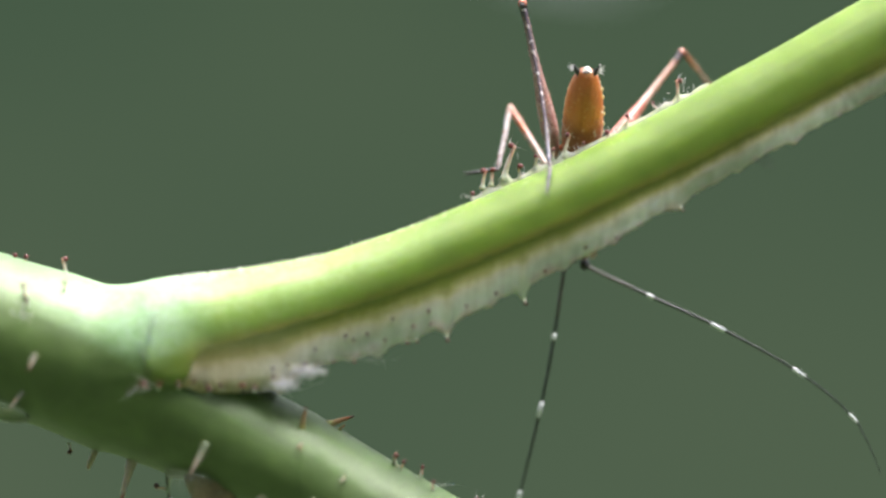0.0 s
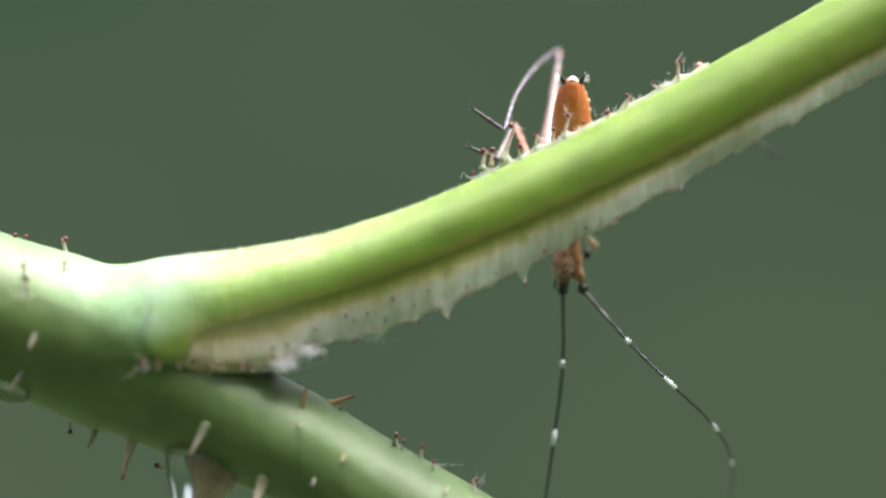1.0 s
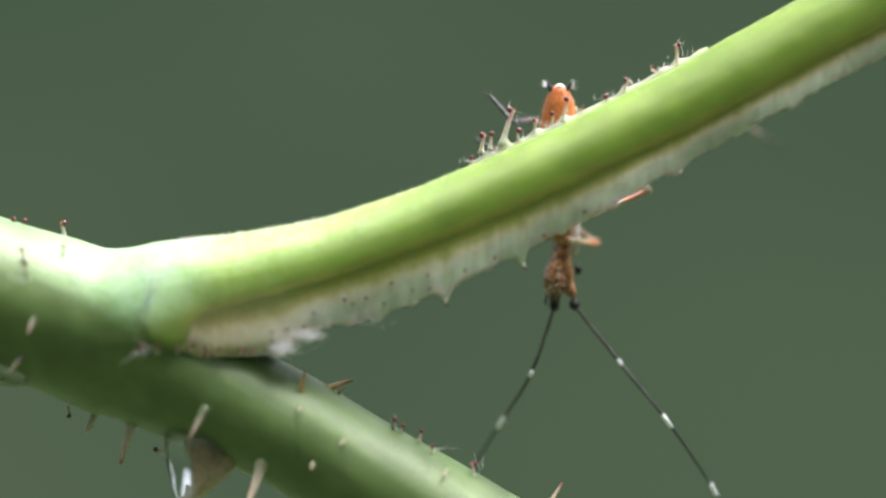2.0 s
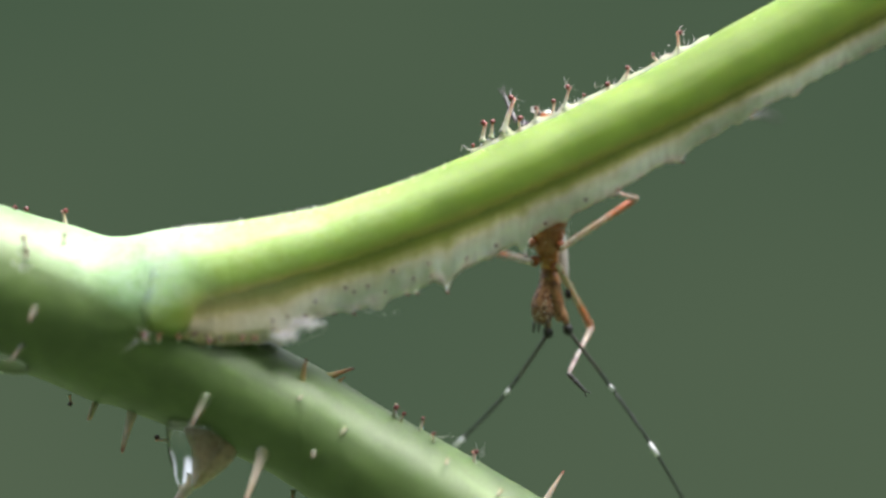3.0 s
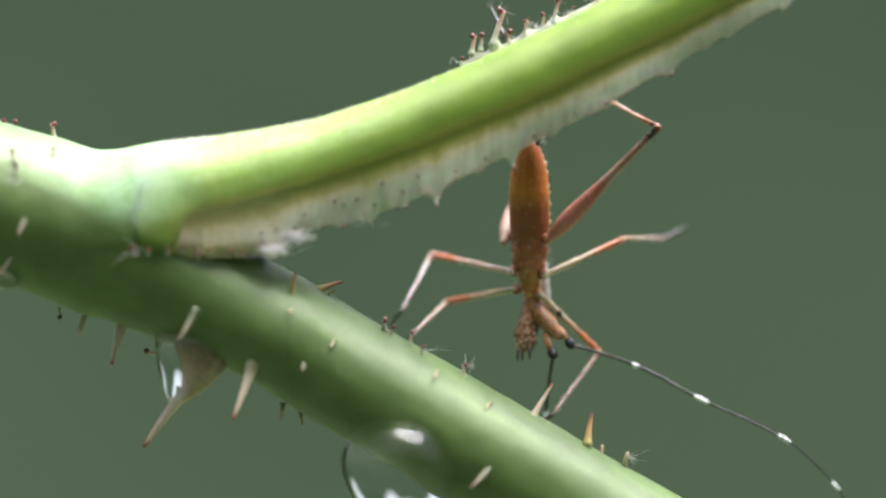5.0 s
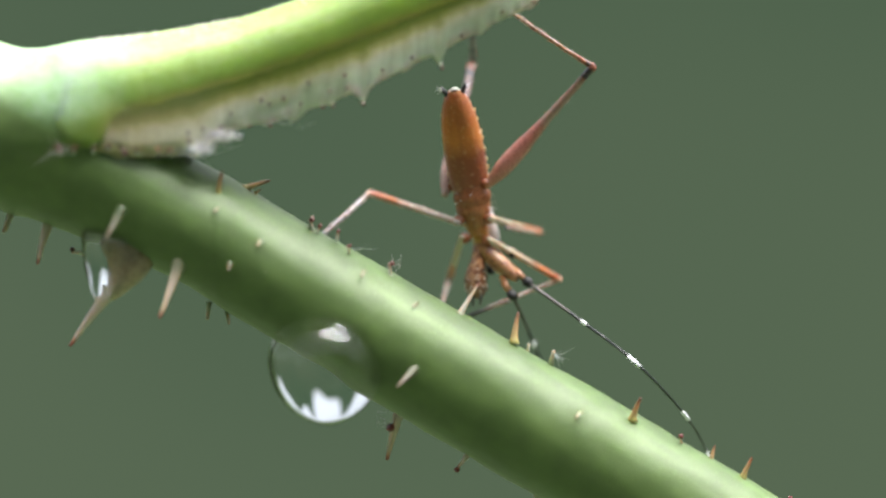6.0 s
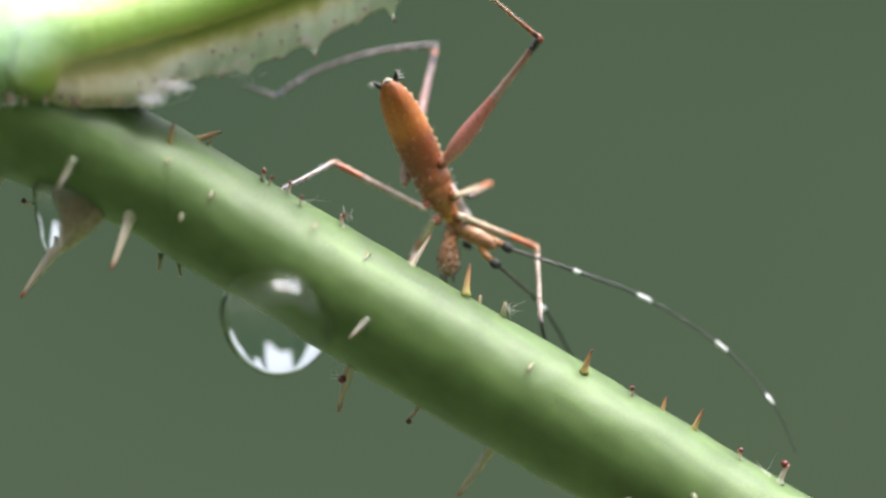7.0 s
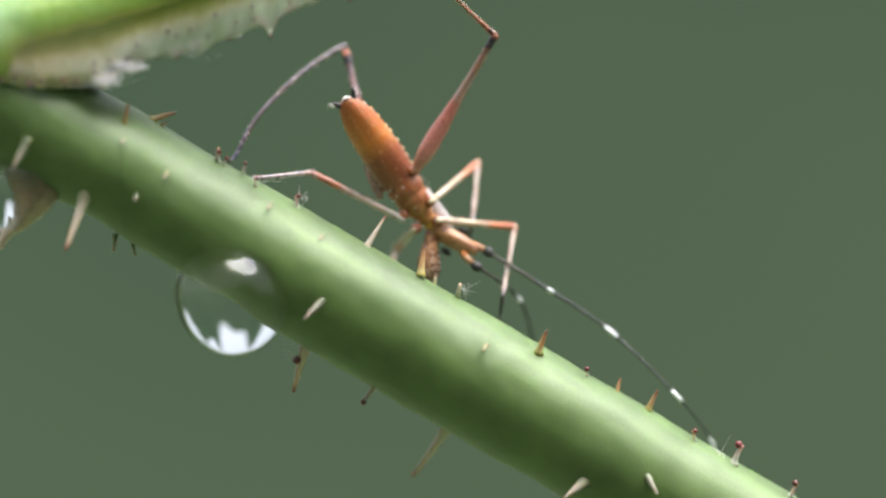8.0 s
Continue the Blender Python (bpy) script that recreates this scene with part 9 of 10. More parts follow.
    walk(right_antenna[4], [
        (0, limb(4.617, -3.495, -5.707, 5.674, -3.936, -5.923)),
        (0.25, limb(4.309, -3.803, -5.845, 5.233, -4.514, -5.865)),
        (0.5, limb(4.013, -3.834, -6.241, 4.8, -4.693, -6.205)),
        (0.75, limb(3.538, -4.34, -6.455, 4.155, -5.329, -6.457)),
        (1, limb(3.195, -4.437, -6.922, 3.727, -5.467, -7.05)),
        (1.25, limb(3.052, -4.055, -7.551, 3.6, -5.042, -7.839)),
        (1.5, limb(3.014, -3.343, -8.214, 3.61, -4.209, -8.717)),
        (1.7, limb(3.2, -2.824, -8.526, 3.906, -3.328, -9.305)),
        (2.1, limb(3.444, -1.755, -8.797, 4.15, -2.133, -9.644)),
        (2.5, limb(3.733, -1.269, -8.703, 4.466, -1.377, -9.603)),
        (2.8, limb(3.68, -0.748, -8.709, 4.395, -1.093, -9.562)),
        (3, limb(3.579, -1.03, -8.968, 4.219, -1.362, -9.884)),
        (3.2, limb(3.287, -1.085, -8.949, 3.919, -1.218, -9.919)),
        (3.5, limb(3.28, -1.791, -9.091, 3.813, -2.11, -10.077)),
        (3.8, limb(3.687, -0.454, -9.003, 4.31, -0.646, -9.969)),
        (4, limb(3.781, -0.633, -8.438, 4.459, -1.026, -9.301)),
        (4.2, limb(4.087, 0.063, -8.006, 4.82, -0.113, -8.894)),
        (4.6, limb(4.919, 0.209, -7.136, 5.793, 0.135, -7.905)),
        (5, limb(5.815, -0.703, -6.284, 6.808, -1.015, -6.81)),
        (5.3, limb(6.088, -0.929, -6.063, 7.131, -0.949, -6.584)),
        (5.5, limb(5.785, -2.65, -6.149, 6.776, -3.083, -6.582)),
        (5.75, limb(4.957, -3.863, -6.439, 5.688, -4.685, -6.825)),
        (6, limb(4.506, -4.144, -6.72, 5.081, -5.061, -7.152)),
        (6.25, limb(4.736, -3.812, -6.738, 5.319, -4.759, -7.087)),
        (6.5, limb(5.156, -3.051, -6.995, 5.889, -3.732, -7.593)),
        (6.65, limb(5.3, -2.051, -7.365, 6.118, -2.197, -8.182)),
        (6.8, limb(5.173, -0.874, -7.6, 5.946, -0.691, -8.452)),
        (7, limb(5.061, -1.426, -7.738, 5.854, -1.468, -8.591)),
        (7.2, limb(4.64, -2.254, -7.985, 5.337, -2.463, -8.896)),
        (7.5, limb(4.245, -2.052, -8.337, 4.899, -2.406, -9.235)),
        (8, limb(3.302, -1.628, -9, 3.732, -1.847, -10.061)),
    ])
    walk(right_antenna[5], [
        (0, limb(5.674, -3.936, -5.923, 6.73, -4.299, -6.258)),
        (0.25, limb(5.233, -4.514, -5.865, 6.277, -4.869, -6.243)),
        (0.5, limb(4.8, -4.693, -6.205, 5.82, -5.073, -6.624)),
        (0.75, limb(4.155, -5.329, -6.457, 5.095, -5.769, -6.989)),
        (1, limb(3.727, -5.467, -7.05, 4.557, -5.928, -7.726)),
        (1.25, limb(3.6, -5.042, -7.839, 4.336, -5.504, -8.616)),
        (1.5, limb(3.61, -4.209, -8.717, 4.28, -4.63, -9.574)),
        (1.7, limb(3.906, -3.328, -9.305, 4.586, -3.536, -10.228)),
        (2.1, limb(4.15, -2.133, -9.644, 4.83, -2.183, -10.589)),
        (2.5, limb(4.466, -1.377, -9.603, 5.149, -1.31, -10.546)),
        (2.8, limb(4.395, -1.093, -9.562, 5.088, -1.294, -10.478)),
        (3, limb(4.219, -1.362, -9.884, 4.827, -1.518, -10.866)),
        (3.2, limb(3.919, -1.218, -9.919, 4.509, -1.199, -10.925)),
        (3.5, limb(3.813, -2.11, -10.077, 4.309, -2.243, -11.124)),
        (3.8, limb(4.31, -0.646, -9.969, 4.875, -0.645, -10.989)),
        (4, limb(4.459, -1.026, -9.301, 5.1, -1.176, -10.263)),
        (4.2, limb(4.82, -0.113, -8.894, 5.548, -0.145, -9.805)),
        (4.6, limb(5.793, 0.135, -7.905, 6.697, 0.145, -8.641)),
        (5, limb(6.808, -1.015, -6.81, 7.84, -1.171, -7.329)),
        (5.3, limb(7.131, -0.949, -6.584, 8.169, -0.892, -7.11)),
        (5.5, limb(6.776, -3.083, -6.582, 7.769, -3.132, -7.191)),
        (5.75, limb(5.688, -4.685, -6.825, 6.548, -4.986, -7.552)),
        (6, limb(5.081, -5.061, -7.152, 5.798, -5.402, -8.006)),
        (6.25, limb(5.319, -4.759, -7.087, 6.059, -5.135, -7.905)),
        (6.5, limb(5.889, -3.732, -7.593, 6.644, -3.856, -8.473)),
        (6.65, limb(6.118, -2.197, -8.182, 6.841, -2.06, -9.086)),
        (6.8, limb(5.946, -0.691, -8.452, 6.67, -0.581, -9.36)),
        (7, limb(5.854, -1.468, -8.591, 6.572, -1.567, -9.505)),
        (7.2, limb(5.337, -2.463, -8.896, 5.967, -2.654, -9.857)),
        (7.5, limb(4.899, -2.406, -9.235, 5.454, -2.78, -10.189)),
        (8, limb(3.732, -1.847, -10.061, 4.062, -2.179, -11.128)),
    ])
    walk(right_antenna[6], [
        (0, limb(6.73, -4.299, -6.258, 7.781, -4.589, -6.67)),
        (0.25, limb(6.277, -4.869, -6.243, 7.267, -4.842, -6.859)),
        (0.5, limb(5.82, -5.073, -6.624, 6.714, -4.834, -7.331)),
        (0.75, limb(5.095, -5.769, -6.989, 5.838, -5.329, -7.772)),
        (1, limb(4.557, -5.928, -7.726, 5.203, -5.447, -8.569)),
        (1.25, limb(4.336, -5.504, -8.616, 4.965, -5.227, -9.557)),
        (1.5, limb(4.28, -4.63, -9.574, 4.888, -4.558, -10.566)),
        (1.7, limb(4.586, -3.536, -10.228, 5.214, -3.48, -11.209)),
        (2.1, limb(4.83, -2.183, -10.589, 5.449, -1.939, -11.547)),
        (2.5, limb(5.149, -1.31, -10.546, 5.779, -1.084, -11.5)),
        (2.8, limb(5.088, -1.294, -10.478, 5.761, -1.395, -11.424)),
        (3, limb(4.827, -1.518, -10.866, 5.406, -1.533, -11.878)),
        (3.2, limb(4.509, -1.199, -10.925, 5.063, -1.05, -11.939)),
        (3.5, limb(4.309, -2.243, -11.124, 4.768, -2.225, -12.195)),
        (3.8, limb(4.875, -0.645, -10.989, 5.386, -0.491, -12.025)),
        (4, limb(5.1, -1.176, -10.263, 5.693, -1.143, -11.266)),
        (4.2, limb(5.548, -0.145, -9.805, 6.268, -0.091, -10.72)),
        (4.6, limb(6.697, 0.145, -8.641, 7.631, 0.195, -9.336)),
        (5, limb(7.84, -1.171, -7.329, 8.9, -1.222, -7.81)),
        (5.3, limb(8.169, -0.892, -7.11, 9.211, -0.757, -7.617)),
        (5.5, limb(7.769, -3.132, -7.191, 8.661, -2.815, -7.871)),
        (5.75, limb(6.548, -4.986, -7.552, 7.302, -4.705, -8.395)),
        (6, limb(5.798, -5.402, -8.006, 6.385, -5.029, -8.94)),
        (6.25, limb(6.059, -5.135, -7.905, 6.647, -4.759, -8.839)),
        (6.5, limb(6.644, -3.856, -8.473, 7.234, -3.396, -9.366)),
        (6.65, limb(6.841, -2.06, -9.086, 7.45, -1.655, -9.994)),
        (6.8, limb(6.67, -0.581, -9.36, 7.358, -0.525, -10.299)),
        (7, limb(6.572, -1.567, -9.505, 7.239, -1.689, -10.452)),
        (7.2, limb(5.967, -2.654, -9.857, 6.561, -2.804, -10.849)),
        (7.5, limb(5.454, -2.78, -10.189, 5.942, -3.195, -11.164)),
        (8, limb(4.062, -2.179, -11.128, 4.312, -2.658, -12.161)),
    ])
    walk(right_antenna[7], [
        (0, limb(7.781, -4.589, -6.67, 8.819, -4.856, -7.128)),
        (0.25, limb(7.267, -4.842, -6.859, 8.203, -4.709, -7.541)),
        (0.5, limb(6.714, -4.834, -7.331, 7.53, -4.469, -8.081)),
        (0.75, limb(5.838, -5.329, -7.772, 6.499, -4.782, -8.561)),
        (1, limb(5.203, -5.447, -8.569, 5.776, -4.864, -9.401)),
        (1.25, limb(4.965, -5.227, -9.557, 5.529, -4.813, -10.49)),
        (1.5, limb(4.888, -4.558, -10.566, 5.447, -4.351, -11.567)),
        (1.7, limb(5.214, -3.48, -11.209, 5.806, -3.335, -12.203)),
        (2.1, limb(5.449, -1.939, -11.547, 6.031, -1.612, -12.502)),
        (2.5, limb(5.779, -1.084, -11.5, 6.383, -0.819, -12.461)),
        (2.8, limb(5.761, -1.395, -11.424, 6.417, -1.464, -12.385)),
        (3, limb(5.406, -1.533, -11.878, 5.959, -1.503, -12.904)),
        (3.2, limb(5.063, -1.05, -11.939, 5.597, -0.873, -12.96)),
        (3.5, limb(4.768, -2.225, -12.195, 5.205, -2.148, -13.273)),
        (3.8, limb(5.386, -0.491, -12.025, 5.868, -0.292, -13.067)),
        (4, limb(5.693, -1.143, -11.266, 6.256, -1.05, -12.282)),
        (4.2, limb(6.268, -0.091, -10.72, 6.976, -0.007, -11.642)),
        (4.6, limb(7.631, 0.195, -9.336, 8.564, 0.255, -10.032)),
        (5, limb(8.9, -1.222, -7.81, 9.955, -1.241, -8.306)),
        (5.3, limb(9.211, -0.757, -7.617, 10.24, -0.615, -8.146)),
        (5.5, limb(8.661, -2.815, -7.871, 9.496, -2.416, -8.579)),
        (5.75, limb(7.302, -4.705, -8.395, 7.985, -4.286, -9.242)),
        (6, limb(6.385, -5.029, -8.94, 6.9, -4.512, -9.85)),
        (6.25, limb(6.647, -4.759, -8.839, 7.158, -4.246, -9.753)),
        (6.5, limb(7.234, -3.396, -9.366, 7.743, -2.83, -10.25)),
        (6.65, limb(7.45, -1.655, -9.994, 7.999, -1.193, -10.913)),
        (6.8, limb(7.358, -0.525, -10.299, 8.014, -0.487, -11.262)),
        (7, limb(7.239, -1.689, -10.452, 7.866, -1.842, -11.424)),
        (7.2, limb(6.561, -2.804, -10.849, 7.116, -2.959, -11.862)),
        (7.5, limb(5.942, -3.195, -11.164, 6.381, -3.609, -12.161)),
        (8, limb(4.312, -2.658, -12.161, 4.523, -3.139, -13.202)),
    ])
    walk(right_antenna[8], [
        (0, limb(8.819, -4.856, -7.128, 9.832, -5.137, -7.632)),
        (0.25, limb(8.203, -4.709, -7.541, 9.111, -4.586, -8.261)),
        (0.5, limb(7.53, -4.469, -8.081, 8.313, -4.103, -8.863)),
        (0.75, limb(6.499, -4.782, -8.561, 7.118, -4.229, -9.379)),
        (1, limb(5.776, -4.864, -9.401, 6.303, -4.274, -10.256)),
        (1.25, limb(5.529, -4.813, -10.49, 6.057, -4.387, -11.438)),
        (1.5, limb(5.447, -4.351, -11.567, 5.972, -4.129, -12.584)),
        (1.7, limb(5.806, -3.335, -12.203, 6.368, -3.189, -13.213)),
        (2.1, limb(6.031, -1.612, -12.502, 6.596, -1.312, -13.476)),
        (2.5, limb(6.383, -0.819, -12.461, 6.973, -0.598, -13.442)),
        (2.8, limb(6.417, -1.464, -12.385, 7.049, -1.527, -13.363)),
        (3, limb(5.959, -1.503, -12.904, 6.481, -1.478, -13.946)),
        (3.2, limb(5.597, -0.873, -12.96, 6.114, -0.739, -13.996)),
        (3.5, limb(5.205, -2.148, -13.273, 5.626, -2.052, -14.356)),
        (3.8, limb(5.868, -0.292, -13.067, 6.332, -0.106, -14.121)),
        (4, limb(6.256, -1.05, -12.282, 6.794, -0.943, -13.311)),
        (4.2, limb(6.976, -0.007, -11.642, 7.662, 0.103, -12.578)),
        (4.6, limb(8.564, 0.255, -10.032, 9.463, 0.332, -10.77)),
        (5, limb(9.955, -1.241, -8.306, 10.97, -1.255, -8.879)),
        (5.3, limb(10.24, -0.615, -8.146, 11.232, -0.531, -8.751)),
        (5.5, limb(9.496, -2.416, -8.579, 10.32, -2.087, -9.336)),
        (5.75, limb(7.985, -4.286, -9.242, 8.634, -3.852, -10.107)),
        (6, limb(6.9, -4.512, -9.85, 7.37, -3.964, -10.765)),
        (6.25, limb(7.158, -4.246, -9.753, 7.623, -3.708, -10.676)),
        (6.5, limb(7.743, -2.83, -10.25, 8.217, -2.331, -11.191)),
        (6.65, limb(7.999, -1.193, -10.913, 8.515, -0.812, -11.886)),
        (6.8, limb(8.014, -0.487, -11.262, 8.624, -0.448, -12.254)),
        (7, limb(7.866, -1.842, -11.424, 8.431, -2.058, -12.42)),
        (7.2, limb(7.116, -2.959, -11.862, 7.602, -3.177, -12.899)),
        (7.5, limb(6.381, -3.609, -12.161, 6.758, -3.971, -13.203)),
        (8, limb(4.523, -3.139, -13.202, 4.707, -3.466, -14.306)),
    ])
    walk(right_antenna[9], [
        (0, limb(9.832, -5.137, -7.632, 10.804, -5.426, -8.208)),
        (0.25, limb(9.111, -4.586, -8.261, 9.989, -4.518, -9.025)),
        (0.5, limb(8.313, -4.103, -8.863, 9.072, -3.79, -9.691)),
        (0.75, limb(7.118, -4.229, -9.379, 7.686, -3.715, -10.258)),
        (1, limb(6.303, -4.274, -10.256, 6.766, -3.727, -11.176)),
        (1.25, limb(6.057, -4.387, -11.438, 6.542, -4.007, -12.428)),
        (1.5, limb(5.972, -4.129, -12.584, 6.447, -3.942, -13.632)),
        (1.7, limb(6.368, -3.189, -13.213, 6.89, -3.081, -14.25)),
        (2.1, limb(6.596, -1.312, -13.476, 7.146, -1.123, -14.487)),
        (2.5, limb(6.973, -0.598, -13.442, 7.549, -0.513, -14.452)),
        (2.8, limb(7.049, -1.527, -13.363, 7.64, -1.611, -14.364)),
        (3, limb(6.481, -1.478, -13.946, 6.95, -1.491, -15.013)),
        (3.2, limb(6.114, -0.739, -13.996, 6.608, -0.735, -15.052)),
        (3.5, limb(5.626, -2.052, -14.356, 6.029, -1.948, -15.445)),
        (3.8, limb(6.332, -0.106, -14.121, 6.771, 0.022, -15.193)),
        (4, limb(6.794, -0.943, -13.311, 7.294, -0.834, -14.358)),
        (4.2, limb(7.662, 0.103, -12.578, 8.304, 0.259, -13.538)),
        (4.6, limb(9.463, 0.332, -10.77, 10.29, 0.438, -11.585)),
        (5, limb(10.97, -1.255, -8.879, 11.887, -1.287, -9.598)),
        (5.3, limb(11.232, -0.531, -8.751, 12.134, -0.607, -9.486)),
        (5.5, limb(10.32, -2.087, -9.336, 11.14, -1.982, -10.158)),
        (5.75, limb(8.634, -3.852, -10.107, 9.244, -3.451, -11.016)),
        (6, limb(7.37, -3.964, -10.765, 7.773, -3.405, -11.706)),
        (6.25, limb(7.623, -3.708, -10.676, 8.025, -3.144, -11.614)),
        (6.5, limb(8.217, -2.331, -11.191, 8.644, -2.056, -12.24)),
        (6.65, limb(8.515, -0.812, -11.886, 8.985, -0.641, -12.939)),
        (6.8, limb(8.624, -0.448, -12.254, 9.161, -0.368, -13.286)),
        (7, limb(8.431, -2.058, -12.42, 8.881, -2.404, -13.438)),
        (7.2, limb(7.602, -3.177, -12.899, 7.952, -3.534, -13.953)),
        (7.5, limb(6.758, -3.971, -13.203, 7.032, -4.187, -14.315)),
        (8, limb(4.707, -3.466, -14.306, 4.849, -3.346, -15.456)),
    ])
    walk(right_antenna[10], [
        (0, limb(10.804, -5.426, -8.208, 11.722, -5.72, -8.862)),
        (0.25, limb(9.989, -4.518, -9.025, 10.802, -4.443, -9.857)),
        (0.5, limb(9.072, -3.79, -9.691, 9.753, -3.453, -10.574)),
        (0.75, limb(7.686, -3.715, -10.258, 8.143, -3.165, -11.179)),
        (1, limb(6.766, -3.727, -11.176, 7.114, -3.144, -12.124)),
        (1.25, limb(6.542, -4.007, -12.428, 6.945, -3.583, -13.436)),
        (1.5, limb(6.447, -3.942, -13.632, 6.849, -3.707, -14.701)),
        (1.7, limb(6.89, -3.081, -14.25, 7.353, -2.954, -15.312)),
        (2.1, limb(7.146, -1.123, -14.487, 7.658, -0.972, -15.523)),
        (2.5, limb(7.549, -0.513, -14.452, 8.092, -0.505, -15.483)),
        (2.8, limb(7.64, -1.611, -14.364, 8.186, -1.684, -15.391)),
        (3, limb(6.95, -1.491, -15.013, 7.359, -1.506, -16.105)),
        (3.2, limb(6.608, -0.735, -15.052, 7.065, -0.809, -16.122)),
        (3.5, limb(6.029, -1.948, -15.445, 6.402, -1.804, -16.54)),
        (3.8, limb(6.771, 0.022, -15.193, 7.172, 0.132, -16.282)),
        (4, limb(7.294, -0.834, -14.358, 7.745, -0.69, -15.424)),
        (4.2, limb(8.304, 0.259, -13.538, 8.901, 0.467, -14.518)),
        (4.6, limb(10.29, 0.438, -11.585, 11.048, 0.573, -12.46)),
        (5, limb(11.887, -1.287, -9.598, 12.704, -1.309, -10.429)),
        (5.3, limb(12.134, -0.607, -9.486, 12.93, -0.789, -10.318)),
        (5.5, limb(11.14, -1.982, -10.158, 11.905, -2.004, -11.037)),
        (5.75, limb(9.244, -3.451, -11.016, 9.774, -3.003, -11.953)),
        (6, limb(7.773, -3.405, -11.706, 8.069, -2.765, -12.634)),
        (6.25, limb(8.025, -3.144, -11.614, 8.319, -2.499, -12.539)),
        (6.5, limb(8.644, -2.056, -12.24, 8.977, -1.907, -13.347)),
        (6.65, limb(8.985, -0.641, -12.939, 9.371, -0.614, -14.038)),
        (6.8, limb(9.161, -0.368, -13.286, 9.613, -0.28, -14.357)),
        (7, limb(8.881, -2.404, -13.438, 9.202, -2.856, -14.464)),
        (7.2, limb(7.952, -3.534, -13.953, 8.161, -3.988, -15.005)),
        (7.5, limb(7.032, -4.187, -14.315, 7.185, -4.295, -15.466)),
        (8, limb(4.849, -3.346, -15.456, 4.918, -2.931, -16.543)),
    ])
    walk(right_antenna[11], [
        (0, limb(11.722, -5.72, -8.862, 12.54, -6.163, -9.565)),
        (0.25, limb(10.802, -4.443, -9.857, 11.52, -4.481, -10.774)),
        (0.5, limb(9.753, -3.453, -10.574, 10.328, -3.161, -11.545)),
        (0.75, limb(8.143, -3.165, -11.179, 8.497, -2.645, -12.16)),
        (1, limb(7.114, -3.144, -12.124, 7.36, -2.578, -13.113)),
        (1.25, limb(6.945, -3.583, -13.436, 7.248, -3.141, -14.471)),
        (1.5, limb(6.849, -3.707, -14.701, 7.175, -3.449, -15.79)),
        (1.7, limb(7.353, -2.954, -15.312, 7.753, -2.832, -16.4)),
        (2.1, limb(7.658, -0.972, -15.523, 8.115, -0.798, -16.581)),
        (2.5, limb(8.092, -0.505, -15.483, 8.588, -0.419, -16.535)),
        (2.8, limb(8.186, -1.684, -15.391, 8.687, -1.655, -16.444)),
        (3, limb(7.359, -1.506, -16.105, 7.717, -1.498, -17.214)),
        (3.2, limb(7.065, -0.809, -16.122, 7.474, -0.805, -17.214)),
        (3.5, limb(6.402, -1.804, -16.54, 6.742, -1.63, -17.641)),
        (3.8, limb(7.172, 0.132, -16.282, 7.539, 0.266, -17.38)),
        (4, limb(7.745, -0.69, -15.424, 8.157, -0.535, -16.503)),
        (4.2, limb(8.901, 0.467, -14.518, 9.455, 0.68, -15.521)),
        (4.6, limb(11.048, 0.573, -12.46, 11.736, 0.727, -13.389)),
        (5, limb(12.704, -1.309, -10.429, 13.429, -1.272, -11.341)),
        (5.3, limb(12.93, -0.789, -10.318, 13.629, -0.875, -11.247)),
        (5.5, limb(11.905, -2.004, -11.037, 12.561, -2.038, -12)),
        (5.75, limb(9.774, -3.003, -11.953, 10.224, -2.536, -12.922)),
        (6, limb(8.069, -2.765, -12.634, 8.297, -2.121, -13.578)),
        (6.25, limb(8.319, -2.499, -12.539, 8.509, -1.991, -13.571)),
        (6.5, limb(8.977, -1.907, -13.347, 9.184, -1.867, -14.493)),
        (6.65, limb(9.371, -0.614, -14.038, 9.647, -0.733, -15.165)),
        (6.8, limb(9.613, -0.28, -14.357, 9.952, -0.346, -15.47)),
        (7, limb(9.202, -2.856, -14.464, 9.418, -3.311, -15.515)),
        (7.2, limb(8.161, -3.988, -15.005, 8.267, -4.443, -16.073)),
        (7.5, limb(7.185, -4.295, -15.466, 7.198, -4.478, -16.617)),
        (8, limb(4.918, -2.931, -16.543, 4.878, -2.604, -17.662)),
    ])
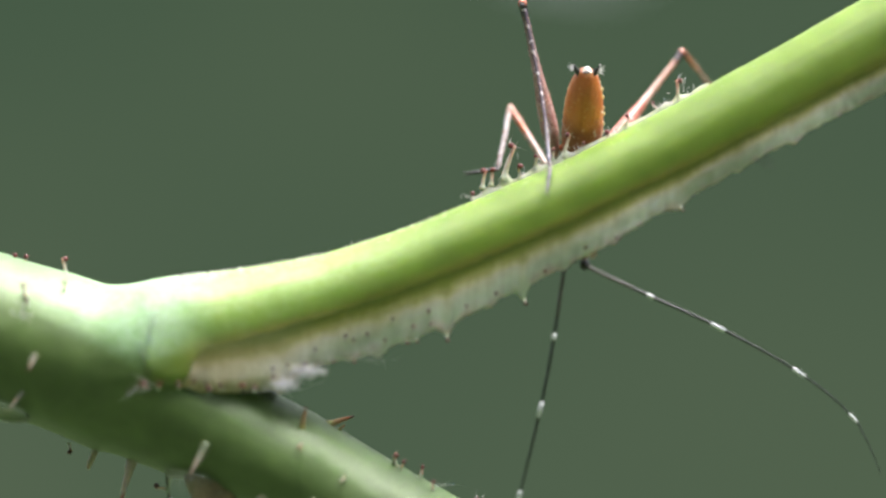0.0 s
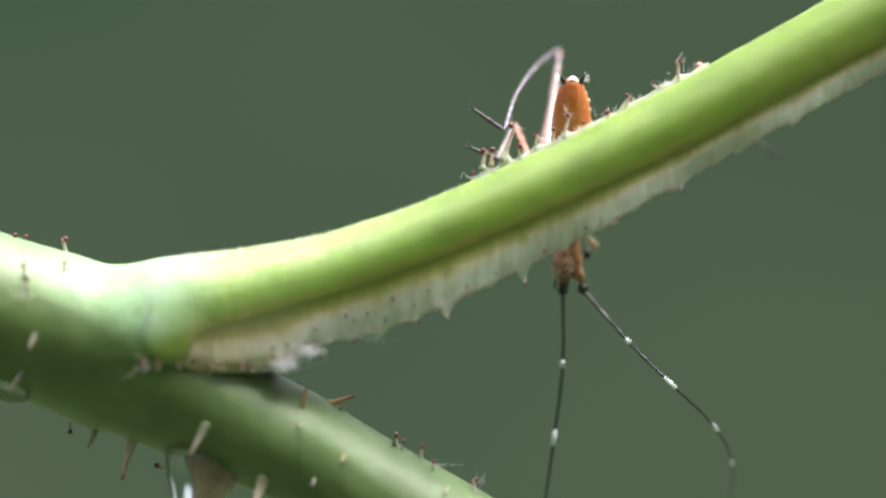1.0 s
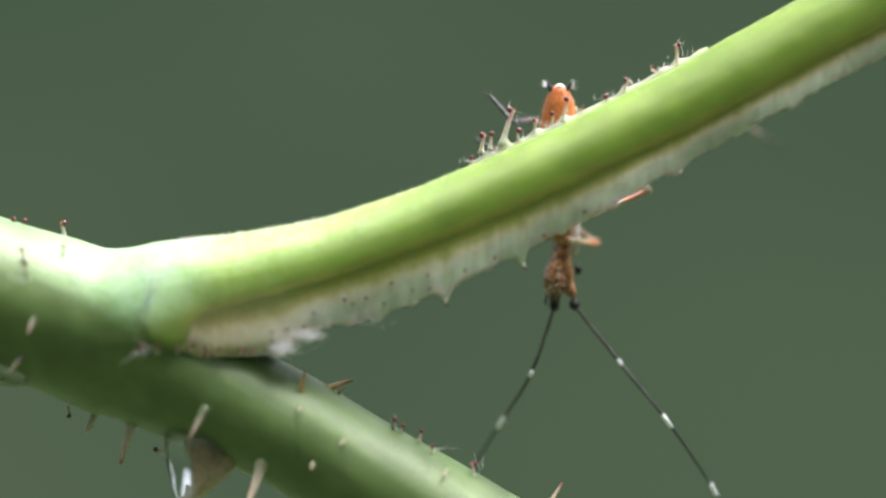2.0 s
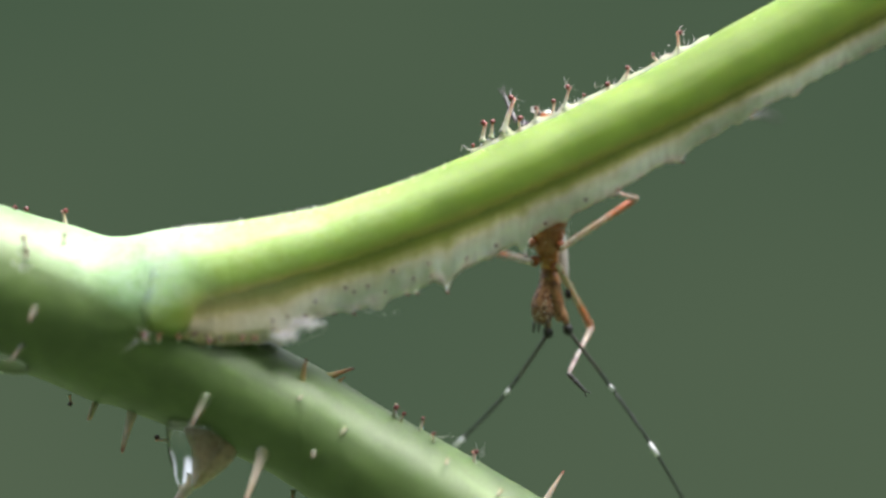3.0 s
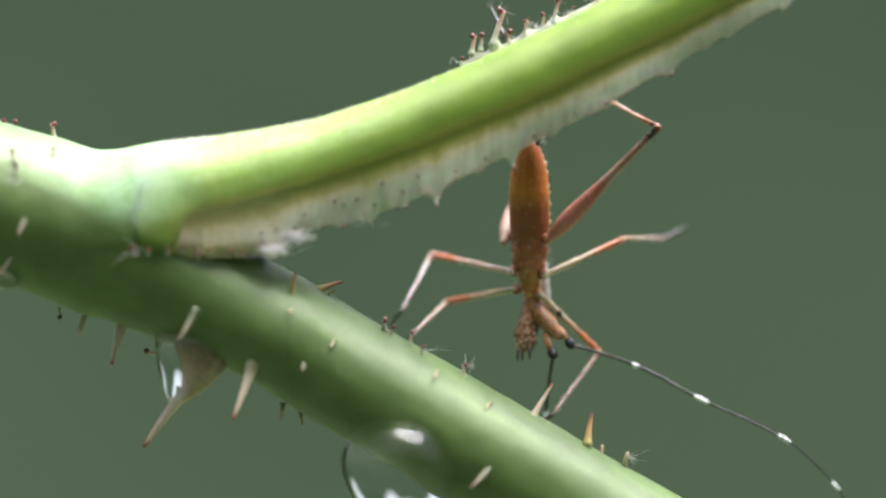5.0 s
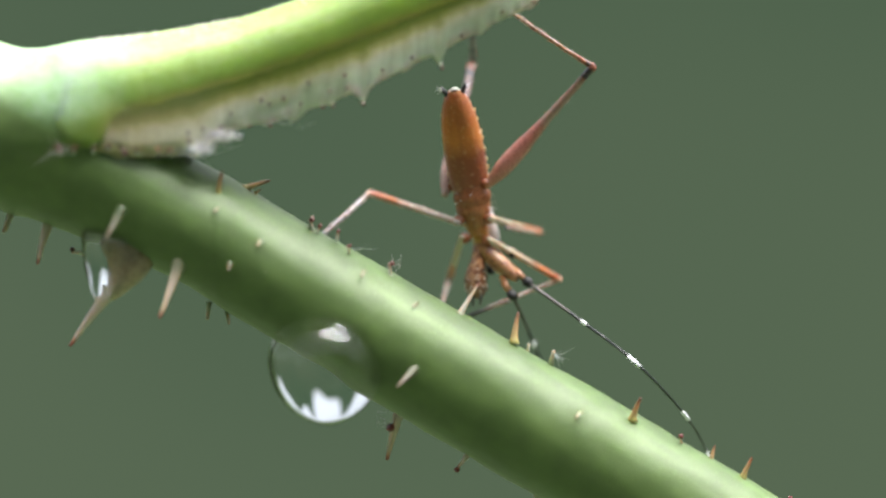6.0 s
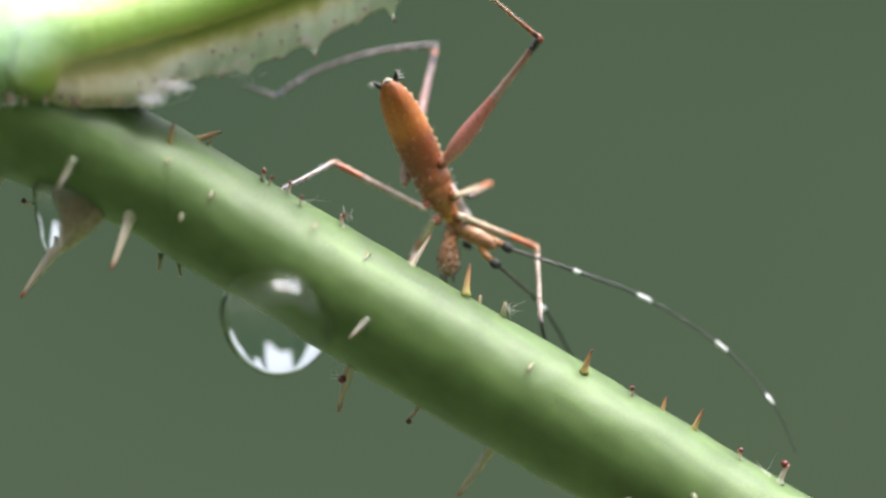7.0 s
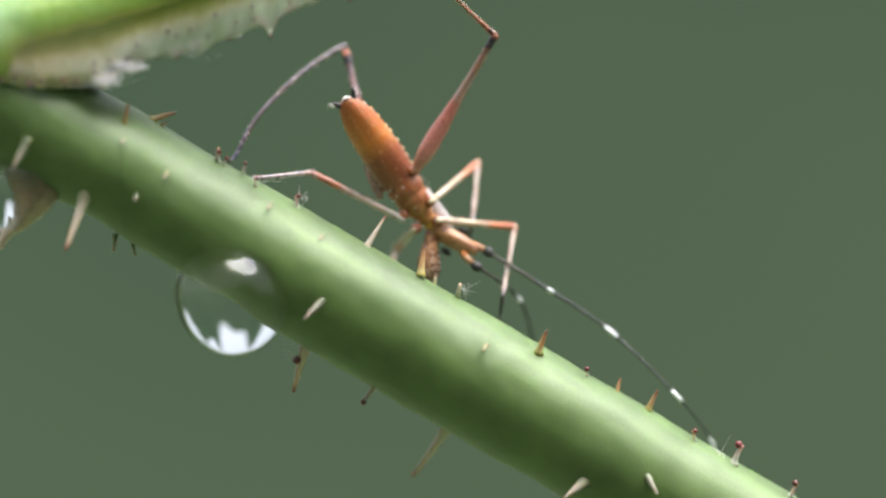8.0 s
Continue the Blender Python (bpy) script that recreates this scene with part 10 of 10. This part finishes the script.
    walk(right_antenna[12], [
        (0, limb(12.54, -6.163, -9.565, 13.086, -6.887, -10.297)),
        (0.25, limb(11.52, -4.481, -10.774, 12.003, -4.761, -11.798)),
        (0.5, limb(10.328, -3.161, -11.545, 10.673, -2.993, -12.646)),
        (0.75, limb(8.497, -2.645, -12.16, 8.654, -2.218, -13.234)),
        (1, limb(7.36, -2.578, -13.113, 7.42, -2.076, -14.163)),
        (1.25, limb(7.248, -3.141, -14.471, 7.358, -2.684, -15.538)),
        (1.5, limb(7.175, -3.449, -15.79, 7.362, -3.155, -16.903)),
        (1.7, limb(7.753, -2.832, -16.4, 8.032, -2.726, -17.527)),
        (2.1, limb(8.115, -0.798, -16.581, 8.461, -0.565, -17.67)),
        (2.5, limb(8.588, -0.419, -16.535, 8.981, -0.155, -17.6)),
        (2.8, limb(8.687, -1.655, -16.444, 9.086, -1.411, -17.512)),
        (3, limb(7.717, -1.498, -17.214, 7.976, -1.438, -18.349)),
        (3.2, limb(7.474, -0.805, -17.214, 7.784, -0.62, -18.322)),
        (3.5, limb(6.742, -1.63, -17.641, 7.019, -1.403, -18.75)),
        (3.8, limb(7.539, 0.266, -17.38, 7.839, 0.453, -18.491)),
        (4, limb(8.157, -0.535, -16.503, 8.502, -0.364, -17.603)),
        (4.2, limb(9.455, 0.68, -15.521, 9.928, 0.888, -16.566)),
        (4.6, limb(11.736, 0.727, -13.389, 12.281, 0.91, -14.403)),
        (5, limb(13.429, -1.272, -11.341, 13.951, -1.111, -12.371)),
        (5.3, limb(13.629, -0.875, -11.247, 14.098, -0.729, -12.304)),
        (5.5, limb(12.561, -2.038, -12, 12.967, -2.056, -13.093)),
        (5.75, limb(10.224, -2.536, -12.922, 10.525, -2.051, -13.939)),
        (6, limb(8.297, -2.121, -13.578, 8.414, -1.497, -14.556)),
        (6.25, limb(8.509, -1.991, -13.571, 8.481, -1.883, -14.732)),
        (6.5, limb(9.184, -1.867, -14.493, 9.131, -2.03, -15.646)),
        (6.65, limb(9.647, -0.733, -15.165, 9.684, -1.128, -16.261)),
        (6.8, limb(9.952, -0.346, -15.47, 10.037, -0.74, -16.564)),
        (7, limb(9.418, -3.311, -15.515, 9.432, -3.742, -16.598)),
        (7.2, limb(8.267, -4.443, -16.073, 8.178, -4.87, -17.155)),
        (7.5, limb(7.198, -4.478, -16.617, 6.933, -4.834, -17.695)),
        (8, limb(4.878, -2.604, -17.662, 4.609, -2.549, -18.795)),
    ])
    walk(right_antenna[13], [
        (0, limb(13.086, -6.887, -10.297, 13.535, -7.675, -11.029)),
        (0.25, limb(12.003, -4.761, -11.798, 12.388, -5.112, -12.84)),
        (0.5, limb(10.673, -2.993, -12.646, 10.92, -2.869, -13.779)),
        (0.75, limb(8.654, -2.218, -13.234, 8.721, -1.827, -14.33)),
        (1, limb(7.42, -2.076, -14.163, 7.395, -1.598, -15.226)),
        (1.25, limb(7.358, -2.684, -15.538, 7.384, -2.22, -16.607)),
        (1.5, limb(7.362, -3.155, -16.903, 7.487, -2.845, -18.019)),
        (1.7, limb(8.032, -2.726, -17.527, 8.263, -2.623, -18.665)),
        (2.1, limb(8.461, -0.565, -17.67, 8.764, -0.32, -18.768)),
        (2.5, limb(8.981, -0.155, -17.6, 9.335, 0.15, -18.668)),
        (2.8, limb(9.086, -1.411, -17.512, 9.445, -1.104, -18.577)),
        (3, limb(7.976, -1.438, -18.349, 8.196, -1.363, -19.491)),
        (3.2, limb(7.784, -0.62, -18.322, 8.056, -0.395, -19.433)),
        (3.5, limb(7.019, -1.403, -18.75, 7.271, -1.154, -19.861)),
        (3.8, limb(7.839, 0.453, -18.491, 8.113, 0.654, -19.606)),
        (4, limb(8.502, -0.364, -17.603, 8.816, -0.183, -18.711)),
        (4.2, limb(9.928, 0.888, -16.566, 10.367, 1.102, -17.624)),
        (4.6, limb(12.281, 0.91, -14.403, 12.767, 1.105, -15.444)),
        (5, limb(13.951, -1.111, -12.371, 14.388, -0.912, -13.433)),
        (5.3, limb(14.098, -0.729, -12.304, 14.474, -0.532, -13.39)),
        (5.5, limb(12.967, -2.056, -13.093, 13.277, -2.086, -14.216)),
        (5.75, limb(10.525, -2.051, -13.939, 10.757, -1.557, -14.968)),
        (6, limb(8.414, -1.497, -14.556, 8.475, -0.874, -15.539)),
        (6.25, limb(8.481, -1.883, -14.732, 8.367, -1.902, -15.892)),
        (6.5, limb(9.131, -2.03, -15.646, 8.978, -2.275, -16.776)),
        (6.65, limb(9.684, -1.128, -16.261, 9.635, -1.616, -17.319)),
        (6.8, limb(10.037, -0.74, -16.564, 10.038, -1.215, -17.629)),
        (7, limb(9.432, -3.742, -16.598, 9.365, -4.175, -17.678)),
        (7.2, limb(8.178, -4.87, -17.155, 8.012, -5.297, -18.226)),
        (7.5, limb(6.933, -4.834, -17.695, 6.575, -5.22, -18.735)),
        (8, limb(4.609, -2.549, -18.795, 4.263, -2.542, -19.908)),
    ])


motions()
